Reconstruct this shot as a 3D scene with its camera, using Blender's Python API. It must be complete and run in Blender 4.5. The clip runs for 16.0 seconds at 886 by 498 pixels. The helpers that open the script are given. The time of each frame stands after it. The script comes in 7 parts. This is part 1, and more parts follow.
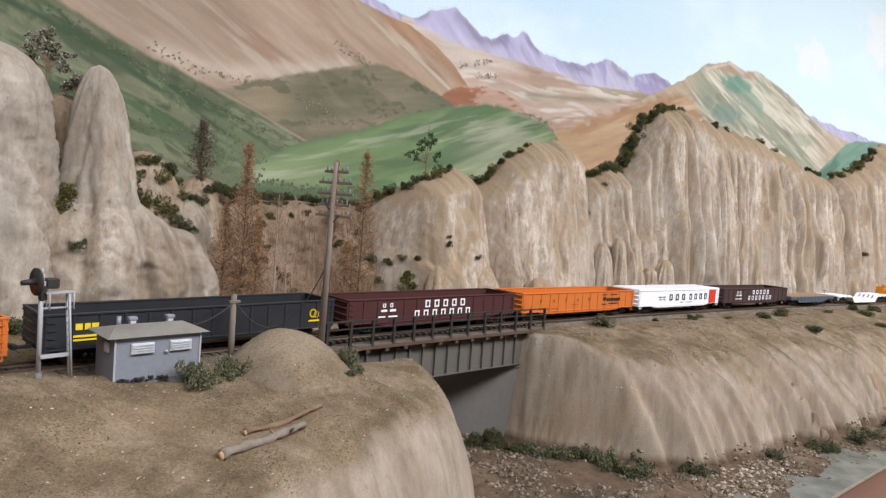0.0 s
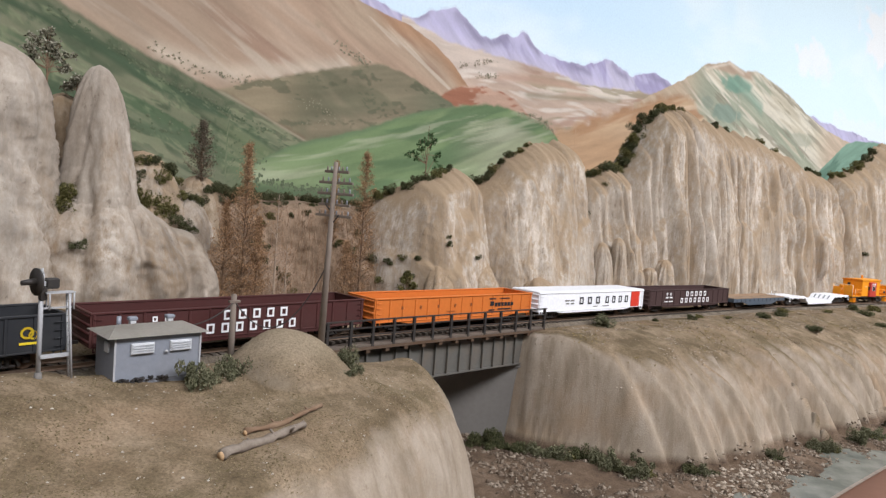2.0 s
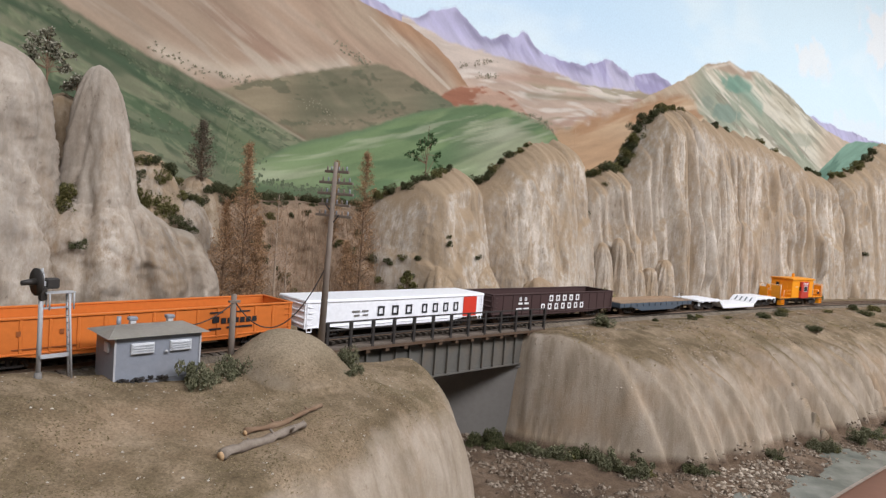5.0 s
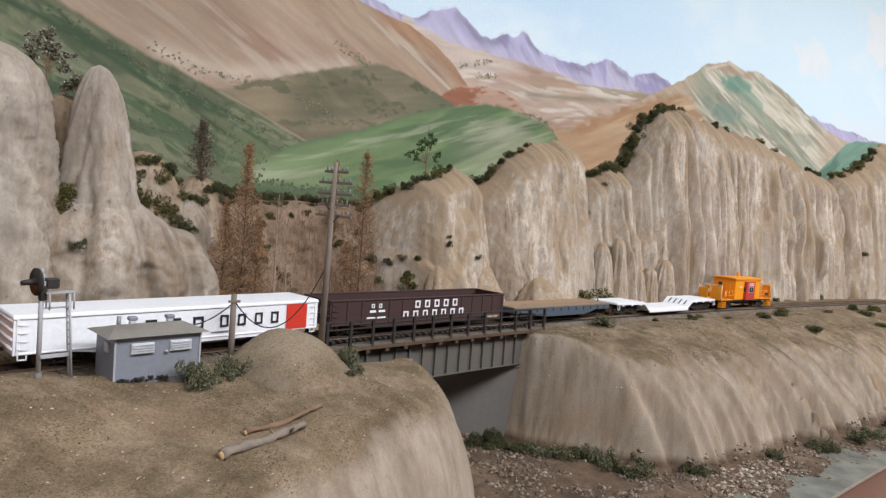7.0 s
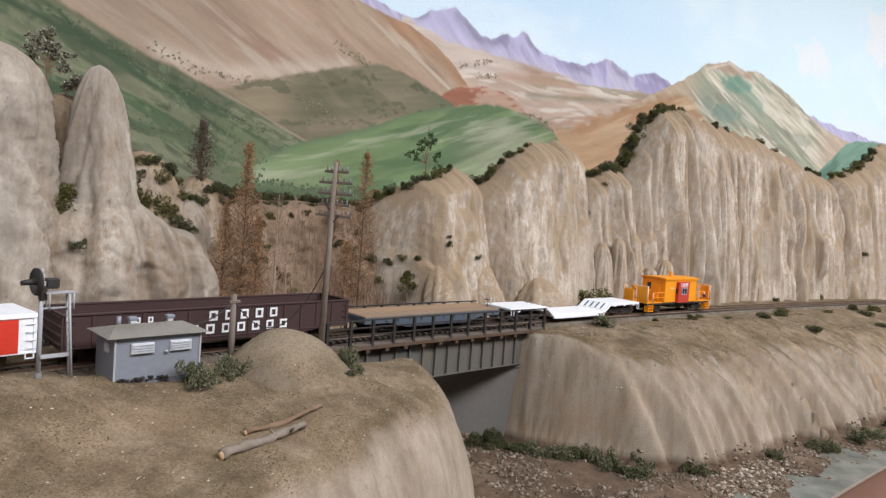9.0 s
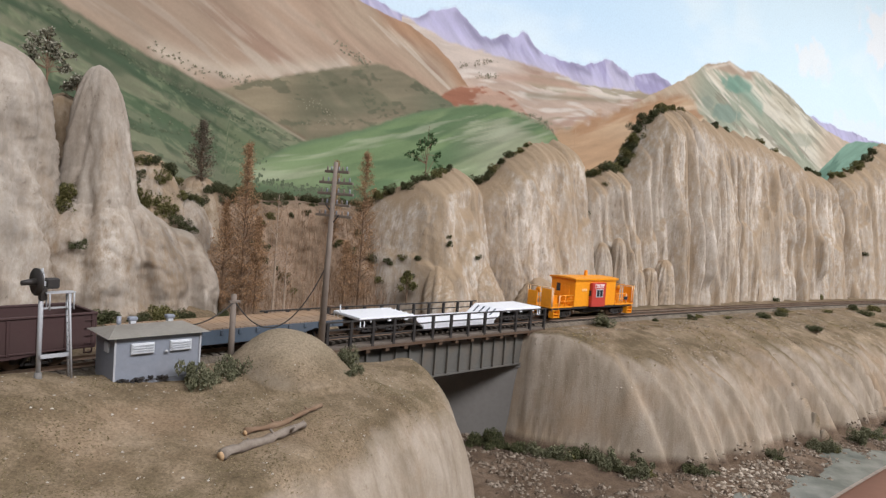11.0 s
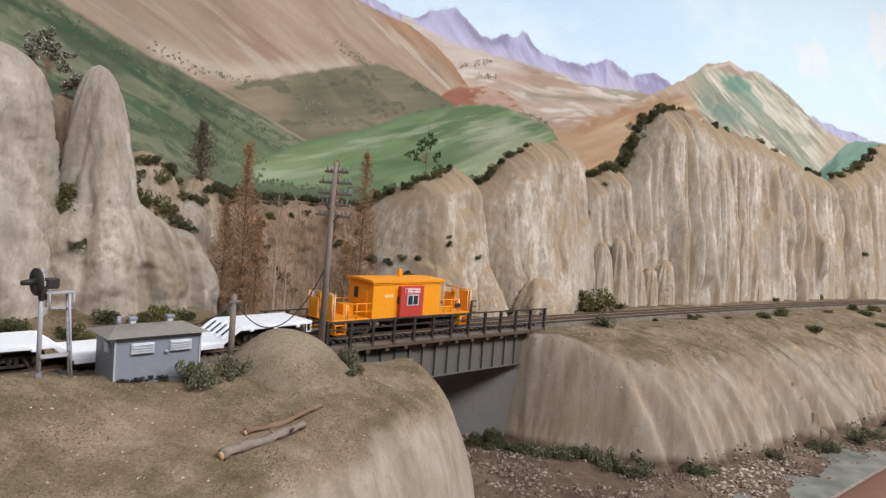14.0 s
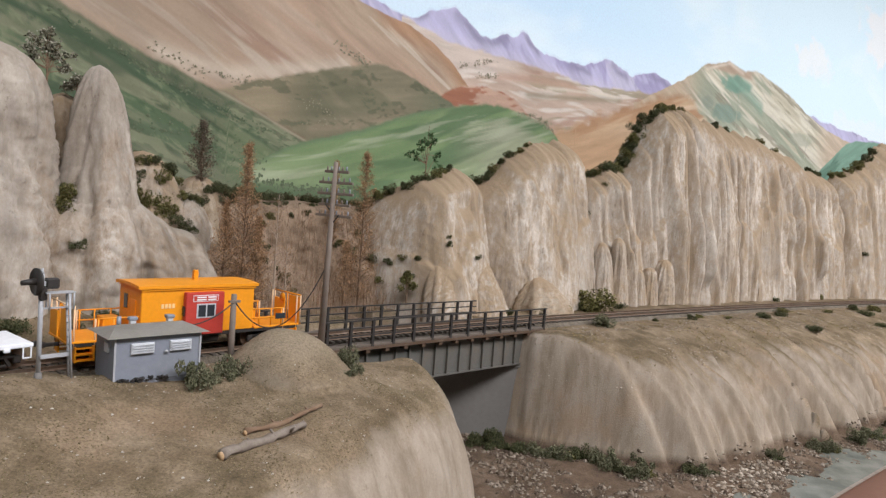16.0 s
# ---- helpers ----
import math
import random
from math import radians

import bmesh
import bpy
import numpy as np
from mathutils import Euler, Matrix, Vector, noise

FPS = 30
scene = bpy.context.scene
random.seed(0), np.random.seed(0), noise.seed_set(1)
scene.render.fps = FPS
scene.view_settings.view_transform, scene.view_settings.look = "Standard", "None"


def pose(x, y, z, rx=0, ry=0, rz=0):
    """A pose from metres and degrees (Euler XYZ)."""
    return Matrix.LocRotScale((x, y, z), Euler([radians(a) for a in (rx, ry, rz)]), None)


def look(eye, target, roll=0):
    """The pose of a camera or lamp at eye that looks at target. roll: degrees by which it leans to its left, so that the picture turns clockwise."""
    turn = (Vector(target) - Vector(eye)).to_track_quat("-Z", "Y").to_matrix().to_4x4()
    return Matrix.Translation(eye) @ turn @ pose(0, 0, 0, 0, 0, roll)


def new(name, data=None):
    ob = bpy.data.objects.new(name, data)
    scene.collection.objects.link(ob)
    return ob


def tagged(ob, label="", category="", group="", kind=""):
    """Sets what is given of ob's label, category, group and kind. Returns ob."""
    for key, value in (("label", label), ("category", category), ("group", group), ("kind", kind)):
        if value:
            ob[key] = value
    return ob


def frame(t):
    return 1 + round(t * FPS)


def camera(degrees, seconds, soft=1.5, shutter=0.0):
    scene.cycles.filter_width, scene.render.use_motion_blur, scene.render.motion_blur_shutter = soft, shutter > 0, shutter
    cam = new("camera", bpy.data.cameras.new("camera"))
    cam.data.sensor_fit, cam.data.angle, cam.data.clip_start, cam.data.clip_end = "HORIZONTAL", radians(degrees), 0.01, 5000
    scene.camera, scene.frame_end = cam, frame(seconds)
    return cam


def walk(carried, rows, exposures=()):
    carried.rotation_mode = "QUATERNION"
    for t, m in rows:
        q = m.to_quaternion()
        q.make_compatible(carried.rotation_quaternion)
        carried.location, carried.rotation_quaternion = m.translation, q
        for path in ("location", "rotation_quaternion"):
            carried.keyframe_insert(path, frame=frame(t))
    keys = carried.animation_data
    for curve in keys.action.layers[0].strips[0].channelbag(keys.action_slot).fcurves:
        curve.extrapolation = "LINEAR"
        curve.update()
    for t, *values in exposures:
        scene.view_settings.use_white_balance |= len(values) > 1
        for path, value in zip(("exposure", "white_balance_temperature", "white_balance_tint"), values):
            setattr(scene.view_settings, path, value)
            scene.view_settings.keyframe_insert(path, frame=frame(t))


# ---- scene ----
cam = camera(70.94, 16.0, soft=1.35)
EYE = (0.0, 0.0, 0.1003)
PITCH, ROLL = -2.975, 4.397
AIM = (0.0, math.cos(radians(PITCH)), 0.1003 + math.sin(radians(PITCH)))
walk(cam, [(0.0, look(EYE, AIM, ROLL)), (16.0, look(EYE, AIM, ROLL))], exposures=[(0.0, 0.07), (3.5, 0.0), (7.0, -0.10), (9.0, -0.01), (12.5, -0.01), (16.0, -0.01)])

# ---- light: an indoor room lit by ceiling lamps ----
world = bpy.data.worlds.new("room_air")
world.use_nodes = True
world.node_tree.nodes["Background"].inputs[0].default_value = (0.9, 0.95, 1.0, 1)
world.node_tree.nodes["Background"].inputs[1].default_value = 0.03
scene.world = world
CEIL = 1.32


def ceiling_lamp(x, y, turn, watts, size=(1.2, 0.5)):
    data = bpy.data.lights.new("tube_light", "AREA")
    data.shape, data.size, data.size_y, data.energy = "RECTANGLE", size[0], size[1], watts
    data.color = (0.975, 0.985, 1.045)
    ob = new("tube_light", data)
    ob.matrix_world = pose(x, y, CEIL - 0.06, 0, 0, turn)
    return ob


ceiling_lamp(0.30, -0.75, 35, 33.0)
ceiling_lamp(1.35, -0.15, 35, 41.0)
# Out of view; moved nearer the backdrop to brighten its right end.
ceiling_lamp(2.10, 0.70, 35, 43.0)

# ---- the track's line: metres along it (s) and away from the viewer's aisle (l) ----
H0, H1, H2, H3 = 0.9083, 0.0994, -0.035, 0.2108
_ds = 0.002
_S = np.arange(-1.4, 2.4, _ds)
_u = np.clip(_S, -0.95, 0.75)
_PH = H0 + H1 * _u + H2 * _u ** 2 + H3 * _u ** 3
_i0 = int(np.argmin(np.abs(_S)))
_X = np.cumsum(np.sin(_PH)) * _ds
_Y = np.cumsum(np.cos(_PH)) * _ds
_X += 0.3666 - _X[_i0]
_Y += 0.8548 - _Y[_i0]


def plan(s, l):
    """World x, y of arrays or numbers s, l."""
    x, y, p = np.interp(s, _S, _X), np.interp(s, _S, _Y), np.interp(s, _S, _PH)
    return x - l * np.cos(p), y + l * np.sin(p)


def at(s, l, z):
    x, y = plan(s, l)
    return Vector((float(x), float(y), float(z)))


def heading(s):
    return 90.0 - math.degrees(float(np.interp(s, _S, _PH)))


def rail_z(s):
    return 0.0025 - 0.0024 * s


def place(s, l, z, turn=0.0):
    p = at(s, l, z)
    return pose(p.x, p.y, p.z, 0, 0, heading(s) + turn)


# ---- materials ----
def ramp(nt, fac, stops):
    n = nt.nodes.new("ShaderNodeValToRGB")
    while len(n.color_ramp.elements) < len(stops):
        n.color_ramp.elements.new(0.5)
    for e, (p, c) in zip(n.color_ramp.elements, stops):
        e.position, e.color = p, (*c, 1)
    nt.links.new(fac, n.inputs[0])
    return n.outputs[0]


def mixed(nt, fac, a, b, how="MIX"):
    n = nt.nodes.new("ShaderNodeMix")
    n.data_type, n.blend_type = "RGBA", how
    for sock, v in ((n.inputs[0], fac), (n.inputs[6], a), (n.inputs[7], b)):
        if isinstance(v, (int, float)):
            sock.default_value = v
        elif isinstance(v, tuple):
            sock.default_value = (*v, 1)
        else:
            nt.links.new(v, sock)
    return n.outputs[2]


def noise_of(nt, vec, scale, detail=5, rough=0.6, stretch=(1, 1, 1), turn=(0, 0, 0)):
    m = nt.nodes.new("ShaderNodeMapping")
    m.inputs["Scale"].default_value = stretch
    m.inputs["Rotation"].default_value = [radians(a) for a in turn]
    nt.links.new(vec, m.inputs[0])
    n = nt.nodes.new("ShaderNodeTexNoise")
    n.inputs["Scale"].default_value, n.inputs["Detail"].default_value, n.inputs["Roughness"].default_value = scale, detail, rough
    nt.links.new(m.outputs[0], n.inputs["Vector"])
    return n.outputs["Fac"]


def base_mat(name, rough=0.8, metal=0.0):
    m = bpy.data.materials.new(name)
    m.use_nodes = True
    nt = m.node_tree
    b = nt.nodes["Principled BSDF"]
    b.inputs["Roughness"].default_value, b.inputs["Metallic"].default_value = rough, metal
    b.inputs["Specular IOR Level"].default_value = 0.35
    c = nt.nodes.new("ShaderNodeTexCoord")
    return m, nt, b, c.outputs["Object"]


def bump(nt, b, height, strength, dist):
    n = nt.nodes.new("ShaderNodeBump")
    n.inputs["Strength"].default_value, n.inputs["Distance"].default_value = strength, dist
    nt.links.new(height, n.inputs["Height"])
    nt.links.new(n.outputs[0], b.inputs["Normal"])


def plain(name, col, rough=0.5, metal=0.0, dirt=0.25, dirt_col=(0.12, 0.1, 0.08), scale=60, bumpy=0.15):
    """Painted or moulded surface with grime at two scales."""
    m, nt, b, v = base_mat(name, rough, metal)
    n1, n2 = noise_of(nt, v, scale, 4), noise_of(nt, v, scale * 9, 3)
    f = ramp(nt, n1, [(0.45, (0, 0, 0)), (0.8, (dirt, dirt, dirt))])
    c = mixed(nt, f, col, dirt_col)
    g = ramp(nt, n2, [(0.3, (0.93, 0.93, 0.93)), (0.7, (1.04, 1.04, 1.04))])
    nt.links.new(mixed(nt, 1.0, c, g, "MULTIPLY"), b.inputs["Base Color"])
    if bumpy:
        bump(nt, b, n2, bumpy, 0.0004)
    return m


def upward(nt, lo, hi, wobble=None, amount=0.3):
    """0 on steep faces, 1 on faces that look up."""
    geo = nt.nodes.new("ShaderNodeNewGeometry")
    sep = nt.nodes.new("ShaderNodeSeparateXYZ")
    nt.links.new(geo.outputs["Normal"], sep.inputs[0])
    out = sep.outputs[2]
    if wobble is not None:
        wob = nt.nodes.new("ShaderNodeMath")
        wob.operation = "MULTIPLY_ADD"
        wob.inputs[1].default_value, wob.inputs[2].default_value = amount, -amount / 2
        nt.links.new(wobble, wob.inputs[0])
        up = nt.nodes.new("ShaderNodeMath")
        up.operation = "ADD"
        nt.links.new(out, up.inputs[0])
        nt.links.new(wob.outputs[0], up.inputs[1])
        out = up.outputs[0]
    return ramp(nt, out, [(lo, (0, 0, 0)), (hi, (1, 1, 1))])


def rock_mat(name, dark, mid, light, stain, streak=9.0, stain_at=0.56, bump_d=0.003, soil=(0.27, 0.19, 0.12), crevice_lines=0.8, soil_at=(0.30, 0.62)):
    """Dry-brushed plaster: washed tones, chalky highlights, crevice shade drawn as dark lines, ochre soil that has
    caught on ledges and in patches.
    """
    m, nt, b, v = base_mat(name, 0.95)
    b.inputs["Specular IOR Level"].default_value = 0.1
    a = noise_of(nt, v, 20, 9, 0.7, (1, 1, 1 / streak))
    c = ramp(nt, a, [(0.30, dark), (0.46, mid), (0.66, light)])
    big = noise_of(nt, v, 9, 7, 0.7, (1, 1, 0.6))
    pale = noise_of(nt, v, 16, 8, 0.72, (1, 1.2, 0.45))
    c = mixed(nt, ramp(nt, pale, [(0.49, (0, 0, 0)), (0.62, (0.8, 0.8, 0.8))]), c, (light[0] * 1.2, light[1] * 1.2, light[2] * 1.2))
    cool = noise_of(nt, v, 26, 7, 0.7, (1, 1, 0.25))
    c = mixed(nt, ramp(nt, cool, [(0.55, (0, 0, 0)), (0.66, (0.5, 0.5, 0.5))]), c, (mid[0] * 0.80, mid[1] * 0.84, mid[2] * 0.90))
    # Thin dark lines put the shade of cracks into the colour.
    thin = noise_of(nt, v, 70, 8, 0.7, (1, 1, 0.09))
    c = mixed(nt, crevice_lines, c, ramp(nt, thin, [(0.34, (0.50, 0.45, 0.40)), (0.44, (0.92, 0.90, 0.88)), (0.56, (1, 1, 1)), (0.7, (1.08, 1.08, 1.09))]), "MULTIPLY")
    # Brown runs: stain, and painted darkness for the crevices.
    runs = noise_of(nt, v, 24, 8, 0.72, (1, 1, 0.10))
    c = mixed(nt, ramp(nt, runs, [(0.50, (0, 0, 0)), (0.60, (crevice_lines * 0.75,) * 3)]), c, (stain[0] * 0.82, stain[1] * 0.82, stain[2] * 0.82))
    fine = noise_of(nt, v, 320, 8, 0.75, (1, 1, 0.7))
    c = mixed(nt, 1.0, c, ramp(nt, fine, [(0.3, (0.84, 0.83, 0.82)), (0.7, (1.07, 1.07, 1.07))]), "MULTIPLY")
    # ochre soil in speckled patches
    speck = noise_of(nt, v, 130, 9, 0.8, (1, 1, 0.4))
    where = ramp(nt, big, [(stain_at - 0.10, (0, 0, 0)), (stain_at + 0.06, (1, 1, 1))])
    grit = ramp(nt, speck, [(0.44, (0, 0, 0)), (0.58, (0.8, 0.8, 0.8))])
    c = mixed(nt, mixed(nt, 1.0, grit, where, "MULTIPLY"), c, stain)
    c = mixed(nt, ramp(nt, noise_of(nt, v, 120, 9, 0.8, (1, 1, 0.4)), [(0.36, (0.6, 0.6, 0.6)), (0.42, (0, 0, 0))]), c, (dark[0] * 0.72, dark[1] * 0.68, dark[2] * 0.64))
    ledge = upward(nt, soil_at[0], soil_at[1], speck, 0.9)
    c = mixed(nt, ledge, c, soil)
    nt.links.new(c, b.inputs["Base Color"])
    bump(nt, b, mixed(nt, 0.55, thin, fine), 0.8, bump_d)
    return m


def soil_mat(name, dark, mid, light, grit, scale=30):
    m, nt, b, v = base_mat(name, 0.97)
    b.inputs["Specular IOR Level"].default_value = 0.08
    a = noise_of(nt, v, scale, 7, 0.65)
    c = ramp(nt, a, [(0.3, dark), (0.5, mid), (0.7, light)])
    fine = noise_of(nt, v, 700, 4, 0.75)
    c = mixed(nt, 1.0, c, ramp(nt, fine, [(0.3, (0.55, 0.54, 0.52)), (0.52, (1, 1, 1)), (0.72, (1.3, 1.28, 1.25))]), "MULTIPLY")
    vo = nt.nodes.new("ShaderNodeTexVoronoi")
    vo.inputs["Scale"].default_value = 260
    nt.links.new(v, vo.inputs["Vector"])
    c = mixed(nt, ramp(nt, vo.outputs["Distance"], [(0.0, (0.5, 0.5, 0.5)), (0.22, (0, 0, 0))]), c, grit)
    nt.links.new(c, b.inputs["Base Color"])
    bump(nt, b, fine, 0.7, 0.0012)
    return m


def leaf_mat(name, a, bcol, c3):
    m, nt, b, v = base_mat(name, 0.95)
    b.inputs["Specular IOR Level"].default_value = 0.05
    g = nt.nodes.new("ShaderNodeNewGeometry")
    nt.links.new(ramp(nt, g.outputs["Random Per Island"], [(0.1, a), (0.5, bcol), (0.95, c3)]), b.inputs["Base Color"])
    return m


M_ROCK = rock_mat("weathered_plaster_rock", (0.25, 0.20, 0.155), (0.43, 0.368, 0.302), (0.57, 0.505, 0.435), (0.345, 0.25, 0.16), 7.0, 0.47, 0.0022, (0.315, 0.23, 0.15), 1.0, (0.24, 0.60))
M_ROCK_GREY = rock_mat("pale_plaster_rock", (0.21, 0.166, 0.125), (0.32, 0.27, 0.22), (0.45, 0.395, 0.335), (0.24, 0.165, 0.10), 2.5, 0.52, 0.0009, (0.34, 0.29, 0.235), 0.4, (0.6, 1.0))
M_GULLY = soil_mat("brown_gully_soil", (0.13, 0.088, 0.058), (0.27, 0.19, 0.13), (0.40, 0.29, 0.21), (0.22, 0.16, 0.09))
M_MOUND = rock_mat("soil_covered_rock", (0.15, 0.10, 0.06), (0.28, 0.205, 0.135), (0.44, 0.37, 0.29), (0.22, 0.155, 0.09), 1.5, 0.50, 0.002, (0.30, 0.215, 0.14), 0.3, (0.45, 0.9))
M_BALLAST = soil_mat("dusty_ballast", (0.085, 0.068, 0.05), (0.145, 0.118, 0.09), (0.22, 0.185, 0.15), (0.3, 0.26, 0.22), 60)
M_STEEL = plain("bridge_grey_steel", (0.108, 0.102, 0.09), 0.6, 0.1, 0.5, (0.17, 0.12, 0.08), 40)
M_CREAM = plain("faded_cream_paint", (0.72, 0.47, 0.27), 0.5, 0, 0.2)
M_DARK = plain("black_steel", (0.032, 0.028, 0.026), 0.55, 0.1, 0.4, (0.09, 0.07, 0.05), 90)
M_RUST = plain("rusty_rail_steel", (0.14, 0.09, 0.06), 0.5, 0.5, 0.5, (0.25, 0.2, 0.16), 90)
M_TIE = plain("creosoted_tie_wood", (0.07, 0.055, 0.042), 0.85, 0, 0.6, (0.2, 0.17, 0.14), 120)
M_WOOD = plain("grey_weathered_wood", (0.20, 0.16, 0.13), 0.85, 0, 0.6, (0.11, 0.08, 0.06), 90)
M_PLANK = plain("dark_weathered_planks", (0.12, 0.095, 0.075), 0.9, 0, 0.6, (0.2, 0.16, 0.13), 70)
M_CONCRETE = plain("grey_concrete", (0.165, 0.152, 0.138), 0.9, 0, 0.5, (0.12, 0.11, 0.1), 25)
M_SILVER = plain("silver_painted_metal", (0.235, 0.25, 0.285), 0.5, 0.2, 0.45, (0.25, 0.24, 0.24), 45)
M_POST = plain("pale_grey_post_paint", (0.40, 0.40, 0.41), 0.5, 0.1, 0.4, (0.25, 0.24, 0.23), 90)
M_SILVER_LIGHT = plain("bright_silver_paint", (0.62, 0.63, 0.65), 0.4, 0.3, 0.25, (0.4, 0.4, 0.4), 90)
M_ROOFING = plain("dusty_roofing", (0.43, 0.395, 0.345), 0.9, 0, 0.5, (0.24, 0.2, 0.16), 60)
M_BLACK_CAR = plain("black_car_paint", (0.02, 0.021, 0.024), 0.5, 0, 0.25, (0.07, 0.065, 0.06), 40)
M_RED_CAR = plain("oxide_red_car_paint", (0.060, 0.015, 0.013), 0.65, 0, 0.3, (0.05, 0.035, 0.03), 40)
M_BROWN_CAR = plain("dark_brown_car_paint", (0.052, 0.026, 0.024), 0.65, 0, 0.3, (0.05, 0.035, 0.03), 40)
M_ORANGE_CAR = plain("orange_car_paint", (0.56, 0.15, 0.028), 0.45, 0, 0.15, (0.35, 0.11, 0.03), 40)
M_WHITE_CAR = plain("white_car_paint", (0.82, 0.82, 0.84), 0.4, 0, 0.1, (0.55, 0.55, 0.55), 40, 0.05)
M_RED = plain("signal_red_paint", (0.6, 0.045, 0.025), 0.4, 0, 0.1, (0.4, 0.04, 0.03), 40, 0.05)
M_CABOOSE = plain("yellow_orange_caboose_paint", (0.80, 0.29, 0.012), 0.45, 0, 0.12, (0.55, 0.2, 0.02), 40, 0.05)
M_BAY = plain("red_bay_paint", (0.46, 0.05, 0.035), 0.45, 0, 0.12, (0.3, 0.05, 0.04), 40, 0.05)
M_YELLOW = plain("yellow_lettering", (0.75, 0.55, 0.03), 0.5, 0, 0.1)
M_LETTER = plain("white_lettering", (0.8, 0.8, 0.8), 0.5, 0, 0.1)
M_INK = plain("black_lettering", (0.02, 0.02, 0.022), 0.5, 0, 0.05)
M_RUSTINK = plain("faded_brown_lettering", (0.24, 0.07, 0.02), 0.5, 0, 0.1)
M_BLUEGREY = plain("blue_grey_car_paint", (0.07, 0.09, 0.115), 0.5, 0, 0.3, (0.12, 0.1, 0.09), 50)
M_DECK = plain("tan_wood_deck", (0.33, 0.215, 0.13), 0.85, 0, 0.8, (0.19, 0.15, 0.12), 28)
M_GLASS = plain("dark_window_glass", (0.03, 0.035, 0.04), 0.12, 0, 0.1)
M_FASCIA = plain("brown_painted_fascia", (0.145, 0.068, 0.042), 0.65, 0, 0.2, (0.2, 0.1, 0.06), 15)
# Tone set by how much light the unseen room should bounce.
M_WALLPAINT = plain("beige_room_paint", (0.40, 0.385, 0.36), 0.85, 0, 0.15, (0.5, 0.48, 0.44), 2)
M_FLOOR = plain("grey_floor_paint", (0.16, 0.15, 0.14), 0.7, 0, 0.3, (0.2, 0.18, 0.16), 3)
M_BARK = plain("dry_bark", (0.17, 0.105, 0.065), 0.95, 0, 0.5, (0.3, 0.22, 0.15), 200)
M_PALEBARK = plain("bleached_dead_wood", (0.36, 0.27, 0.20), 0.95, 0, 0.4, (0.22, 0.15, 0.1), 200)
M_LOG = plain("bleached_driftwood", (0.21, 0.17, 0.135), 0.9, 0, 0.8, (0.09, 0.065, 0.05), 160, 0.6)
M_CUT = plain("fresh_cut_wood", (0.55, 0.36, 0.2), 0.9, 0, 0.3, (0.35, 0.22, 0.12), 200)
L_SAGE = leaf_mat("grey_green_sage_foliage", (0.075, 0.078, 0.042), (0.125, 0.122, 0.072), (0.20, 0.19, 0.12))
L_GREYSAGE = leaf_mat("grey_sage_leaves", (0.12, 0.11, 0.075), (0.21, 0.195, 0.14), (0.34, 0.32, 0.25))
L_DARK = leaf_mat("dark_green_foliage", (0.045, 0.048, 0.023), (0.08, 0.083, 0.04), (0.13, 0.128, 0.068))
L_OLIVE = leaf_mat("olive_foliage", (0.06, 0.055, 0.02), (0.13, 0.12, 0.045), (0.23, 0.2, 0.09))
L_BROWN = leaf_mat("dead_rust_needles", (0.23, 0.13, 0.066), (0.34, 0.20, 0.108), (0.45, 0.285, 0.165))
L_GREEN = leaf_mat("fresh_green_foliage", (0.035, 0.07, 0.03), (0.07, 0.12, 0.05), (0.13, 0.19, 0.09))


# ---- mesh helpers ----
def part(name, bm, material, parent=None, label="", smooth=False):
    """Links a bmesh (or a shared mesh) as one object under a thing or part."""
    if isinstance(bm, bmesh.types.BMesh):
        me = bpy.data.meshes.new(name)
        bm.to_mesh(me)
        bm.free()
        me.materials.append(material)
        if smooth:
            me.polygons.foreach_set("use_smooth", [True] * len(me.polygons))
    else:
        me = bm
    ob = new(name, me)
    if parent:
        ob.parent = parent
    if label:
        ob["label"] = label
    return ob


def thing(name, m, label, category, group="", kind=""):
    ob = new(name)
    ob.empty_display_size = 0.01
    ob.matrix_basis = m
    return tagged(ob, label, category, group, kind)


def box(bm, c, size, bevel=0.0, turn=None):
    m = Matrix.Translation(c)
    if turn:
        m = m @ turn
    r = bmesh.ops.create_cube(bm, size=1.0, matrix=m @ Matrix.Diagonal((*size, 1)))
    if bevel:
        vs = set(r["verts"])
        es = [e for e in bm.edges if e.verts[0] in vs and e.verts[1] in vs]
        bmesh.ops.bevel(bm, geom=es, offset=bevel, segments=1, affect="EDGES")
    return bm


def rod(bm, a, b, r, r2=None, n=8):
    a, b = Vector(a), Vector(b)
    d = b - a
    q = d.to_track_quat("Z", "Y").to_matrix().to_4x4()
    bmesh.ops.create_cone(bm, cap_ends=True, segments=n, radius1=r, radius2=r if r2 is None else r2, depth=d.length, matrix=Matrix.Translation((a + b) / 2) @ q)
    return bm


def B():
    return bmesh.new()


def boxp(name, c, size, material, parent, bevel=0.0, label=""):
    return part(name, box(B(), c, size, bevel), material, parent, label)


def rodp(name, a, b, r, material, parent, r2=None, n=8, label=""):
    return part(name, rod(B(), a, b, r, r2, n), material, parent, label, True)


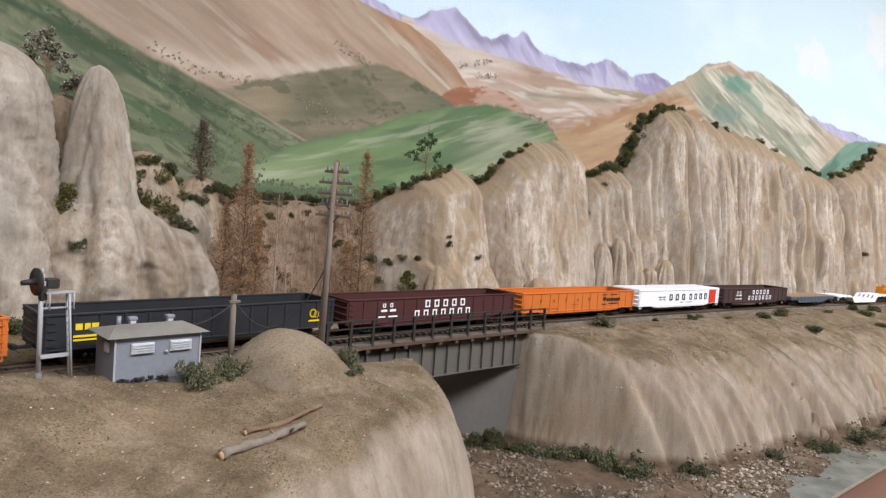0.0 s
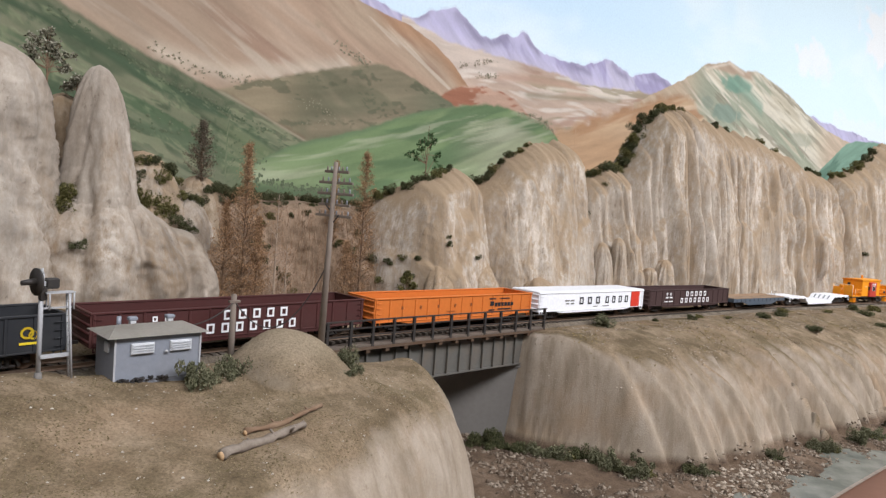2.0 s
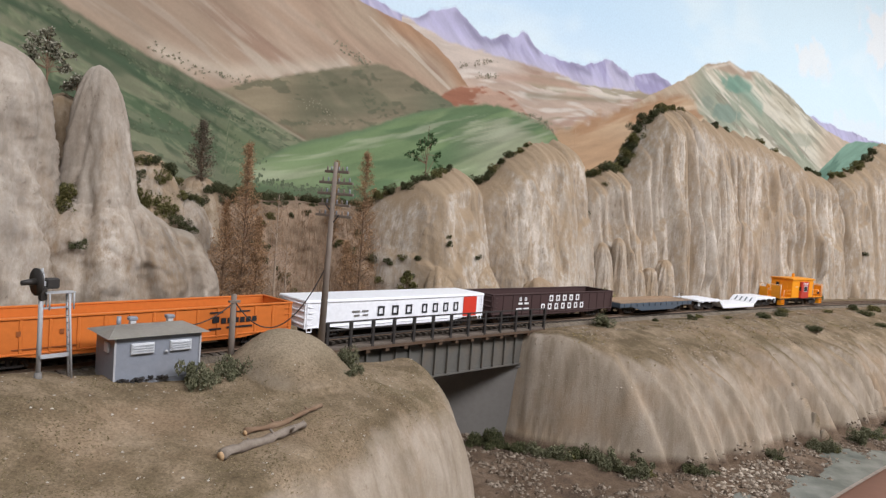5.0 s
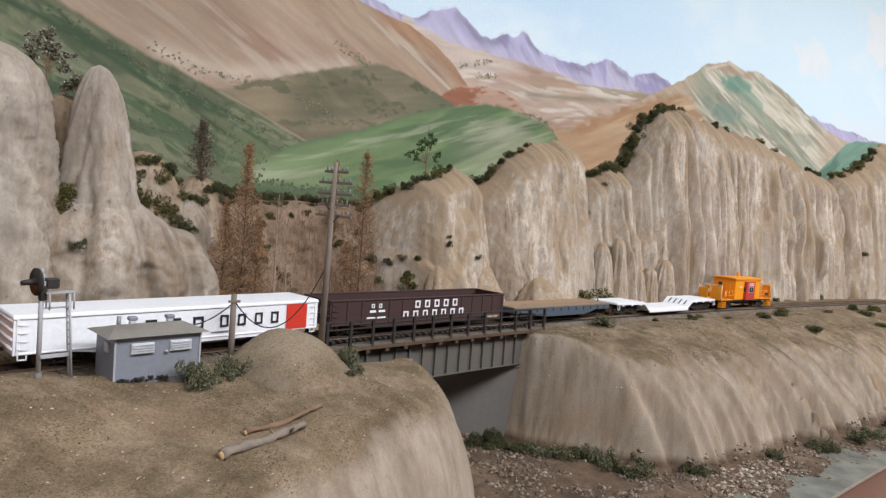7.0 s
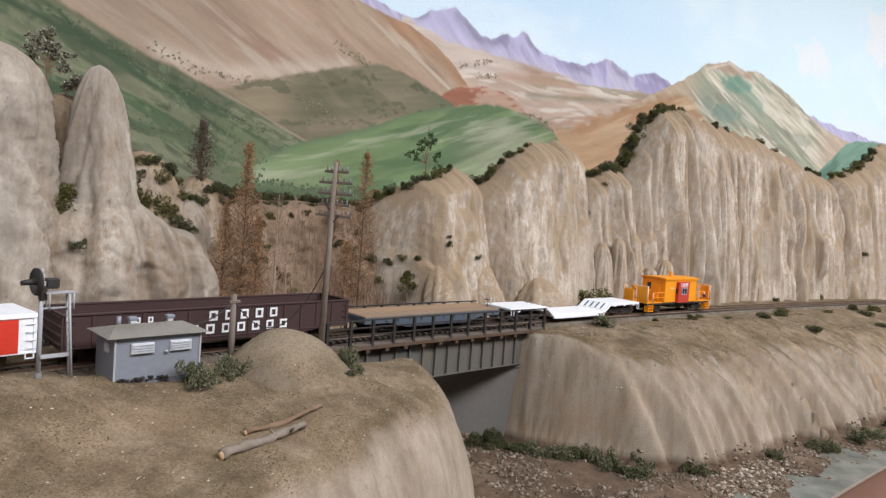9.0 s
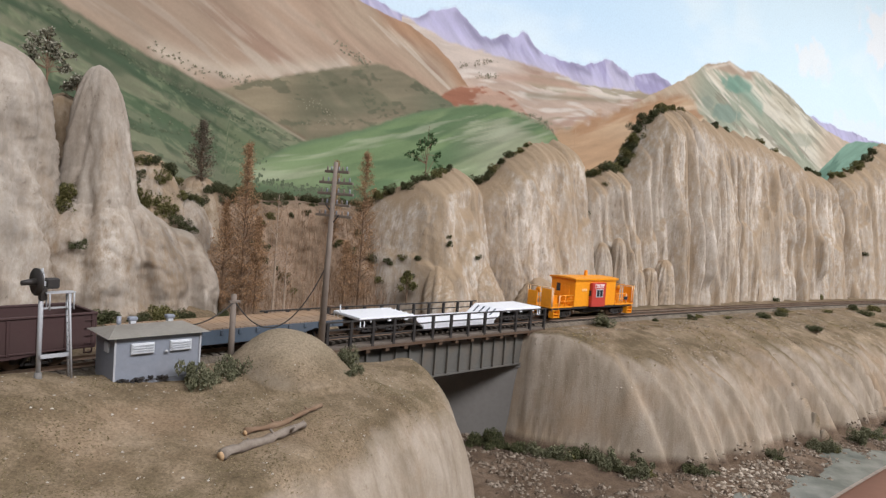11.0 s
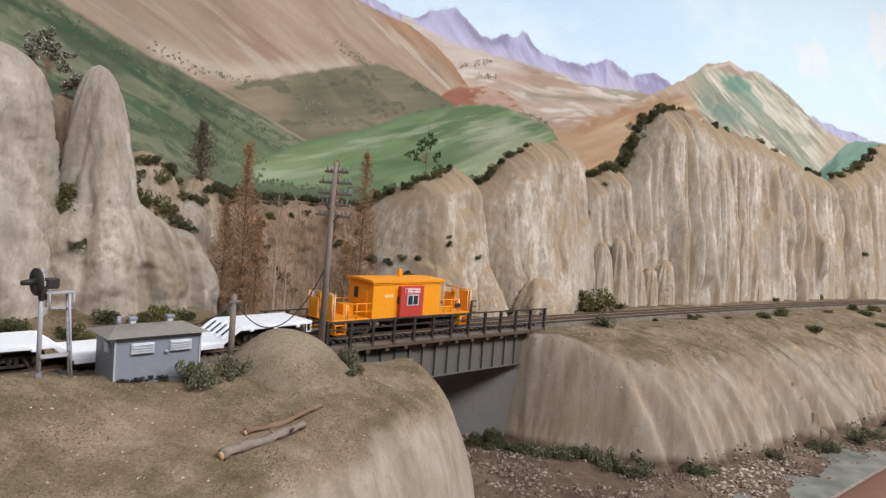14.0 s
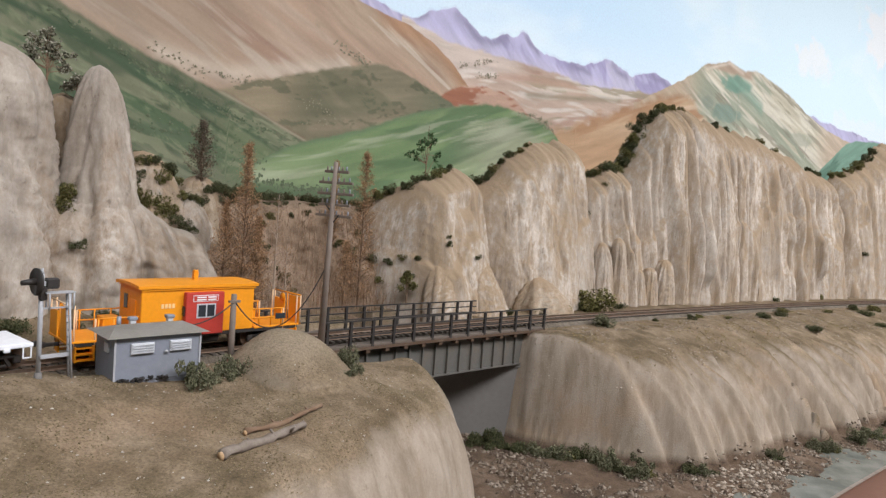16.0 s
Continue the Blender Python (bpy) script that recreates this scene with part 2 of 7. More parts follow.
def grid_mesh(name, x, y, z, material, kind="structure", label="", category="", parent=None, flip=False, uv=None):
    """A sheet from 2-d arrays of coordinates."""
    n, k = x.shape
    co = np.stack([x, y, z], -1).reshape(-1, 3)
    i = np.arange(n * k).reshape(n, k)
    q = np.stack([i[:-1, :-1], i[1:, :-1], i[1:, 1:], i[:-1, 1:]], -1).reshape(-1, 4)
    if flip:
        q = q[:, ::-1]
    me = bpy.data.meshes.new(name)
    me.vertices.add(len(co))
    me.vertices.foreach_set("co", co.ravel())
    me.loops.add(q.size)
    me.loops.foreach_set("vertex_index", q.ravel())
    me.polygons.add(len(q))
    me.polygons.foreach_set("loop_start", np.arange(0, q.size, 4))
    me.polygons.foreach_set("loop_total", np.full(len(q), 4))
    me.polygons.foreach_set("use_smooth", np.ones(len(q), bool))
    me.update(calc_edges=True)
    me.validate()
    if uv is not None:
        lay = me.uv_layers.new(name="paint")
        lay.data.foreach_set("uv", np.stack(uv, -1).reshape(-1, 2)[q.ravel()].ravel())
    me.materials.append(material)
    ob = new(name, me)
    if parent:
        ob.parent = parent
    return tagged(ob, label, category, "", kind)


def lattice(nx, seed):
    return np.random.RandomState(seed).rand(nx)


def noise1(x, freq, seed):
    """Smooth value noise along one axis, -1 to 1."""
    t = lattice(4096, seed)
    u = x * freq + 1000.0
    i = np.floor(u).astype(int)
    f = u - i
    f = f * f * (3 - 2 * f)
    return (t[i % 4096] * (1 - f) + t[(i + 1) % 4096] * f) * 2 - 1


TABLES = {}


def noise2(x, y, freq, seed):
    if seed not in TABLES:
        TABLES[seed] = np.random.RandomState(seed).rand(256, 256)
    t = TABLES[seed]
    u, v = x * freq + 500.0, y * freq + 500.0
    i, j = np.floor(u).astype(int), np.floor(v).astype(int)
    f, g = u - i, v - j
    f, g = f * f * (3 - 2 * f), g * g * (3 - 2 * g)
    a, b, c, d = t[i % 256, j % 256], t[(i + 1) % 256, j % 256], t[i % 256, (j + 1) % 256], t[(i + 1) % 256, (j + 1) % 256]
    return ((a * (1 - f) + b * f) * (1 - g) + (c * (1 - f) + d * f) * g) * 2 - 1


def smooth_step(x):
    x = np.clip(x, 0, 1)
    return x * x * (3 - 2 * x)


def profile(x, pts):
    xs, ys = [p[0] for p in pts], [p[1] for p in pts]
    return np.interp(x, xs, ys)


# ---- the ground: plateau, gorge, bank and river bed in one sheet ----
FLOOR_Z = -0.110


def ground_z(s, l):
    s, l = np.asarray(s, float), np.asarray(l, float)
    x, y = plan(s, l)
    zb = rail_z(s) - 0.0062
    near = np.maximum(0, -l - 0.05)
    # plateau on the aisle side
    front = 0.0025 - 0.13 * near + 0.0015 * noise2(s, l, 40, 3) + 0.0007 * noise2(s, l, 130, 4)
    d = np.hypot((s + 0.668) / np.where(s > -0.668, 1.55, 1.08), (l + 0.056) / np.where(l < -0.056, 1.45, 0.9))
    front = np.maximum(front, 0.0235 - 0.030 * (d / 0.036) ** 2 + 0.0008 * noise2(s, l, 60, 9))
    d2 = np.hypot((s + 0.815) / 1.5, (l + 0.066) / 1.2)
    front += 0.0135 * np.exp(-(d2 / 0.030) ** 2)
    d3 = np.hypot((s + 0.735) / 1.0, (l + 0.125) / 0.6)
    front += -0.003 * np.exp(-(d3 / 0.03) ** 2)
    front -= 0.013 * smooth_step((s + 0.648) / 0.070)
    w = smooth_step((-l - 0.026) / 0.016)
    zbl = zb - 0.024 * smooth_step((s + 0.622) / 0.014) * (s < -0.45)
    z = zbl * (1 - w) + front * w
    # land behind the track
    back = np.maximum(0, l - 0.035)
    z = np.where(l > 0.03, zbl + (zb - zbl) * smooth_step((l - 0.05) / 0.03) + 0.22 * np.minimum(back, 0.1) * (1 - smooth_step((s + 0.66) / 0.05)) + 0.002 * noise2(s, l, 50, 5) * smooth_step(back / 0.02), z)
    gully = smooth_step((s + 0.70) / 0.06) * (1 - smooth_step((s + 0.40) / 0.05))
    rise = 0.06 * np.clip((l - 0.16) / 0.12, 0, 1)
    z = z + gully * rise
    # left edge of the gorge
    xe = np.interp(y, (0.0, 0.228, 0.265, 0.313, 0.409, 0.45, 0.50, 0.56, 0.70), (-0.20, -0.085, -0.067, -0.046, -0.010, -0.014, -0.040, -0.075, -0.2))
    flute = 0.0035 * noise1(y + 0.4 * x, 70, 11) + 0.0016 * noise1(y + 0.4 * x, 210, 12)
    D = (x - xe + flute * smooth_step((x - xe) / 0.02)) * 0.9
    a = 0.044
    drop = 0.13 * (1 - np.sqrt(np.clip(1 - (np.clip(D, 0, a) / a) ** 2.2, 0, 1)))
    z_left = z - drop
    # right bank
    lb = profile(s, ((-0.395, -0.03), (-0.372, -0.068), (-0.335, -0.122), (-0.29, -0.160), (-0.128, -0.177), (0.117, -0.19), (0.5, -0.20), (2.0, -0.21)))
    rib = -np.abs(noise1(s + 0.5 * l, 62, 21)) * 0.024 - np.abs(noise1(s + 0.55 * l, 150, 22)) * 0.010 + 0.013 + 0.006 * noise2(s, l, 26, 24)
    rib = rib * (0.25 + 0.75 * smooth_step((s + 0.36) / 0.16))
    fade = smooth_step((-l - 0.05) / 0.05)
    wide = profile(s, ((-0.40, 0.020), (-0.36, 0.034), (-0.32, 0.058), (-0.25, 0.080), (-0.1, 0.090)))
    t = (l - lb - rib * fade * wide / 0.09) / wide
    top = 0.0025 * noise2(s, l, 30, 7) + 0.001 * noise2(s, l, 120, 8)
    zt = zb + (top - 0.20 * np.maximum(0, -l - 0.06)) * smooth_step((-l - 0.026) / 0.02)
    g1 = 1 - np.clip(1 - t, 0, 1) ** 2.7
    g2 = 1 - np.clip(1 - (s + 0.393 + 0.004 * noise1(l, 60, 23)) / 0.012, 0, 1) ** 2.0
    g = np.clip(np.minimum(g1, np.where(l > 0.11, 1, g2)), 0, 1)
    floor = FLOOR_Z + 0.003 * noise2(s, l, 30, 31) + 0.0012 * noise2(s, l, 140, 32) - 0.11 * np.maximum(0, -l - 0.165) + 0.012 * smooth_step((l + 0.02) / 0.1)
    zr = floor + (np.maximum(z, zt) * (l > 0.03) + zt * (l <= 0.03) - floor) * g
    right = s > -0.47 + 0.0 * l
    left_floor = np.maximum(z_left, floor)
    mid = np.where(right, np.maximum(zr, np.where(D > 0, left_floor, floor)), left_floor)
    out = np.where(l > 0.13, np.maximum(z, zb), mid)
    return out


def stretch(name, s0, s1, ds, l0, l1, dl, material, label):
    s, l = np.meshgrid(np.arange(s0, s1 + ds / 2, ds), np.arange(l0, l1 + dl / 2, dl), indexing="ij")
    x, y = plan(s, l)
    return grid_mesh(name, x, y, ground_z(s, l), material, "structure", label, "ground", flip=True)


def ground_mat():
    """Scrub soil on the flats, eroded clay on the steep faces, gravel on the river bed."""
    m, nt, b, v = base_mat("layout_ground", 0.97)
    b.inputs["Specular IOR Level"].default_value = 0.08
    fine = noise_of(nt, v, 750, 4, 0.75)
    a = noise_of(nt, v, 32, 7, 0.68)
    soil = ramp(nt, a, [(0.3, (0.088, 0.064, 0.038)), (0.45, (0.14, 0.104, 0.064)), (0.56, (0.205, 0.152, 0.10)), (0.72, (0.30, 0.228, 0.158))])
    tone = noise_of(nt, v, 13, 5, 0.6)
    soil = mixed(nt, ramp(nt, tone, [(0.50, (0, 0, 0)), (0.66, (0.7, 0.7, 0.7))]), soil, (0.215, 0.148, 0.094))
    soil = mixed(nt, ramp(nt, noise_of(nt, v, 17, 5, 0.65), [(0.54, (0, 0, 0)), (0.68, (0.4, 0.4, 0.4))]), soil, (0.125, 0.102, 0.056))
    st = noise_of(nt, v, 60, 6, 0.62, (1, 1, 0.10))
    clay = ramp(nt, st, [(0.3, (0.215, 0.17, 0.125)), (0.5, (0.283, 0.23, 0.174)), (0.68, (0.35, 0.293, 0.235))])
    big = noise_of(nt, v, 11, 5, 0.6)
    clay = mixed(nt, ramp(nt, big, [(0.52, (0, 0, 0)), (0.68, (0.7, 0.7, 0.7))]), clay, (0.28, 0.195, 0.125))
    chalk = noise_of(nt, v, 24, 8, 0.75, (1, 1, 0.5))
    clay = mixed(nt, ramp(nt, chalk, [(0.54, (0, 0, 0)), (0.66, (0.5, 0.5, 0.5))]), clay, (0.38, 0.325, 0.27))
    clay = mixed(nt, ramp(nt, noise_of(nt, v, 140, 8, 0.8), [(0.58, (0, 0, 0)), (0.66, (0.6, 0.6, 0.6))]), clay, (0.20, 0.155, 0.11))
    # Gravel tones, darkened overall to take in the shade under the bridge.
    bed = ramp(nt, a, [(0.3, (0.058, 0.041, 0.03)), (0.52, (0.108, 0.074, 0.05)), (0.7, (0.18, 0.132, 0.096))])
    flat = upward(nt, 0.50, 0.74, a, 0.25)
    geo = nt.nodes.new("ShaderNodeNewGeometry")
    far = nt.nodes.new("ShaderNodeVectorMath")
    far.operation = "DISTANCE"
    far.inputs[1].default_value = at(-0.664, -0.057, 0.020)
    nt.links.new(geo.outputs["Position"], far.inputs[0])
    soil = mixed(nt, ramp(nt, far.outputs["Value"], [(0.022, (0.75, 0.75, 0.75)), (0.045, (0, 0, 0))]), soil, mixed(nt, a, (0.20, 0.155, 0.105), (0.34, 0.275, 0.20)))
    pos = nt.nodes.new("ShaderNodeSeparateXYZ")
    nt.links.new(v, pos.inputs[0])
    low = nt.nodes.new("ShaderNodeMapRange")
    low.inputs[1].default_value, low.inputs[2].default_value = -0.098, -0.106
    nt.links.new(pos.outputs[2], low.inputs[0])
    grain = ramp(nt, fine, [(0.3, (0.58, 0.57, 0.55)), (0.52, (1, 1, 1)), (0.74, (1.35, 1.33, 1.3))])
    mild = ramp(nt, fine, [(0.3, (0.88, 0.875, 0.87)), (0.7, (1.06, 1.06, 1.06))])
    wash = noise_of(nt, v, 120, 6, 0.65, (1, 1, 0.05))
    clay = mixed(nt, 0.35, clay, ramp(nt, wash, [(0.35, (0.66, 0.62, 0.58)), (0.5, (1, 1, 1)), (0.68, (1.12, 1.12, 1.13))]), "MULTIPLY")
    c = mixed(nt, flat, mixed(nt, 1.0, clay, mild, "MULTIPLY"), mixed(nt, 1.0, soil, grain, "MULTIPLY"))
    c = mixed(nt, low.outputs[0], c, mixed(nt, 1.0, bed, grain, "MULTIPLY"))
    nt.links.new(c, b.inputs["Base Color"])
    h = mixed(nt, 0.5, fine, st)
    bump(nt, b, h, 0.55, 0.0014)
    return m


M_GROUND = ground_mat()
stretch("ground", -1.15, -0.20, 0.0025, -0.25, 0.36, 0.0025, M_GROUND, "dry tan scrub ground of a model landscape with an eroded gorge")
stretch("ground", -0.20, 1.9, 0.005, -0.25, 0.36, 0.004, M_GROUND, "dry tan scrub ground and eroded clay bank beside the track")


# ---- river ----
def water():
    m, nt, b, v = base_mat("murky_resin_water", 0.25)
    n = noise_of(nt, v, 40, 4)
    nt.links.new(ramp(nt, n, [(0.35, (0.085, 0.09, 0.075)), (0.65, (0.17, 0.17, 0.145))]), b.inputs["Base Color"])
    bump(nt, b, noise_of(nt, v, 90, 3), 0.12, 0.002)
    s, l = np.meshgrid(np.arange(-0.62, 1.9, 0.02), np.linspace(-0.2495, -0.16, 12), indexing="ij")
    x, y = plan(s, l)
    grid_mesh("water", x, y, np.full_like(x, -0.1160), m, "structure", "murky grey-green resin river surface", "water", flip=True)


water()


# ---- cliffs behind the track ----
CLIFF_TOP = ((-0.47, 0.075), (-0.454, 0.089), (-0.43, 0.120), (-0.407, 0.138), (-0.38, 0.151), (-0.351, 0.158), (-0.325, 0.156), (-0.313, 0.146), (-0.295, 0.156), (-0.283, 0.163), (-0.255, 0.190),
             (-0.232, 0.205), (-0.19, 0.210), (-0.155, 0.211), (-0.133, 0.197), (-0.120, 0.160), (-0.110, 0.143), (-0.100, 0.168), (-0.085, 0.183), (-0.058, 0.189), (-0.014, 0.190), (0.003, 0.228), (0.02, 0.268), (0.04, 0.290),
             (0.085, 0.299), (0.16, 0.295), (0.231, 0.297), (0.327, 0.292), (0.40, 0.283), (0.477, 0.271), (0.592, 0.253), (0.648, 0.243), (0.664, 0.225), (0.685, 0.256), (0.744, 0.282), (0.796, 0.328), (0.9, 0.35), (1.9, 0.36))
LOBES = ((-0.395, 0.082, 0.056), (-0.215, 0.098, 0.054), (-0.062, 0.052, 0.040), (0.11, 0.125, 0.056), (0.31, 0.11, 0.044), (0.46, 0.10, 0.040), (0.585, 0.075, 0.036), (0.78, 0.115, 0.052), (1.0, 0.12, 0.045))


def cliff_face(s0, s1, ds, rows, seed):
    s1d = np.arange(s0, s1 + ds / 2, ds)
    v1d = np.concatenate([np.linspace(0, 0.9, rows), 0.9 + 0.1 * np.sin(np.linspace(0, math.pi / 2, 10)[1:]), np.linspace(1.0, 1.6, 10)[1:]])
    s, v = np.meshgrid(s1d, v1d, indexing="ij")
    top = profile(s + 0.003 * noise1(s, 40, seed), CLIFF_TOP) + (0.005 * noise1(s, 60, seed + 1) + 0.0025 * noise1(s, 200, seed + 2)) * smooth_step((s + 0.44) / 0.08)
    lobes = np.zeros_like(s)
    for c, h, d in LOBES:
        lobes = np.maximum(lobes, d * np.sqrt(np.clip(1 - ((s - c) / h) ** 2, 0, 1)))
    vv = np.minimum(v, 1)
    z = -0.02 + (top + 0.02) * vv
    over = np.clip(v - 1, 0, 1)
    z = z - 0.060 * over
    # smooth swelling rock on the gully side, narrow straight flutes farther on
    fine = smooth_step((s + 0.16) / 0.10)
    warp = s + (0.010 - 0.006 * fine) * noise2(s * 0.4, z, 14, seed + 3) + (0.004 - 0.003 * fine) * noise2(s, z, 38, seed + 4)
    broken = 0.25 + 0.75 * smooth_step(0.75 + 0.9 * noise2(s * 1.6, z * 0.7, 17, seed + 13))
    broken2 = 0.3 * fine + (1 - 0.3 * fine) * smooth_step(0.55 + 1.1 * noise2(s * 2.0, z * 0.6, 24, seed + 14))
    flute = (0.012 + 0.006 * fine) * (0.35 - np.abs(noise1(warp, 24, seed + 5)) ** 0.8) * broken
    flute = flute + (0.005 + 0.019 * fine) * (0.30 - np.abs(noise1(warp, 56, seed + 6)) ** 0.6) * broken2
    flute = flute + (0.002 + 0.010 * fine) * (0.35 - np.abs(noise1(warp, 140, seed + 7)) ** 0.65) * broken
    rough = 0.0022 * noise2(s, z * 0.22, 60, seed + 8) + 0.0016 * noise2(s, z * 0.25, 140, seed + 15) + 0.0007 * noise2(s, z * 0.6, 260, seed + 9)
    step = 0.006 * smooth_step((z - 0.45 * top + 0.03 * noise1(s, 25, seed + 10)) / 0.012) * (noise1(s, 17, seed + 11) > -0.1)
    step = step + 0.005 * smooth_step((z - 0.72 * top + 0.04 * noise1(s, 30, seed + 16)) / 0.015) * (noise1(s, 21, seed + 17) > 0.0)
    lean = 0.042 * vv ** 1.25
    cap = 0.036 * np.clip((vv - 0.82) / 0.18, 0, 1) ** 2.2
    calm = 1 - (0.92 - 0.35 * fine) * smooth_step((vv - 0.74 - 0.08 * noise1(s, 33, seed + 18)) / 0.24)
    l = 0.108 + lean + cap - lobes + (flute + step) * calm + rough + over * 0.05
    l = l + 0.10 * np.clip((-0.395 - s) / 0.075, 0, 1) ** 1.4 + 0.12 * np.clip((-0.45 - s) / 0.022, 0, 1) ** 1.5
    x, y = plan(s, np.minimum(l, 0.335))
    return grid_mesh("cliff", x, y, z, M_ROCK, "structure", "fluted grey-tan plaster cliff face behind the track", "cliff", flip=True)


cliff_face(-0.472, 0.28, 0.0013, 120, 41)
cliff_face(0.28, 1.9, 0.003, 110, 41)


def rock_column(s, l, z0, rings, name, label, seed, wide=1.0, tilt=(0.0, 0.0), material=None):
    """A free-standing rounded rock: rings of (height, radius), uneven all round."""
    zs = np.linspace(0, 1, 64) ** 0.9
    th = np.linspace(0, 2 * math.pi, 97)
    zz, tt = np.meshgrid(zs, th, indexing="ij")
    H = rings[-1][0]
    z = zz * H
    r = profile(z, rings)
    top = np.clip((z / H - 0.72) / 0.28, 0, 1)
    r = np.where(z > 0.999 * H, 0, r)
    ct, stn = np.cos(tt), np.sin(tt)
    n = 0.16 * noise2(ct + 2, stn + z * 6, 2.3, seed) + 0.09 * noise2(ct + 5, stn + z * 9, 5.0, seed + 1) + 0.04 * noise2(ct + 9, stn + z * 40, 11.0, seed + 2) + 0.018 * noise2(ct + 3, stn + z * 60, 26.0, seed + 3)
    r = r * (1 + n * (1 - 0.5 * top))
    a, b = ct * r * wide + tilt[0] * z, stn * r + tilt[1] * z
    p0, h = at(s, l, z0), radians(heading(s))
    x = p0.x + a * math.cos(h) - b * math.sin(h)
    y = p0.y + a * math.sin(h) + b * math.cos(h)
    return grid_mesh(name, x, y, z0 + z, material or M_ROCK_GREY, "", label, "rock")


PILLAR = "tall rounded grey-tan plaster rock pillar beside the track"


def dome(h, r0, r1, p=2.6, n=14):
    """Rings of a blunt, round-topped rock: r0 at the foot, r1 below the crown."""
    out = []
    for i in range(n + 1):
        f = math.sin(i / n * math.pi / 2)
        out.append((h * f, (r0 + (r1 - r0) * min(1, f * 1.4)) * max(0.0, 1 - f ** (p * 2)) ** 0.5))
    return tuple(out)


rock_column(-0.790, 0.140, -0.01, dome(0.208, 0.044, 0.042, 6.5), "rock_pillar", PILLAR, 61, 1.25)
rock_column(-0.704, 0.132, -0.01, dome(0.205, 0.036, 0.0250, 1.8), "rock_pillar", PILLAR, 65, 1.05, (-0.05, 0.03))


def apron():
    """The smooth rock mass that flows down from the pillar to the gully."""
    s, v = np.meshgrid(np.arange(-0.770, -0.6065, 0.0015), np.linspace(0, 1, 110), indexing="ij")
    top = profile(s, ((-0.77, 0.03), (-0.75, 0.075), (-0.735, 0.105), (-0.718, 0.13), (-0.70, 0.118), (-0.69, 0.102), (-0.672, 0.086), (-0.658, 0.079), (-0.652, 0.071), (-0.645, 0.074), (-0.635, 0.068), (-0.626, 0.052), (-0.618, 0.026), (-0.607, -0.012)))
    k = np.ones(9) / 9
    col = np.convolve(np.pad(top[:, 0], 4, "edge"), k, "valid")
    top = np.repeat(col[:, None], s.shape[1], 1)
    z = -0.015 + (top + 0.015) * np.sin(v * math.pi / 2)
    env = profile(s, ((-0.77, 0.02), (-0.745, 0.042), (-0.71, 0.060), (-0.675, 0.062), (-0.658, 0.052), (-0.652, 0.044), (-0.644, 0.054), (-0.63, 0.046), (-0.616, 0.028), (-0.606, 0.006)))
    n = 0.006 * noise2(s, z, 32, 141) + 0.0032 * noise2(s + 0.3 * z, z * 0.8, 75, 142) + 0.0016 * noise2(s, z, 160, 144) + 0.0008 * noise2(s, z, 300, 143)
    crease = 0.006 * np.exp(-((s + 0.690 + 0.12 * (z - 0.05)) / 0.004) ** 2) + 0.005 * np.exp(-((s + 0.728 - 0.1 * (z - 0.05)) / 0.004) ** 2)
    l = 0.150 - env * np.cos(v * math.pi / 2) ** 0.8 + n + crease
    x, y = plan(s, l)
    grid_mesh("boulder", x, y, z, M_ROCK_GREY, "", "smooth pale rock apron below the tall pillar", "rock", flip=True)


apron()
rock_column(-0.664, 0.188, -0.01, dome(0.148, 0.046, 0.036, 1.5), "boulder", "stepped tan rock shoulder with scrub on top", 73, 1.2, (0, 0), M_ROCK)
rock_column(-0.632, 0.182, -0.01, dome(0.112, 0.032, 0.028, 2.5), "boulder", "stepped tan rock shoulder with scrub on top", 74, 1.0, (0, 0), M_ROCK_GREY)
rock_column(-0.690, 0.225, -0.01, dome(0.150, 0.05, 0.036, 1.3), "boulder", "rough brown rock ridge behind the pillar", 77, 1.2, (0, 0), M_ROCK)
rock_column(-0.760, 0.190, -0.01, dome(0.150, 0.05, 0.04, 2.0), "boulder", "brown rock cleft between two pillars", 79, 1.2, (0, 0), M_GULLY)
FOOT = "rounded plaster rock buttress at the cliff foot"
for s, l, h, r, blunt, back, sd in ((-0.404, 0.066, 0.062, 0.024, 1.5, 0.35, 87), (-0.352, 0.064, 0.074, 0.027, 1.4, 0.35, 89), (-0.122, 0.078, 0.092, 0.015, 3.0, 0.1, 93), (-0.092, 0.076, 0.100, 0.0135, 4.5, 0.08, 95),
                                    (-0.053, 0.070, 0.056, 0.010, 5.0, 0.05, 97), (-0.029, 0.070, 0.060, 0.013, 5.0, 0.05, 99), (0.012, 0.073, 0.072, 0.018, 4.0, 0.05, 101), (0.206, 0.076, 0.095, 0.019, 3.5, 0.05, 103)):
    rock_column(s, l, -0.01, dome(h, r, r * 0.78, blunt), "rock_buttress", FOOT, sd, 1.1, (0, back), M_ROCK)
rock_column(-0.612, 0.200, -0.01, dome(0.132, 0.040, 0.032, 1.8), "boulder", "brown crumbling rock behind the shoulder", 107, 1.0, (0, 0), M_MOUND)
rock_column(-0.262, 0.060, -0.012, dome(0.050, 0.037, 0.027, 1.15), "boulder", "low brown-stained rock mound at the cliff foot", 91, 1.15, (0, 0.3), M_MOUND)
rock_column(-0.727, 0.172, -0.01, dome(0.184, 0.024, 0.021, 4.0), "boulder", "brown soil-filled cleft between two rock pillars", 105, 1.0, (0, 0), M_MOUND)


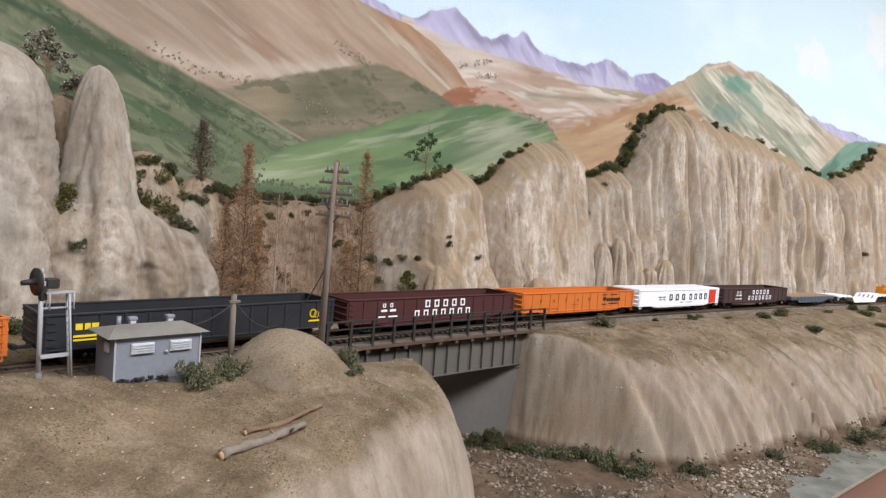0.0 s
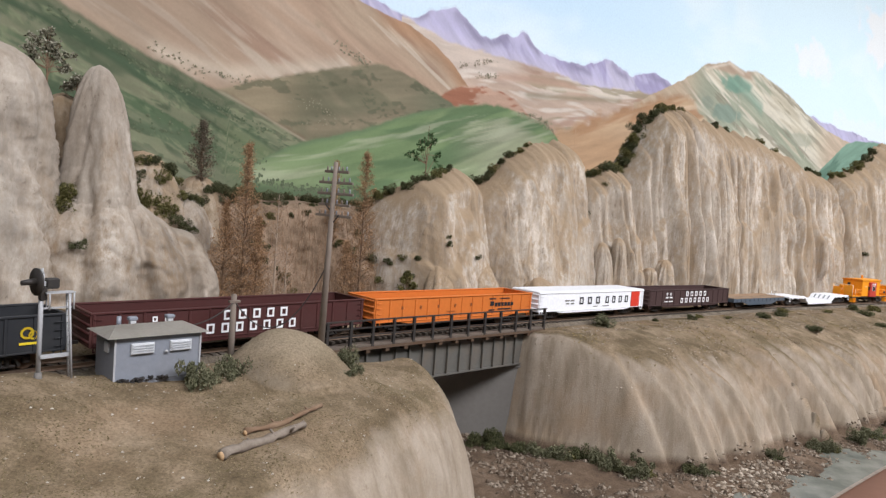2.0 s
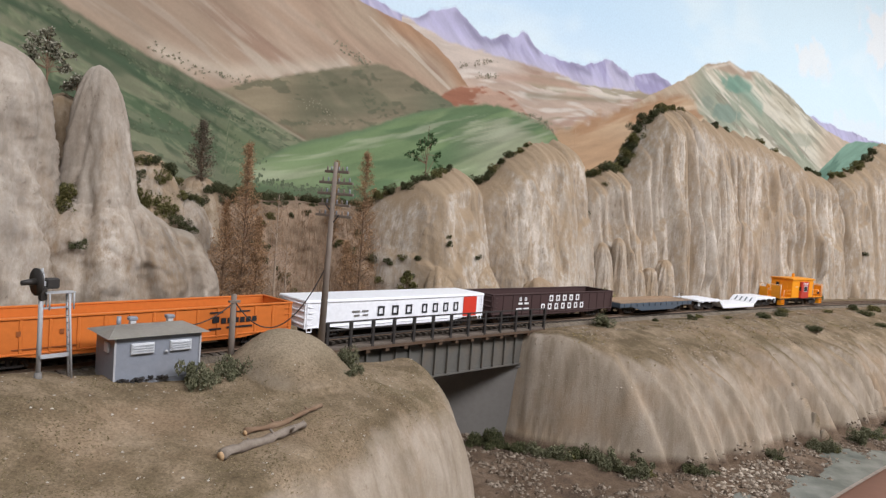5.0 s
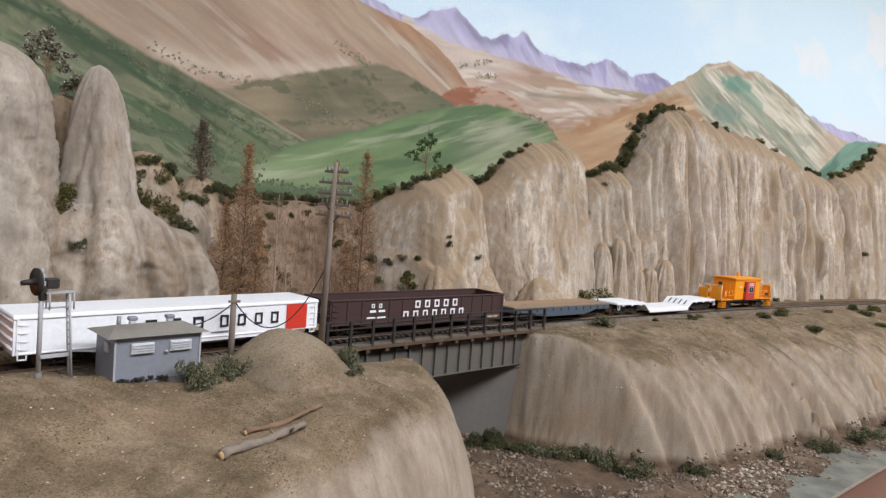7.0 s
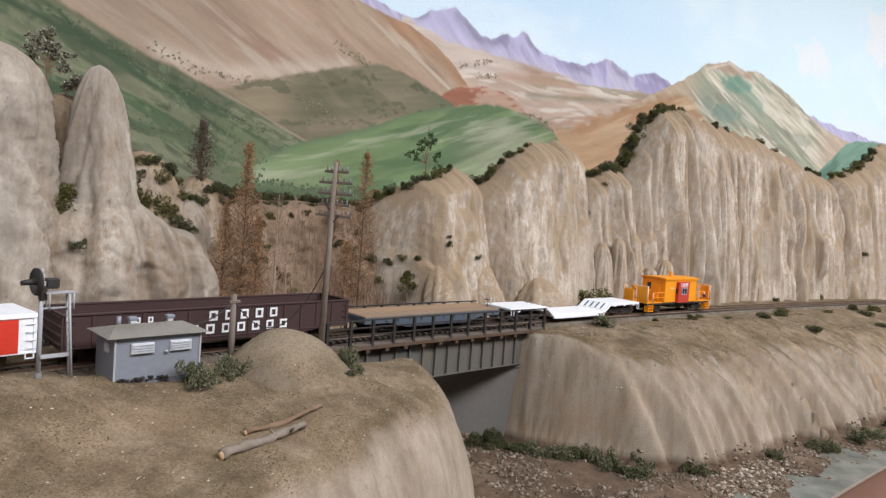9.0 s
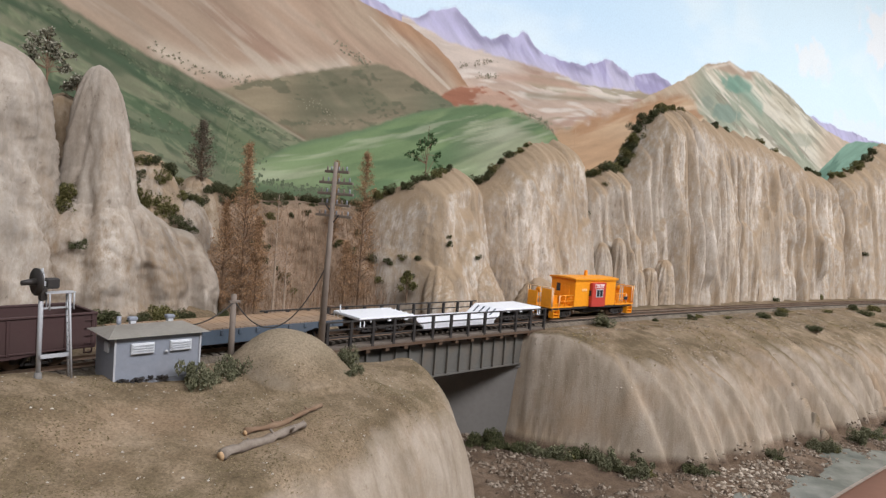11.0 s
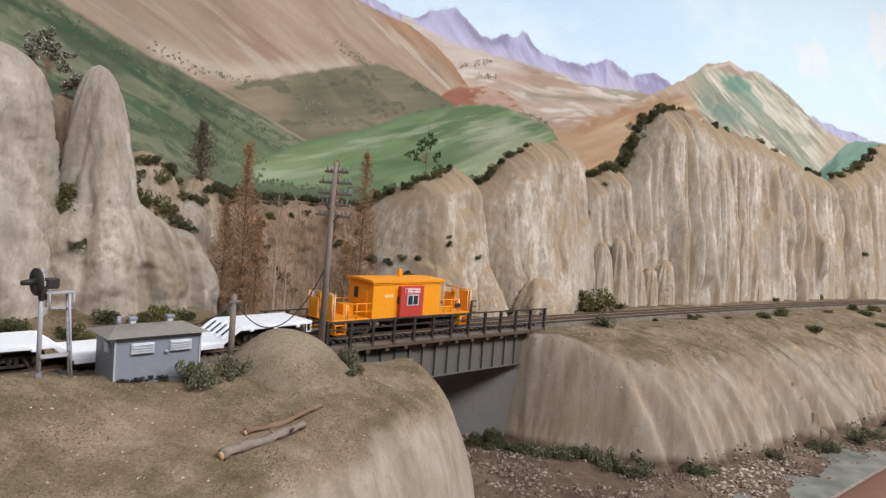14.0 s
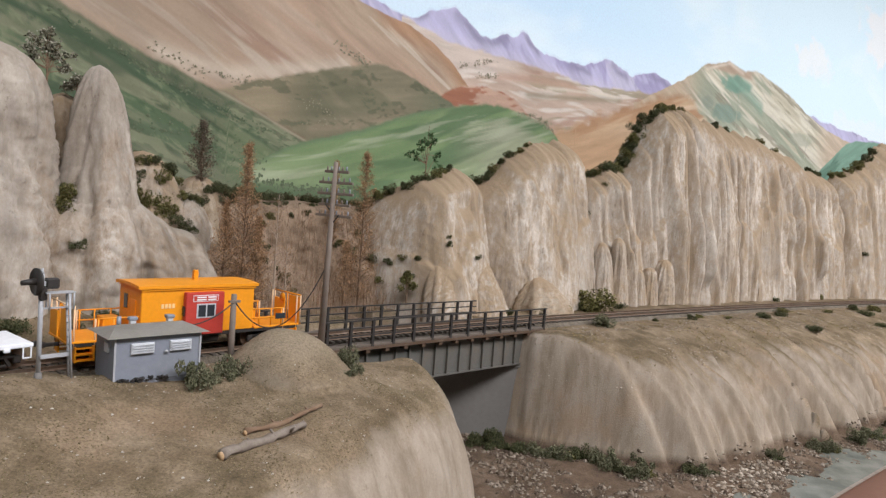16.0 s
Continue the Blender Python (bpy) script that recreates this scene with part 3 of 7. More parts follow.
# ---- brown gully between the rocks ----
def hillside():
    s, v = np.meshgrid(np.arange(-0.68, -0.40, 0.002), np.linspace(0, 1, 110), indexing="ij")
    z = -0.015 + 0.130 * v
    n = 0.010 * noise2(s, z, 28, 131) + 0.006 * (0.4 - np.abs(noise1(s + 0.3 * z, 60, 132))) + 0.002 * noise2(s, z, 150, 133)
    l = 0.125 + 0.055 * v + 0.12 * np.clip((v - 0.86) / 0.14, 0, 1) ** 1.6 + n
    z = z - 0.004 * np.clip((v - 0.9) / 0.1, 0, 1) + 0.006 * noise1(s, 30, 134) * v
    x, y = plan(s, np.minimum(l, 0.325))
    grid_mesh("hillside", x, y, z, M_GULLY, "structure", "brown eroded gully slope with dry scrub", "hillside", flip=True)


hillside()


# ---- the painted backdrop: a curved board, painted in overlapping soft-edged fields ----
WALL_L = 0.34
COAT = 0.00012
backdrop = thing("backdrop", pose(0, 0, 0), "curved board painted with hills, mountains and pale sky", "backdrop", kind="structure")


# Smaller k brightens sky and violet paint where lamp light falls off.
def pigment(r, g, b, k=1.08):
    """A scenic paint's base colour: a matched 0-255 tone divided by the light level k."""
    m = (r + g + b) / 3
    c = np.array([m + (q - m) * 0.80 for q in (r, g, b)]) / 255.0
    return np.where(c <= 0.04045, c / 12.92, ((c + 0.055) / 1.055) ** 2.4) / k


def brush(s, z, angle, along, across, seed, n=4):
    """Streaky value noise laid along an angle on the board, about -1 to 1."""
    a = radians(angle)
    u, v = s * math.cos(a) + z * math.sin(a), z * math.cos(a) - s * math.sin(a)
    v = v + 0.35 / across * noise2(u, v, along * 2.0, seed + 50)
    out = 0.0
    for k in range(n):
        out = out + noise2(u * along * 2 ** k, v * across * 2 ** k, 1.0, seed + k) * 0.62 ** k
    return out / 1.6 + 0.22 * noise2(u * along * 7, v * across * 6, 1.0, seed + 9)


def over(c, shade, a):
    """Lays a shade over the colours c with the cover a."""
    return c + (shade - c) * np.clip(a, 0, 1)[:, None]


def streaks(c, shade, n, lo, hi, most=1.0):
    return over(c, shade, smooth_step((n - lo) / (hi - lo)) * most)


def ridge(s, z, pts, w):
    """Cover along a drawn line, w thick, fading at its ends."""
    x = [p[0] for p in pts]
    end = smooth_step((s - x[0]) / 0.015) * smooth_step((x[-1] - s) / 0.015)
    return end * np.exp(-((z - profile(s, pts)) / w) ** 2)


def spot(s, z, s0, z0, ws, wz, seed, ragged=0.5):
    d = np.hypot((s - s0) / ws, (z - z0) / wz) + ragged * 0.5 * (noise2(s, z, 30, seed) + 0.6 * noise2(s, z, 85, seed + 1))
    return smooth_step((1.15 - d) / 0.5)


def sky_coat(s, z, d):
    c = np.repeat(pigment(198, 229, 250, 0.98)[None], len(s), 0)
    c = over(c, pigment(222, 244, 253, 0.98), smooth_step((s + 0.1) / 0.9) * 0.8)
    c = over(c, pigment(222, 240, 252, 0.98), smooth_step((0.52 - z) / 0.12) * 0.6)
    c = streaks(c, pigment(230, 245, 252, 0.98), brush(s, z, 8, 3, 7, 301), 0.0, 0.7, 0.6)
    c = over(c, pigment(248, 252, 250), 0.85 * spot(s, z, 0.865, 0.580, 0.075, 0.040, 303, 0.8))
    c = over(c, pigment(240, 249, 250), 0.6 * spot(s, z, 0.93, 0.555, 0.06, 0.03, 305, 0.8))
    c = over(c, pigment(250, 252, 250), 0.9 * spot(s, z, 1.22, 0.705, 0.12, 0.085, 307, 0.7))
    return over(c, pigment(240, 249, 250), 0.6 * spot(s, z, 1.14, 0.42, 0.16, 0.05, 309, 0.8))


def violet_coat(s, z, d):
    c = np.repeat(pigment(190, 183, 216, 1.0)[None], len(s), 0)
    c = streaks(c, pigment(206, 198, 224), brush(s, z, -38, 12, 30, 311), 0.0, 0.45)
    c = streaks(c, pigment(166, 157, 195, 1.0), brush(s, z, -40, 9, 24, 315), 0.05, 0.4)
    for pts, w in ((((-0.215, 0.425), (-0.185, 0.408), (-0.155, 0.391), (-0.128, 0.388), (-0.105, 0.405), (-0.085, 0.412)), 0.011),
                   (((-0.285, 0.388), (-0.262, 0.398), (-0.245, 0.405)), 0.006), (((-0.062, 0.424), (-0.04, 0.408), (-0.01, 0.392)), 0.006),
                   (((0.05, 0.396), (0.09, 0.396), (0.13, 0.385)), 0.008), (((0.165, 0.43), (0.195, 0.412), (0.235, 0.398)), 0.009), (((0.29, 0.425), (0.33, 0.42), (0.37, 0.415)), 0.007)):
        c = over(c, pigment(146, 139, 168, 1.0), 0.75 * ridge(s, z + 0.004 * noise2(s, z, 60, 317), pts, w))
    return over(c, pigment(208, 198, 220), smooth_step((0.395 - z) / 0.02) * 0.55)


def plain_coat(s, z, d):
    c = np.repeat(pigment(203, 174, 152)[None], len(s), 0)
    n = brush(s, z, 3, 5, 42, 321)
    c = streaks(c, pigment(224, 207, 190), n, 0.05, 0.4)
    c = streaks(c, pigment(186, 148, 126), brush(s, z, 4, 6, 38, 325), 0.12, 0.45, 0.8)
    c = streaks(c, pigment(164, 150, 120), brush(s, z, 2, 5, 46, 329), 0.18, 0.42, 0.75 * 1.0)
    c = over(c, pigment(224, 206, 190), smooth_step((-0.02 - s) / 0.08) * smooth_step((z - 0.328) / 0.012) * 0.65)
    c = over(c, pigment(196, 156, 132), 0.8 * ridge(s, z, ((-0.12, 0.338), (-0.03, 0.352), (0.05, 0.358), (0.12, 0.352)), 0.009))
    c = over(c, pigment(232, 222, 206), 0.8 * ridge(s, z, ((0.02, 0.366), (0.07, 0.371), (0.15, 0.376)), 0.0025))
    c = over(c, pigment(228, 214, 190), 0.7 * ridge(s, z, ((0.0, 0.343), (0.05, 0.349), (0.12, 0.356), (0.2, 0.362)), 0.003))
    return over(c, pigment(160, 146, 116), 0.7 * ridge(s, z, ((-0.05, 0.322), (0.02, 0.33), (0.1, 0.342), (0.22, 0.358)), 0.005))


def peak_coat(s, z, d):
    c = np.repeat(pigment(208, 196, 168)[None], len(s), 0)
    n = brush(s, z, -24, 3.2, 34, 331)
    c = streaks(c, pigment(226, 216, 192), n, 0.02, 0.35)
    c = streaks(c, pigment(162, 168, 142), brush(s, z, -25, 3.5, 30, 335), 0.02, 0.38, 0.9)
    c = streaks(c, pigment(148, 140, 118), brush(s, z, -24, 5, 48, 339), 0.22, 0.5, 0.7)
    c = over(c, pigment(196, 168, 138), smooth_step((0.50 - s) / 0.12) * 0.85)
    c = over(c, pigment(190, 160, 134), smooth_step((z - 0.478) / 0.01) * smooth_step((0.66 - s) / 0.03) * 0.9)
    c = over(c, pigment(226, 208, 184), 0.8 * ridge(s, z, ((0.47, 0.472), (0.52, 0.492), (0.56, 0.506), (0.62, 0.49)), 0.004))
    c = over(c, pigment(124, 164, 141), 0.95 * spot(s, z, 0.585, 0.463, 0.055, 0.021, 343, 0.5))
    c = over(c, pigment(138, 172, 148), 0.75 * ridge(s, z, ((0.60, 0.462), (0.64, 0.448), (0.70, 0.418)), 0.016))
    c = over(c, pigment(134, 156, 138), 0.85 * spot(s, z, 0.565, 0.393, 0.05, 0.017, 345, 0.8))
    c = over(c, pigment(150, 160, 140), 0.7 * spot(s, z, 0.485, 0.405, 0.03, 0.016, 347, 0.9))
    c = over(c, pigment(172, 176, 152), 0.6 * spot(s, z, 0.86, 0.372, 0.05, 0.02, 349, 0.6))
    return over(c, pigment(212, 184, 156), smooth_step((s - 0.90) / 0.12) * 0.8)


def teal_coat(s, z, d):
    c = np.repeat(pigment(128, 166, 142)[None], len(s), 0)
    c = streaks(c, pigment(166, 192, 168), brush(s, z, 28, 6, 30, 351), 0.0, 0.4)
    return streaks(c, pigment(104, 140, 118), brush(s, z, 32, 6, 26, 355), 0.15, 0.5)


def gold_coat(s, z, d):
    c = np.repeat(pigment(200, 164, 126)[None], len(s), 0)
    c = streaks(c, pigment(217, 184, 148), brush(s, z, 16, 4, 30, 361), 0.0, 0.4)
    c = streaks(c, pigment(182, 132, 92), brush(s, z, 20, 4, 26, 365), 0.1, 0.45, 0.8)
    return over(c, pigment(190, 144, 102), smooth_step((0.31 - z) / 0.05) * 0.6)


def russet_coat(s, z, d):
    lean = profile(s, ((-0.75, -23), (-0.5, -29), (-0.38, -29), (-0.2, -20)))
    c = np.repeat(pigment(190, 162, 134)[None], len(s), 0)
    mid, low = brush(s, z, -28, 3.0, 24, 371), brush(s, z, -21, 3.0, 24, 371)
    f = smooth_step((lean + 28) / 7.0)
    c = streaks(c, pigment(213, 190, 164), mid * (1 - f) + low * f, -0.1, 0.55, 0.75)
    c = streaks(c, pigment(166, 129, 106), brush(s, z, -27, 3.4, 30, 375), 0.12, 0.42, 0.85)
    c = streaks(c, pigment(184, 146, 120), brush(s, z, -26, 2.0, 12, 379), 0.0, 0.4, 0.45)
    c = streaks(c, pigment(224, 208, 186), brush(s, z, -28, 4.5, 60, 383), 0.28, 0.6, 0.5)
    c = over(c, pigment(168, 142, 118), smooth_step((-0.47 - s) / 0.10) * 0.6)
    c = over(c, pigment(188, 138, 98), smooth_step((0.035 - d) / 0.03) * smooth_step((s + 0.36) / 0.06) * 0.75)
    c = over(c, pigment(208, 188, 164), 0.75 * ridge(s, z, ((-0.62, 0.262), (-0.535, 0.252), (-0.47, 0.272), (-0.42, 0.286), (-0.37, 0.302)), 0.010))
    return over(c, pigment(150, 140, 112), 0.7 * ridge(s, z, ((-0.435, 0.346), (-0.41, 0.331), (-0.385, 0.317), (-0.35, 0.305)), 0.006) * smooth_step((brush(s, z, -30, 14, 40, 387) + 0.2) / 0.3))


def terra_coat(s, z, d):
    c = np.repeat(pigment(203, 162, 136)[None], len(s), 0)
    c = streaks(c, pigment(212, 168, 138), brush(s, z, 4, 10, 60, 391), 0.0, 0.4)
    return streaks(c, pigment(176, 112, 84), brush(s, z, 4, 10, 50, 395), 0.1, 0.4)


def olive_coat(s, z, d):
    c = np.repeat(pigment(132, 123, 97)[None], len(s), 0)
    c = streaks(c, pigment(150, 137, 108), brush(s, z, 14, 5, 26, 401), 0.0, 0.5, 0.7)
    c = streaks(c, pigment(112, 110, 84), brush(s, z, -20, 5, 22, 405), 0.05, 0.5, 0.7)
    c = over(c, pigment(166, 146, 114), smooth_step((-0.42 - s) / 0.07) * 0.75)
    c = over(c, pigment(160, 140, 112), 0.5 * ridge(s, z, ((-0.44, 0.20), (-0.36, 0.222), (-0.28, 0.25)), 0.012))
    c = over(c, pigment(108, 114, 88), smooth_step((s + 0.29) / 0.07) * 0.7)
    return streaks(c, pigment(96, 100, 76), brush(s, z, 10, 24, 60, 409), 0.42, 0.55, 0.6)


def slope_coat(s, z, d):
    e = d + 0.007 * brush(s, z, -24, 4, 24, 411)
    c = np.repeat(pigment(108, 113, 86)[None], len(s), 0)
    for lo, hi, shade in ((0.012, 0.018, (82, 100, 74)), (0.027, 0.034, (114, 120, 90)), (0.042, 0.052, (90, 110, 78)), (0.066, 0.074, (98, 114, 84)), (0.088, 0.10, (122, 126, 98))):
        c = over(c, pigment(*shade), smooth_step((e - lo) / (hi - lo)))
    c = streaks(c, pigment(134, 134, 104), brush(s, z, -24, 4, 36, 415), 0.08, 0.4, 0.7)
    c = streaks(c, pigment(76, 94, 68), brush(s, z, -26, 5, 34, 419), 0.12, 0.42, 0.7)
    c = over(c, pigment(114, 134, 88), smooth_step((s + 0.56) / 0.08) * smooth_step((e - 0.022) / 0.02) * 0.6)
    c = streaks(c, pigment(150, 152, 116), brush(s, z, -22, 12, 70, 423), 0.3, 0.5, 0.7 * 0.8)
    c = streaks(c, pigment(136, 146, 106), brush(s, z, -30, 70, 150, 427, 2), 0.25, 0.6, 0.55)
    c = streaks(c, pigment(78, 98, 70), brush(s, z, 60, 80, 120, 429, 2), 0.3, 0.6, 0.55)
    c = over(c, pigment(128, 104, 82), smooth_step((0.006 - d) / 0.006) * smooth_step((s + 0.58) / 0.06) * 0.85)
    c = over(c, pigment(172, 156, 130), 0.6 * ridge(s, z, ((-0.555, 0.2335), (-0.50, 0.2145), (-0.455, 0.195), (-0.42, 0.181)), 0.0022))
    return over(c, pigment(110, 92, 72), smooth_step((s + 0.50) / 0.05) * smooth_step((e - 0.055) / 0.02) * 0.7)


def field_coat(s, z, d):
    c = np.repeat(pigment(124, 149, 98)[None], len(s), 0)
    c = streaks(c, pigment(156, 172, 122), brush(s, z, 21, 3.5, 30, 431), -0.1, 0.6, 0.8)
    c = streaks(c, pigment(98, 125, 84), brush(s, z, 22, 3.2, 22, 435), 0.05, 0.4, 0.85)
    c = over(c, pigment(146, 166, 116), smooth_step((-0.36 - s) / 0.06) * smooth_step((0.175 - z) / 0.03) * 0.6)
    c = over(c, pigment(164, 164, 134), smooth_step((s + 0.22) / 0.14) * smooth_step((d - 0.018) / 0.02) * 0.65)
    c = streaks(c, pigment(190, 190, 158), brush(s, z, 19, 4.5, 60, 439), 0.28, 0.65, 0.45)
    c = over(c, pigment(100, 124, 90), smooth_step((0.010 - d) / 0.01) * smooth_step((-0.14 - s) / 0.1) * 0.6)
    return over(c, pigment(92, 112, 80), smooth_step((0.132 - z) / 0.016) * 0.8)


# each field, back to front: name, its label, the skyline, the softness of its edge, its roughness and its coat
FIELDS = []


def field(*row):
    FIELDS.append(row)


field("sky", "pale blue painted sky", ((-1.3, 1.25), (1.9, 1.25)), 0.001, 0.0, sky_coat)
field("mountain_range", "painted violet mountain range", ((-0.45, 0.43), (-0.366, 0.402), (-0.311, 0.392), (-0.272, 0.392), (-0.254, 0.408), (-0.23, 0.416), (-0.208, 0.427), (-0.18, 0.414), (-0.154, 0.399), (-0.124, 0.397), (-0.097, 0.416), (-0.079, 0.411), (-0.057, 0.428), (-0.03, 0.41), (-0.010, 0.399), (0.023, 0.401), (0.06, 0.402), (0.09, 0.402), (0.13, 0.413), (0.167, 0.432), (0.205, 0.418), (0.238, 0.410), (0.275, 0.424), (0.31, 0.434), (0.36, 0.421), (0.6, 0.38), (0.83, 0.39), (0.88, 0.43), (0.90, 0.436), (0.94, 0.425), (0.98, 0.430), (1.04, 0.418), (1.09, 0.424), (1.18, 0.411), (1.8, 0.40)), 0.0035, 0.0022, violet_coat)
field("plain", "painted tan rolling plain", ((-0.30, 0.388), (-0.207, 0.373), (-0.113, 0.373), (-0.008, 0.375), (0.066, 0.372), (0.113, 0.369), (0.21, 0.379), (0.316, 0.390), (0.469, 0.402), (0.8, 0.40), (1.294, 0.36), (1.8, 0.33)), 0.006, 0.0012, plain_coat)
field("peak", "painted pale conical peak", ((0.25, 0.36), (0.33, 0.40), (0.386, 0.43), (0.43, 0.452), (0.467, 0.483), (0.505, 0.493), (0.554, 0.512), (0.60, 0.500), (0.625, 0.500), (0.665, 0.509), (0.72, 0.492), (0.792, 0.473), (0.873, 0.438), (0.985, 0.406), (1.071, 0.392), (1.286, 0.365), (1.8, 0.33)), 0.003, 0.0018, peak_coat)
field("far_hill", "painted blue-green hill", ((0.88, 0.24), (0.931, 0.280), (0.97, 0.310), (1.02, 0.350), (1.072, 0.386), (1.12, 0.400), (1.217, 0.408), (1.8, 0.42)), 0.004, 0.001, teal_coat)
field("golden_slope", "painted golden slope", ((-0.10, 0.20), (0.0, 0.255), (0.1, 0.30), (0.2, 0.335), (0.30, 0.375), (0.40, 0.405), (0.45, 0.395), (0.50, 0.35), (0.6, 0.28)), 0.022, 0.003, gold_coat)
field("russet_mountain", "painted russet mountain side", ((-1.2, 0.24), (-0.739, 0.31), (-0.6, 0.38), (-0.52, 0.415), (-0.432, 0.411), (-0.365, 0.388), (-0.291, 0.379), (-0.24, 0.362), (-0.204, 0.343), (-0.179, 0.320), (-0.12, 0.27), (-0.06, 0.21)), 0.003, 0.001, russet_coat)
field("terracotta_field", "painted terracotta field", ((-0.26, 0.25), (-0.221, 0.290), (-0.195, 0.305), (-0.167, 0.314), (-0.13, 0.318), (-0.09, 0.316), (-0.06, 0.306), (0.0, 0.27)), 0.006, 0.0015, terra_coat)
field("olive_hill", "painted olive hill", ((-0.57, 0.19), (-0.55, 0.228), (-0.523, 0.241), (-0.482, 0.258), (-0.44, 0.274), (-0.377, 0.297), (-0.334, 0.311), (-0.30, 0.310), (-0.264, 0.300), (-0.198, 0.280), (-0.122, 0.22)), 0.005, 0.0008, olive_coat)
field("dark_slope", "painted dark green mountain slope", ((-1.3, 0.31), (-0.8, 0.30), (-0.738, 0.296), (-0.692, 0.287), (-0.643, 0.264), (-0.612, 0.251), (-0.572, 0.239), (-0.535, 0.231), (-0.501, 0.217), (-0.465, 0.202), (-0.43, 0.188), (-0.382, 0.155), (-0.33, 0.1)), 0.006, 0.001, slope_coat)
field("green_field", "painted bright green field", ((-0.53, 0.09), (-0.51, 0.13), (-0.497, 0.150), (-0.47, 0.168), (-0.434, 0.185), (-0.386, 0.202), (-0.353, 0.214), (-0.299, 0.240), (-0.261, 0.255), (-0.20, 0.275), (-0.131, 0.291), (-0.079, 0.294), (-0.041, 0.290), (0.004, 0.279), (0.032, 0.268), (0.09, 0.22)), 0.005, 0.0008, field_coat)
HAIR = (0, -40, 4, -24, 28, 16, -27, 4, 12, -25, 21)


def skyline(i, s):
    _n, _l, pts, _soft, rough, _c = FIELDS[i]
    t = profile(s, pts)
    t = 0.5 * t + 0.25 * (profile(s - 0.007, pts) + profile(s + 0.007, pts))
    t = t + rough * (noise1(s, 60, 3 + 2 * i) + 0.5 * noise1(s, 170, 4 + 2 * i))
    return np.where((s < pts[0][0]) | (s > pts[-1][0]), -1.0, t)


def mural(s, z):
    """The finished painting's colour at points of the board."""
    c = np.zeros((len(s), 3))
    for i, (_n, _l, _p, soft, _r, coat) in enumerate(FIELDS):
        d = skyline(i, s) - z
        ragged = soft * 0.5 * brush(s, z, 10, 40, 60, 501 + 7 * i, 2)
        a = smooth_step((d + ragged) / soft + 0.5)
        k = a > 0.003
        if k.any():
            hair = brush(s[k], z[k], HAIR[i], 14, 110, 601 + 11 * i, 2)
            c[k] = over(c[k], coat(s[k], z[k], d[k]) * (1 + 0.16 * hair * (i > 0))[:, None], a[k])
    return np.clip(c, 0.0, 0.95)


def mural_mat():
    m, nt, b, v = base_mat("scenic_backdrop_paint", 0.9)
    b.inputs["Specular IOR Level"].default_value = 0.1
    col = nt.nodes.new("ShaderNodeAttribute")
    col.attribute_name = "pigment"
    grain = noise_of(nt, v, 260, 5, 0.7)
    c = mixed(nt, 1.0, col.outputs["Color"], ramp(nt, grain, [(0.3, (0.95, 0.95, 0.95)), (0.7, (1.04, 1.04, 1.04))]), "MULTIPLY")
    nt.links.new(c, b.inputs["Base Color"])
    bump(nt, b, grain, 0.08, 0.0005)
    return m


M_MURAL = mural_mat()


def painted(i):
    """One field of the painting: a thin coat from its skyline down to what covers it."""
    name, label, pts, soft, rough, coat = FIELDS[i]
    step = 0.005 if i == 0 else 0.0022
    s = np.arange(max(pts[0][0], -1.0), min(pts[-1][0], 1.6), step)
    top = skyline(i, s)
    cover = np.full_like(s, 0.02)
    for j in range(i + 1, len(FIELDS)):
        cover = np.maximum(cover, skyline(j, s) - 0.012)
    low = np.minimum(cover, top - 0.003)
    rows = int(np.clip((top - low).max() / step, 6, 190))
    S, V = np.meshgrid(s, np.linspace(0, 1, rows), indexing="ij")
    Z = low[:, None] + (top - low)[:, None] * V
    x, y = plan(S, WALL_L - COAT * i)
    ob = grid_mesh(name, x, y, Z, M_MURAL, "", label, "", backdrop, True)
    rgba = np.ones((S.size, 4))
    rgba[:, :3] = mural(S.ravel(), Z.ravel())
    ob.data.attributes.new("pigment", "FLOAT_COLOR", "POINT").data.foreach_set("color", rgba.ravel().astype(np.float32))


for i in range(len(FIELDS)):
    painted(i)

L_PAINT = leaf_mat("dabbed_green_paint", (0.10, 0.125, 0.075), (0.125, 0.15, 0.09), (0.16, 0.185, 0.115))
L_DAB = leaf_mat("dabbed_olive_paint", (0.20, 0.19, 0.125), (0.26, 0.235, 0.16), (0.33, 0.29, 0.205))


def painted_shrubs(n, path, spread, size, seed, mat_=None):
    """Rows of tiny dabbed-on bushes and trees."""
    rnd = random.Random(seed)
    bm = B()
    for _ in range(n):
        u = rnd.uniform(0, len(path) - 1.001)
        i = int(u)
        f = u - i
        s = path[i][0] * (1 - f) + path[i + 1][0] * f + rnd.gauss(0, spread)
        z = path[i][1] * (1 - f) + path[i + 1][1] * f + rnd.gauss(0, spread * 0.6)
        for _k in range(rnd.randint(1, 3)):
            r = size * rnd.uniform(0.4, 1.1)
            a0, cs, cz = rnd.random() * 6, s + rnd.uniform(-1, 1) * r, z + rnd.uniform(0, 1.2) * r
            bm.faces.new([bm.verts.new(at(cs + r * 0.7 * math.cos(a0 + k * 1.05), WALL_L - COAT * 13 - rnd.random() * 0.0002, cz + r * math.sin(a0 + k * 1.05) * rnd.uniform(0.7, 1.2))) for k in range(6)])
    tagged(part("painted_shrub", bm, mat_ or L_PAINT, backdrop), kind="stuff")


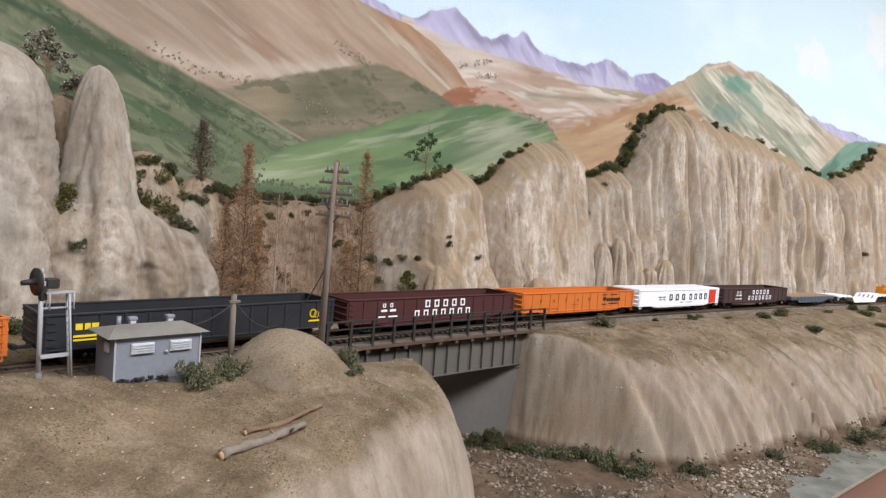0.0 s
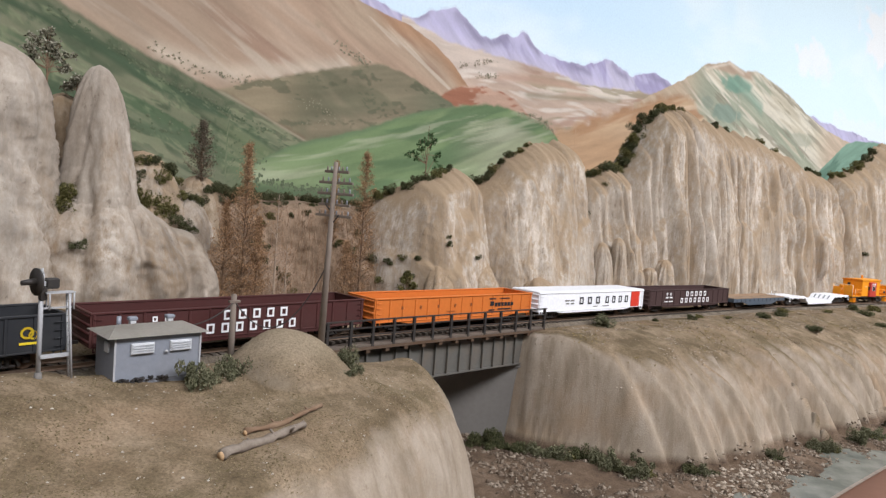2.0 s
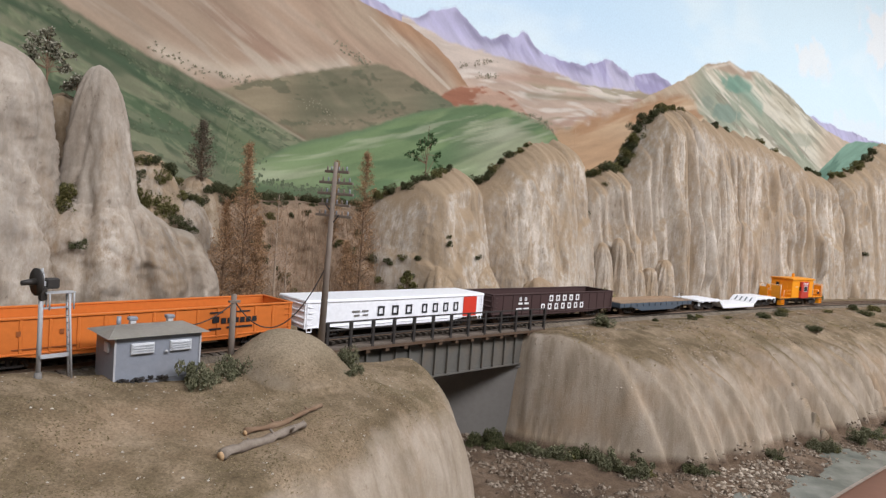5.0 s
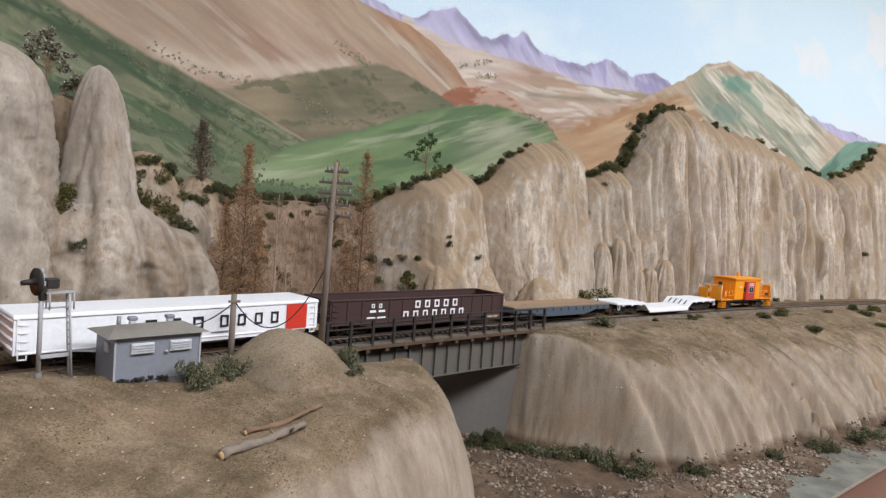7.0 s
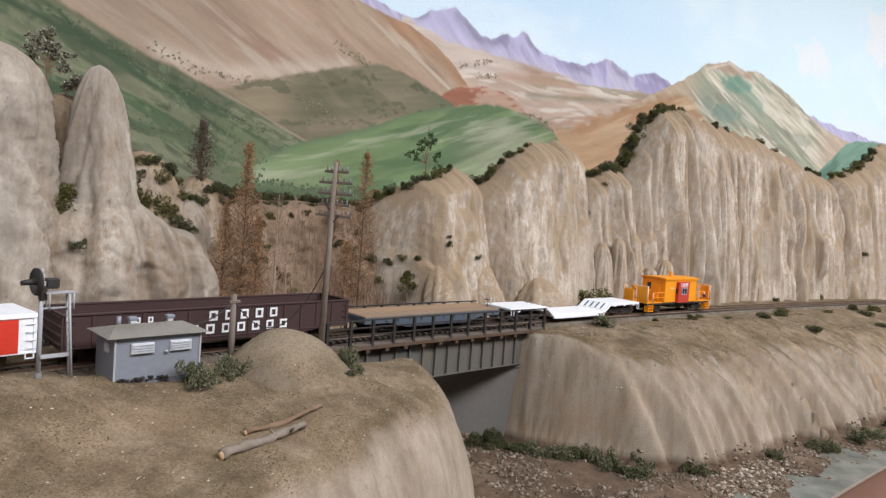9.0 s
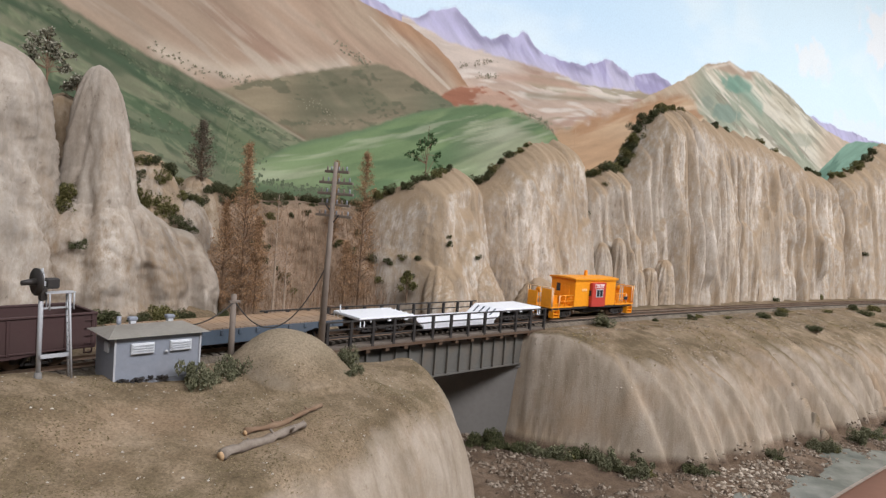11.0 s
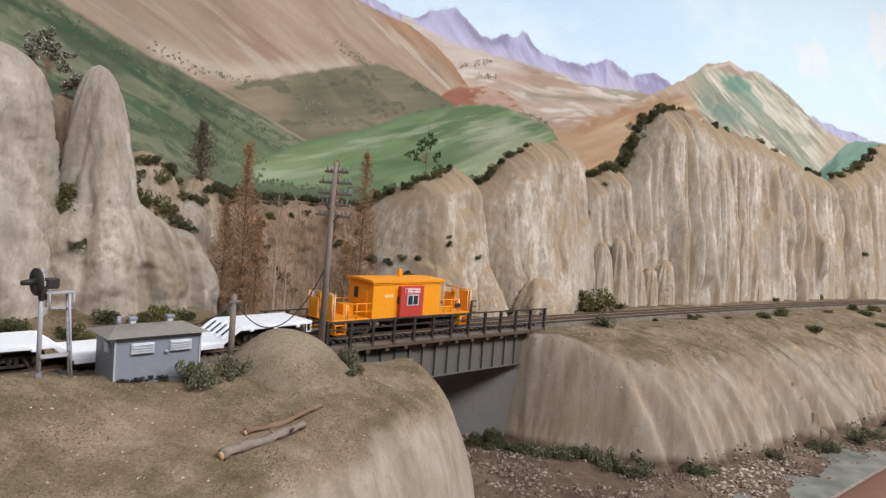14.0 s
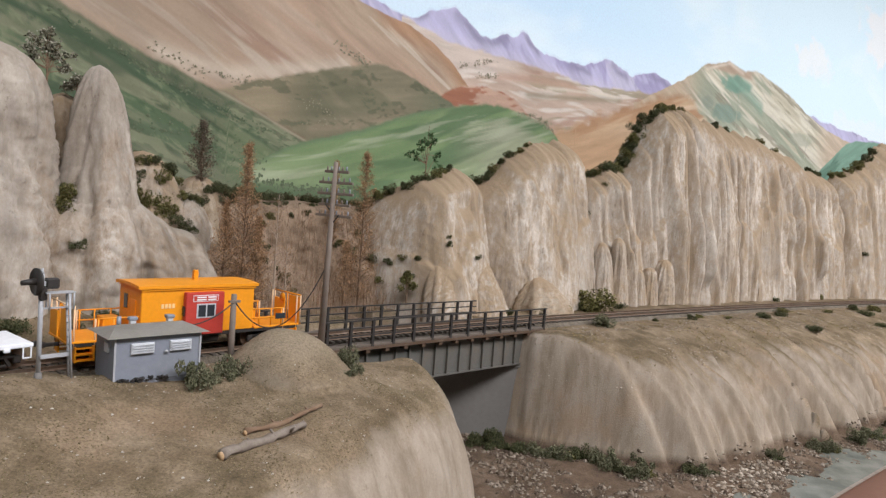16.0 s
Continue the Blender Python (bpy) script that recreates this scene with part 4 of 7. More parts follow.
painted_shrubs(170, ((-0.70, 0.276), (-0.647, 0.252), (-0.594, 0.226), (-0.56, 0.219), (-0.52, 0.199), (-0.479, 0.19)), 0.004, 0.0015, 5)
painted_shrubs(110, ((-0.66, 0.17), (-0.60, 0.18), (-0.54, 0.165), (-0.50, 0.15)), 0.014, 0.0016, 6)
painted_shrubs(70, ((-0.61, 0.262), (-0.57, 0.248), (-0.53, 0.248), (-0.50, 0.25)), 0.006, 0.0012, 16, L_DAB)
painted_shrubs(45, ((-0.46, 0.232), (-0.42, 0.238), (-0.39, 0.22), (-0.44, 0.2)), 0.006, 0.0013, 7, L_DAB)
painted_shrubs(40, ((-0.40, 0.325), (-0.37, 0.312), (-0.35, 0.308)), 0.005, 0.0014, 8, L_DAB)
painted_shrubs(150, ((-0.50, 0.128), (-0.45, 0.122), (-0.40, 0.122), (-0.36, 0.128)), 0.005, 0.0024, 9)
painted_shrubs(45, ((-0.19, 0.338), (-0.15, 0.355), (-0.12, 0.362)), 0.004, 0.0012, 10, L_DAB)
painted_shrubs(45, ((-0.16, 0.330), (-0.11, 0.340)), 0.003, 0.0012, 15, L_DAB)
painted_shrubs(90, ((-0.06, 0.289), (0.0, 0.283), (0.035, 0.265)), 0.006, 0.0018, 11, L_DAB)


# ---- fascia and unseen room shell ----
def edge_board():
    s, k = np.meshgrid(np.arange(-1.2, 1.9, 0.02), np.arange(6), indexing="ij")
    L = np.array((-0.2498, -0.2498, -0.252, -0.300, -0.303, -0.303))[k]
    Z = np.array((-0.16, -0.1135, -0.112, -0.112, -0.115, -0.6))[k]
    x, y = plan(s, L)
    grid_mesh("fascia", x, y, Z, M_FASCIA, "structure", "brown painted layout fascia board with a pale worn edge", "fascia")
    x, y = plan(s[:, :2], np.array((-0.2499, -0.253))[k[:, :2]])
    grid_mesh("trim", x, y, np.full_like(x, -0.1112), M_LOG, "structure", "pale plaster lip along the fascia", "trim", flip=True)


edge_board()


# Floor, ceiling and walls out of view, added to enclose and bounce the light.
def unseen_room_panel(name, c, size, m, label):
    ob = part(name, box(B(), c, size), m, None)
    tagged(ob, label, name.split("_")[0], kind="structure")


unseen_room_panel("floor", (1, 0.5, -1.15), (8, 8, 0.1), M_FLOOR, "unseen grey floor added to close the room")
unseen_room_panel("ceiling", (1, 0.5, CEIL + 0.05), (8, 8, 0.1), M_WALLPAINT, "unseen flat ceiling added to bounce light")
unseen_room_panel("wall_north", (1, 4.55, 0.1), (8, 0.1, 2.44), M_WALLPAINT, "unseen room wall added to bounce light")
unseen_room_panel("wall_south", (1, -3.55, 0.1), (8, 0.1, 2.44), M_WALLPAINT, "unseen room wall added to bounce light")
unseen_room_panel("wall_west", (-3.05, 0.5, 0.1), (0.1, 7.98, 2.44), M_WALLPAINT, "unseen room wall added to bounce light")
unseen_room_panel("wall_east", (5.05, 0.5, 0.1), (0.1, 7.98, 2.44), M_WALLPAINT, "unseen room wall added to bounce light")


# Unseen box, added so each area lamp has a housing over it.
def unseen_light_housing(x, y, turn):
    t = thing("unseen_light_housing", pose(x, y, CEIL - 0.055, 0, 0, turn), "unseen housing box added above an aisle area lamp", "ceiling light", "ceiling lights")
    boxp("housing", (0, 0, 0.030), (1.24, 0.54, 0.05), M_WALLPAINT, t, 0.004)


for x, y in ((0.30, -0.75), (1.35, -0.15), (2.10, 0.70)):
    unseen_light_housing(x, y, 35)


# ---- track ----
def sweep(name, section, s0, s1, ds, material, parent=None, label="", z_off=0.0):
    """A closed section of (l, z) pairs carried along the track."""
    s = np.arange(s0, s1 + ds / 2, ds)
    sec = np.array(section + section[:1])
    S, k = np.meshgrid(s, np.arange(len(sec)), indexing="ij")
    x, y = plan(S, sec[k, 0])
    ob = grid_mesh(name, x, y, rail_z(S) + z_off + sec[k, 1], material, "", label, "", parent)
    ob.data.polygons.foreach_set("use_smooth", np.zeros(len(ob.data.polygons), bool))
    return ob


BR0, BR1 = -0.618, -0.362
track = thing("track", pose(0, 0, 0), "single railway track with rusty rails on dark wooden ties", "track", kind="structure")
for l in (-0.0083, 0.0083):
    sweep("rail", [(l - 0.0005, 0.0), (l + 0.0005, 0.0), (l + 0.0003, -0.0017), (l + 0.001, -0.0025), (l - 0.001, -0.0025), (l - 0.0003, -0.0017)], -1.15, 1.85, 0.01, M_RUST, track, "rusty steel rail")
sweep("ballast", [(-0.023, -0.0072), (-0.016, -0.0034), (0.016, -0.0034), (0.023, -0.0072)], -1.15, BR0, 0.006, M_BALLAST, track, "grey-brown ballast shoulder")
sweep("ballast", [(-0.023, -0.0072), (-0.016, -0.0034), (0.016, -0.0034), (0.023, -0.0072)], BR1, 1.85, 0.006, M_BALLAST, track, "grey-brown ballast shoulder")

tie_me = bpy.data.meshes.new("tie")
_bm = box(B(), (0, 0, 0), (0.0026, 0.0300, 0.0020), 0.0002)
_bm.to_mesh(tie_me)
_bm.free()
tie_me.materials.append(M_TIE)
for i in range(290):
    s = -0.98 + i * 0.0062
    part("tie", tie_me, None, track).matrix_basis = place(s + 0.0003 * math.sin(i * 2.3), 0.0004 * math.sin(i * 1.7), rail_z(s) - 0.0034, 0.8 * math.sin(i * 3.1))

# ---- deck girder bridge ----
bridge = thing("girder_bridge", pose(0, 0, 0), "grey steel deck girder bridge with black pipe railings", "bridge")
for side, l in (("near", -0.0255), ("far", 0.0255)):
    sg = -1 if side == "near" else 1
    sweep("walkway", [(l - 0.004, -0.0048), (l + 0.006, -0.0048), (l + 0.006, -0.0034), (l - 0.004, -0.0034)], BR0, BR1, 0.008, M_PLANK, bridge, "dark weathered plank walkway")
    sweep("deck_beam", [(l - 0.0048, -0.0072), (l - 0.0012, -0.0072), (l - 0.0012, -0.0049), (l - 0.0048, -0.0049)] if side == "near" else [(l + 0.0012, -0.0072), (l + 0.0048, -0.0072), (l + 0.0048, -0.0049), (l + 0.0012, -0.0049)], BR0, BR1, 0.008, M_RUST, bridge, "rusty brown edge beam")
    lg = l - sg * 0.004
    g1 = BR1 - 0.034
    sweep("girder_web", [(lg - 0.0006, -0.0375), (lg + 0.0006, -0.0375), (lg + 0.0006, -0.0105), (lg - 0.0006, -0.0105)], BR0, g1 + 0.03, 0.008, M_STEEL, bridge, "grey riveted steel girder web")
    for zf in (-0.0385, -0.0105):
        sweep("girder_flange", [(lg - 0.0028, zf), (lg + 0.0028, zf), (lg + 0.0028, zf + 0.0011), (lg - 0.0028, zf + 0.0011)], BR0, g1 + 0.03, 0.008, M_STEEL, bridge, "grey steel girder flange")
    n = 18
    stiff = box(B(), (0, 0, 0), (0.0012, 0.0022, 0.0268))
    me = bpy.data.meshes.new("stiffener")
    stiff.to_mesh(me)
    stiff.free()
    me.materials.append(M_STEEL)
    for i in range(n):
        s = BR0 + 0.004 + (g1 + 0.024 - BR0) * i / (n - 1)
        part("stiffener", me, None, bridge).matrix_basis = place(s, lg + sg * 0.0016, rail_z(s) - 0.0241)
    # railing
    r0, r1 = (BR0 + 0.006, BR1 - 0.002) if side == "near" else (BR0 - 0.01, -0.408)
    ly = l - sg * -0.0035
    post = box(B(), (0, 0, 0.0085), (0.0021, 0.0021, 0.0205))
    mp = bpy.data.meshes.new("post")
    post.to_mesh(mp)
    post.free()
    mp.materials.append(M_DARK)
    k = 13
    for i in range(k):
        s = r0 + (r1 - r0) * i / (k - 1)
        part("post", mp, None, bridge).matrix_basis = place(s, ly, rail_z(s) - 0.0036)
    for zz, th in ((0.0145, 0.0011), (0.009, 0.0009), (0.0035, 0.0009)):
        sweep("railing", [(ly - 0.0006, zz), (ly + 0.0006, zz), (ly + 0.0006, zz + th), (ly - 0.0006, zz + th)], r0 - 0.005, r1 + 0.003, 0.008, M_DARK, bridge, "black railing bar")
for i in range(26):
    s = BR0 + 0.006 + (BR1 - BR0 - 0.02) * i / 25
    if i % 2 == 0:
        ob = boxp("outrigger", (0, -0.0235, 0), (0.0034, 0.012, 0.0028), M_RUST, bridge, 0, "")
        ob.matrix_basis = place(s, 0, rail_z(s) - 0.0086)



def abutment(s0, l0, s1, l1, label):
    a, b = at(s0, l0, 0), at(s1, l1, 0)
    d = b - a
    ab = thing("abutment", pose(a.x, a.y, 0, 0, 0, math.degrees(math.atan2(d.y, d.x))), label, "abutment")
    part("wall", box(B(), (d.length / 2, 0.008, -0.078), (d.length, 0.016, 0.080), 0.001), M_CONCRETE, ab)
    boxp("coping", (d.length / 2, 0.008, -0.0375), (d.length + 0.002, 0.019, 0.003), M_CONCRETE, ab, 0.0006, "concrete coping")


abutment(-0.540, 0.105, -0.378, -0.030, "plain grey concrete retaining wall under the bridge")
abutment(BR0 - 0.004, -0.036, BR0 - 0.004, 0.09, "grey concrete abutment under the bridge end")


# ---- silver relay shed ----
def shed():
    t = thing("relay_shed", place(-0.7435, -0.0465, 0.0042, -2), "small silver-painted metal relay shed with louvred vents", "shed")
    w, d, h = 0.0440, 0.027, 0.0236
    bm = box(B(), (0, 0, h / 2), (w, d, h), 0.0005)
    part("body", bm, M_SILVER, t, "grey silver metal walls")
    bm = B()
    vs = [bm.verts.new(p) for p in ((-w / 2 - 0.004, -d / 2 - 0.003, h), (w / 2 + 0.004, -d / 2 - 0.003, h), (w / 2 + 0.004, d / 2 + 0.003, h), (-w / 2 - 0.004, d / 2 + 0.003, h), (-w / 2 + 0.005, 0.0, h + 0.0040), (w / 2 - 0.005, 0.0, h + 0.0040))]
    for f in ((0, 1, 5, 4), (1, 2, 5), (2, 3, 4, 5), (3, 0, 4), (3, 2, 1, 0)):
        bm.faces.new([vs[i] for i in f])
    bmesh.ops.solidify(bm, geom=bm.faces[:], thickness=0.0006)
    part("roof", bm, M_ROOFING, t, "dusty grey hipped roof")
    for x in (-0.0085, 0.0110):
        v = boxp("vent", (x, -d / 2 - 0.0004, 0.0172), (0.0115, 0.001, 0.0058), M_SILVER_LIGHT, t, 0.0002, "bright louvred vent")
        for k in range(4):
            boxp("slat", (x, -d / 2 - 0.0013, 0.0152 + k * 0.0013), (0.0104, 0.0009, 0.0006), M_SILVER_LIGHT, v)
    boxp("vent", (-w / 2 - 0.0004, -0.004, 0.0172), (0.001, 0.0055, 0.005), M_SILVER_LIGHT, t, 0.0002)
    for x in (-0.0085, 0.011):
        c = boxp("roof_ventilator", (x, 0.002, h + 0.0042), (0.0030, 0.0030, 0.0030), M_SILVER_LIGHT, t, 0.0003, "bright square roof ventilator")
        boxp("cap", (x, 0.002, h + 0.0064), (0.0046, 0.0040, 0.0020), M_SILVER, c, 0.0005)
    rodp("flue", (-0.0145, 0.004, h + 0.001), (-0.0145, 0.004, h + 0.0075), 0.0012, M_SILVER, t)
    for x in (-w / 2 + 0.0003, w / 2 - 0.0003):
        boxp("corner_strip", (x, -d / 2 - 0.0002, h / 2), (0.0009, 0.0006, h - 0.001), M_POST, t)
    rodp("door_knob", (0.0035, -d / 2 - 0.0012, 0.0145), (0.0035, -d / 2, 0.0145), 0.0009, M_POST, t)
    rnd = random.Random(4)
    bm = B()
    for _ in range(46):
        x, y = rnd.uniform(-w / 2, w * 0.12), -d / 2 - abs(rnd.gauss(0, 0.0016))
        box(bm, (x, y, rnd.uniform(0.0, 0.0022)), (rnd.uniform(0.0008, 0.0022), 0.001, rnd.uniform(0.0005, 0.0011)), 0, Matrix.Rotation(rnd.uniform(-0.6, 0.6), 4, "Y"))
    part("coal_spill", bm, M_DARK, t, "black coal bits at the wall foot")
    boxp("plinth", (0, 0, -0.003), (w - 0.001, d - 0.001, 0.008), M_SILVER, t)


shed()


# ---- searchlight signal on its ladder ----
def signal():
    t = thing("railway_signal", place(-0.8015, -0.062, 0.0135), "silver searchlight signal post with round black target and ladder", "signal")
    rodp("post", (0, 0, 0), (0.0, 0, 0.0475), 0.00105, M_POST, t)
    rodp("base", (0, 0, -0.003), (0, 0, 0.0024), 0.0019, M_CONCRETE, t, 0.0015, 10)
    rodp("finial", (0, 0, 0.0475), (0, 0, 0.0500), 0.0010, M_POST, t, 0.0004)
    d = rodp("target", (-0.0020, -0.0010, 0.0440), (-0.0028, -0.0011, 0.0440), 0.0062, M_DARK, t, None, 24, "round black target disc")
    d2 = rodp("hood", (-0.0028, -0.0011, 0.0442), (-0.0085, -0.0020, 0.0438), 0.0017, M_DARK, d, 0.0011, 12, "black lens hood")
    boxp("lamp_housing", (0.0042, 0.0005, 0.0430), (0.0055, 0.004, 0.0048), M_DARK, t, 0.0006, "black lamp mechanism")
    boxp("bracket", (0.0025, 0.0, 0.0430), (0.004, 0.0018, 0.002), M_POST, t)
    boxp("junction_box", (0.0005, -0.0002, 0.0385), (0.003, 0.003, 0.006), M_DARK, t, 0.0004)
    for dy in (-0.0018, 0.0018):
        rodp("ladder_rail", (0.0125, dy - 0.002, -0.001), (0.0105, dy - 0.001, 0.0395), 0.0005, M_POST, t, None, 6)
    for k in range(12):
        f = k / 11
        x = 0.0125 - 0.002 * f
        rodp("rung", (x, -0.0038 + f * 0.001, 0.001 + f * 0.037), (x, -0.0002 + f * 0.001, 0.001 + f * 0.037), 0.0003, M_POST, t, None, 5)
    boxp("platform", (0.007, -0.001, 0.0390), (0.012, 0.005, 0.0006), M_POST, t)
    for x in (0.0025, 0.0125):
        for y in (-0.003, 0.0012):
            rodp("stanchion", (x, y, 0.0312), (x, y, 0.0392), 0.0004, M_POST, t, None, 5)
    boxp("brace", (0.006, -0.0004, 0.0318), (0.013, 0.0005, 0.0008), M_POST, t)
    boxp("brace", (0.0062, -0.0012, 0.0098), (0.0125, 0.003, 0.0012), M_POST, t)


signal()


# ---- line poles and wires ----
def line_pole():
    p0 = at(-0.639, -0.060, 0.006)
    t = thing("telegraph_pole", pose(p0.x, p0.y, p0.z, 0, 1.0, 0), "weathered grey wooden telegraph pole with many crossarms", "pole")
    rodp("shaft", (0, 0, -0.004), (0, 0, 0.1235), 0.0024, M_WOOD, t, 0.0013, 10)
    rz = heading(-0.63) + 103
    for z, w in ((0.1175, 0.020), (0.1105, 0.028), (0.1035, 0.030), (0.0965, 0.026), (0.0895, 0.030)):
        turn = Matrix.Rotation(radians(rz), 4, "Z")
        arm = part("crossarm", box(B(), (0, 0, z), (w, 0.0014, 0.0017), 0.0002, None), M_WOOD, t)
        arm.matrix_basis = turn @ pose(0, -0.0016, 0)
        for k in range(6):
            x = (-0.5 + (k + 0.5) / 6) * w * 0.95
            rodp("insulator", (x, 0, z + 0.0008), (x, 0, z + 0.0034), 0.0006, M_WOOD if k % 2 else M_SILVER, arm, 0.0004, 6)
    for a, b in ((-1, 0.0905), (1, 0.0965)):
        rodp("brace", (0.0008, 0, b - 0.006), (a * 0.006 * math.cos(radians(rz)), a * 0.006 * math.sin(radians(rz)), b), 0.0004, M_DARK, t, None, 5)


line_pole()


def stub_pole():
    t = thing("wire_pole", place(-0.6855, -0.030, -0.001), "short grey wooden pole carrying a black cable", "pole")
    rodp("shaft", (0, 0, -0.004), (0.0, 0, 0.0435), 0.0021, M_WOOD, t, 0.0017, 10)
    boxp("bracket", (0, -0.001, 0.0390), (0.007, 0.0022, 0.0014), M_WOOD, t)


stub_pole()


def cable(name, a, b, sag, label):
    cu = bpy.data.curves.new(name, "CURVE")
    cu.dimensions, cu.bevel_depth, cu.bevel_resolution = "3D", 0.0004, 1
    sp = cu.splines.new("POLY")
    sp.points.add(24)
    for i in range(25):
        f = i / 24
        p = Vector(a).lerp(Vector(b), f)
        p.z -= sag * 4 * f * (1 - f)
        sp.points[i].co = (*p, 1)
    cu.materials.append(M_DARK)
    tagged(new(name, cu), label, "cable")


cable("cable", at(-0.6855, -0.031, 0.0385), at(-0.639, -0.0605, 0.063), 0.027, "black cable sagging between two wooden poles")
cable("cable", at(-0.6855, -0.031, 0.038), at(-0.7225, -0.047, 0.0285), 0.003, "black service cable dropping to the shed roof")


# ---- driftwood logs ----
def log(a, b, r0, r1, seed, label):
    rnd = random.Random(seed)
    a, b = Vector(a), Vector(b)
    bm = B()
    n, k = 14, 9
    d = (b - a).normalized()
    u = d.cross(Vector((0, 0, 1))).normalized()
    w = u.cross(d)
    rings = []
    bend = rnd.uniform(-0.002, 0.002)
    for i in range(n + 1):
        f = i / n
        c = a.lerp(b, f) + u * bend * math.sin(f * 3.1) + w * 0.0008 * math.sin(f * 7 + seed)
        r = (r0 * (1 - f) + r1 * f) * rnd.uniform(0.82, 1.18)
        rings.append([bm.verts.new(c + (u * math.cos(t * 2 * math.pi / k) + w * math.sin(t * 2 * math.pi / k)) * r * rnd.uniform(0.72, 1.2)) for t in range(k)])
    for i in range(n):
        for t in range(k):
            bm.faces.new((rings[i][t], rings[i][(t + 1) % k], rings[i + 1][(t + 1) % k], rings[i + 1][t]))
    bm.faces.new(rings[0][::-1])
    bm.faces.new(rings[-1])
    for f in (0.35, 0.62, 0.8):
        c = a.lerp(b, f)
        o = (u * rnd.uniform(-1, 1) + w * 0.4).normalized()
        rod(bm, c, c + o * r0 * 1.9, r0 * 0.35, r0 * 0.22, 6)
    ob = tagged(part("log", bm, M_LOG if seed == 1 else M_BARK, None, "", True), label, "log")
    rodp("cut_end", a - d * 0.0006, a + d * 0.0004, r0 * 0.85, M_CUT, ob, None, 9, "pale broken end")


def gz(s, l):
    return float(ground_z(np.array([s]), np.array([l]))[0])


def seat(s, l, up):
    return at(s, l, gz(s, l) + up)


log(seat(-0.7515, -0.1405, 0.0014), seat(-0.7005, -0.1335, 0.0020), 0.0025, 0.0019, 1, "bleached broken driftwood log on the ground")
log(seat(-0.7280, -0.1225, 0.0012), seat(-0.6790, -0.1190, 0.0014), 0.0016, 0.0011, 2, "thin weathered stick beside the log")


# ---- scrub, trees and stones ----
def leaf_mesh(name, centres, size, material, rnd, extra=None):
    """Many small bent leaves, each a face pair of its own."""
    vs, fs = [], []
    for c, k in centres:
        d = Vector((rnd.gauss(0, 1), rnd.gauss(0, 1), rnd.gauss(0, 1))).normalized()
        e = d.cross(Vector((rnd.gauss(0, 1), rnd.gauss(0, 1), rnd.gauss(0, 1)))).normalized()
        q = size * k
        i = len(vs)
        n = d.cross(e)
        vs += [c - d * q, c + e * q * 0.6 + n * q * 0.25, c + d * q, c - e * q * 0.6 + n * q * 0.25]
        fs += [(i, i + 1, i + 2), (i, i + 2, i + 3)]
    me = bpy.data.meshes.new(name)
    me.from_pydata(vs, [], fs)
    me.materials.append(material)
    return me


def bush_mesh(seed, material, n=2000, size=0.056, flat=0.9):
    rnd = random.Random(seed)
    clumps = []
    for _ in range(13):
        a, r, z = rnd.uniform(0, 6.28), rnd.uniform(0, 0.75), rnd.uniform(0.05, 0.75)
        clumps.append((Vector((r * math.cos(a), r * math.sin(a), z * flat)), rnd.uniform(0.18, 0.4)))
    pts = []
    for _ in range(n):
        c, r = rnd.choice(clumps)
        d = Vector((rnd.gauss(0, 1), rnd.gauss(0, 1), rnd.gauss(0, 1))).normalized() * r * rnd.uniform(0.55, 1.05)
        p = c + d
        p.z = max(p.z, -0.05)
        pts.append((p, rnd.uniform(0.6, 1.3)))
    return leaf_mesh("bush", pts, size, material, rnd)


BUSHES = {k: [bush_mesh(200 + i + 10 * j, m) for i in range(4)] for j, (k, m) in enumerate((("sage", L_SAGE), ("dark", L_DARK), ("olive", L_OLIVE)))}
WORDS = {"sage": "low grey-green sage bush on dry ground", "dark": "dark green scrub bush clinging to the rock", "olive": "olive-yellow scrub bush beside the rock"}
_pick = random.Random(77)


def bush(s, l, z, r, kind, label="", tall=1.0):
    me = _pick.choice(BUSHES[kind])
    ob = new("bush", me)
    p = at(s, l, z)
    ob.matrix_basis = Matrix.Translation(p) @ Matrix.Rotation(_pick.uniform(0, 6.28), 4, "Z") @ Matrix.Diagonal((r * 1.22, r * 1.22, r * tall * 1.3, 1))
    tagged(ob, label or WORDS[kind], "bush", "scrub bushes")


_deps = bpy.context.evaluated_depsgraph_get()


def top_of(s, l, z=0.45):
    """Height of whatever surface lies under s, l."""
    hit, p, _n, _i, _o, _m = scene.ray_cast(_deps, at(s, l, z), (0, 0, -1))
    return p.z if hit else gz(s, l)


def face_at(s, z, l0=0.034):
    """How far back the rock face stands at s and height z."""
    a, b = at(s, l0, z), at(s, l0 + 0.1, z)
    hit, p, _n, _i, _o, _m = scene.ray_cast(_deps, a, (b - a).normalized())
    return l0 + (p - a).length if hit else 0.3


# on the aisle-side ground
for s, l, r, k, tall in ((-0.728, -0.068, 0.0092, "sage", 1.5), (-0.716, -0.066, 0.0060, "sage", 0.9), (-0.704, -0.066, 0.0090, "sage", 1.35), (-0.630, -0.080, 0.0078, "sage", 1.6), (-0.640, -0.093, 0.0045, "sage", 0.9),
                         (-0.618, -0.072, 0.0050, "sage", 1.2)):
    bush(s, l, gz(s, l) - 0.0006, r, k, "", tall)
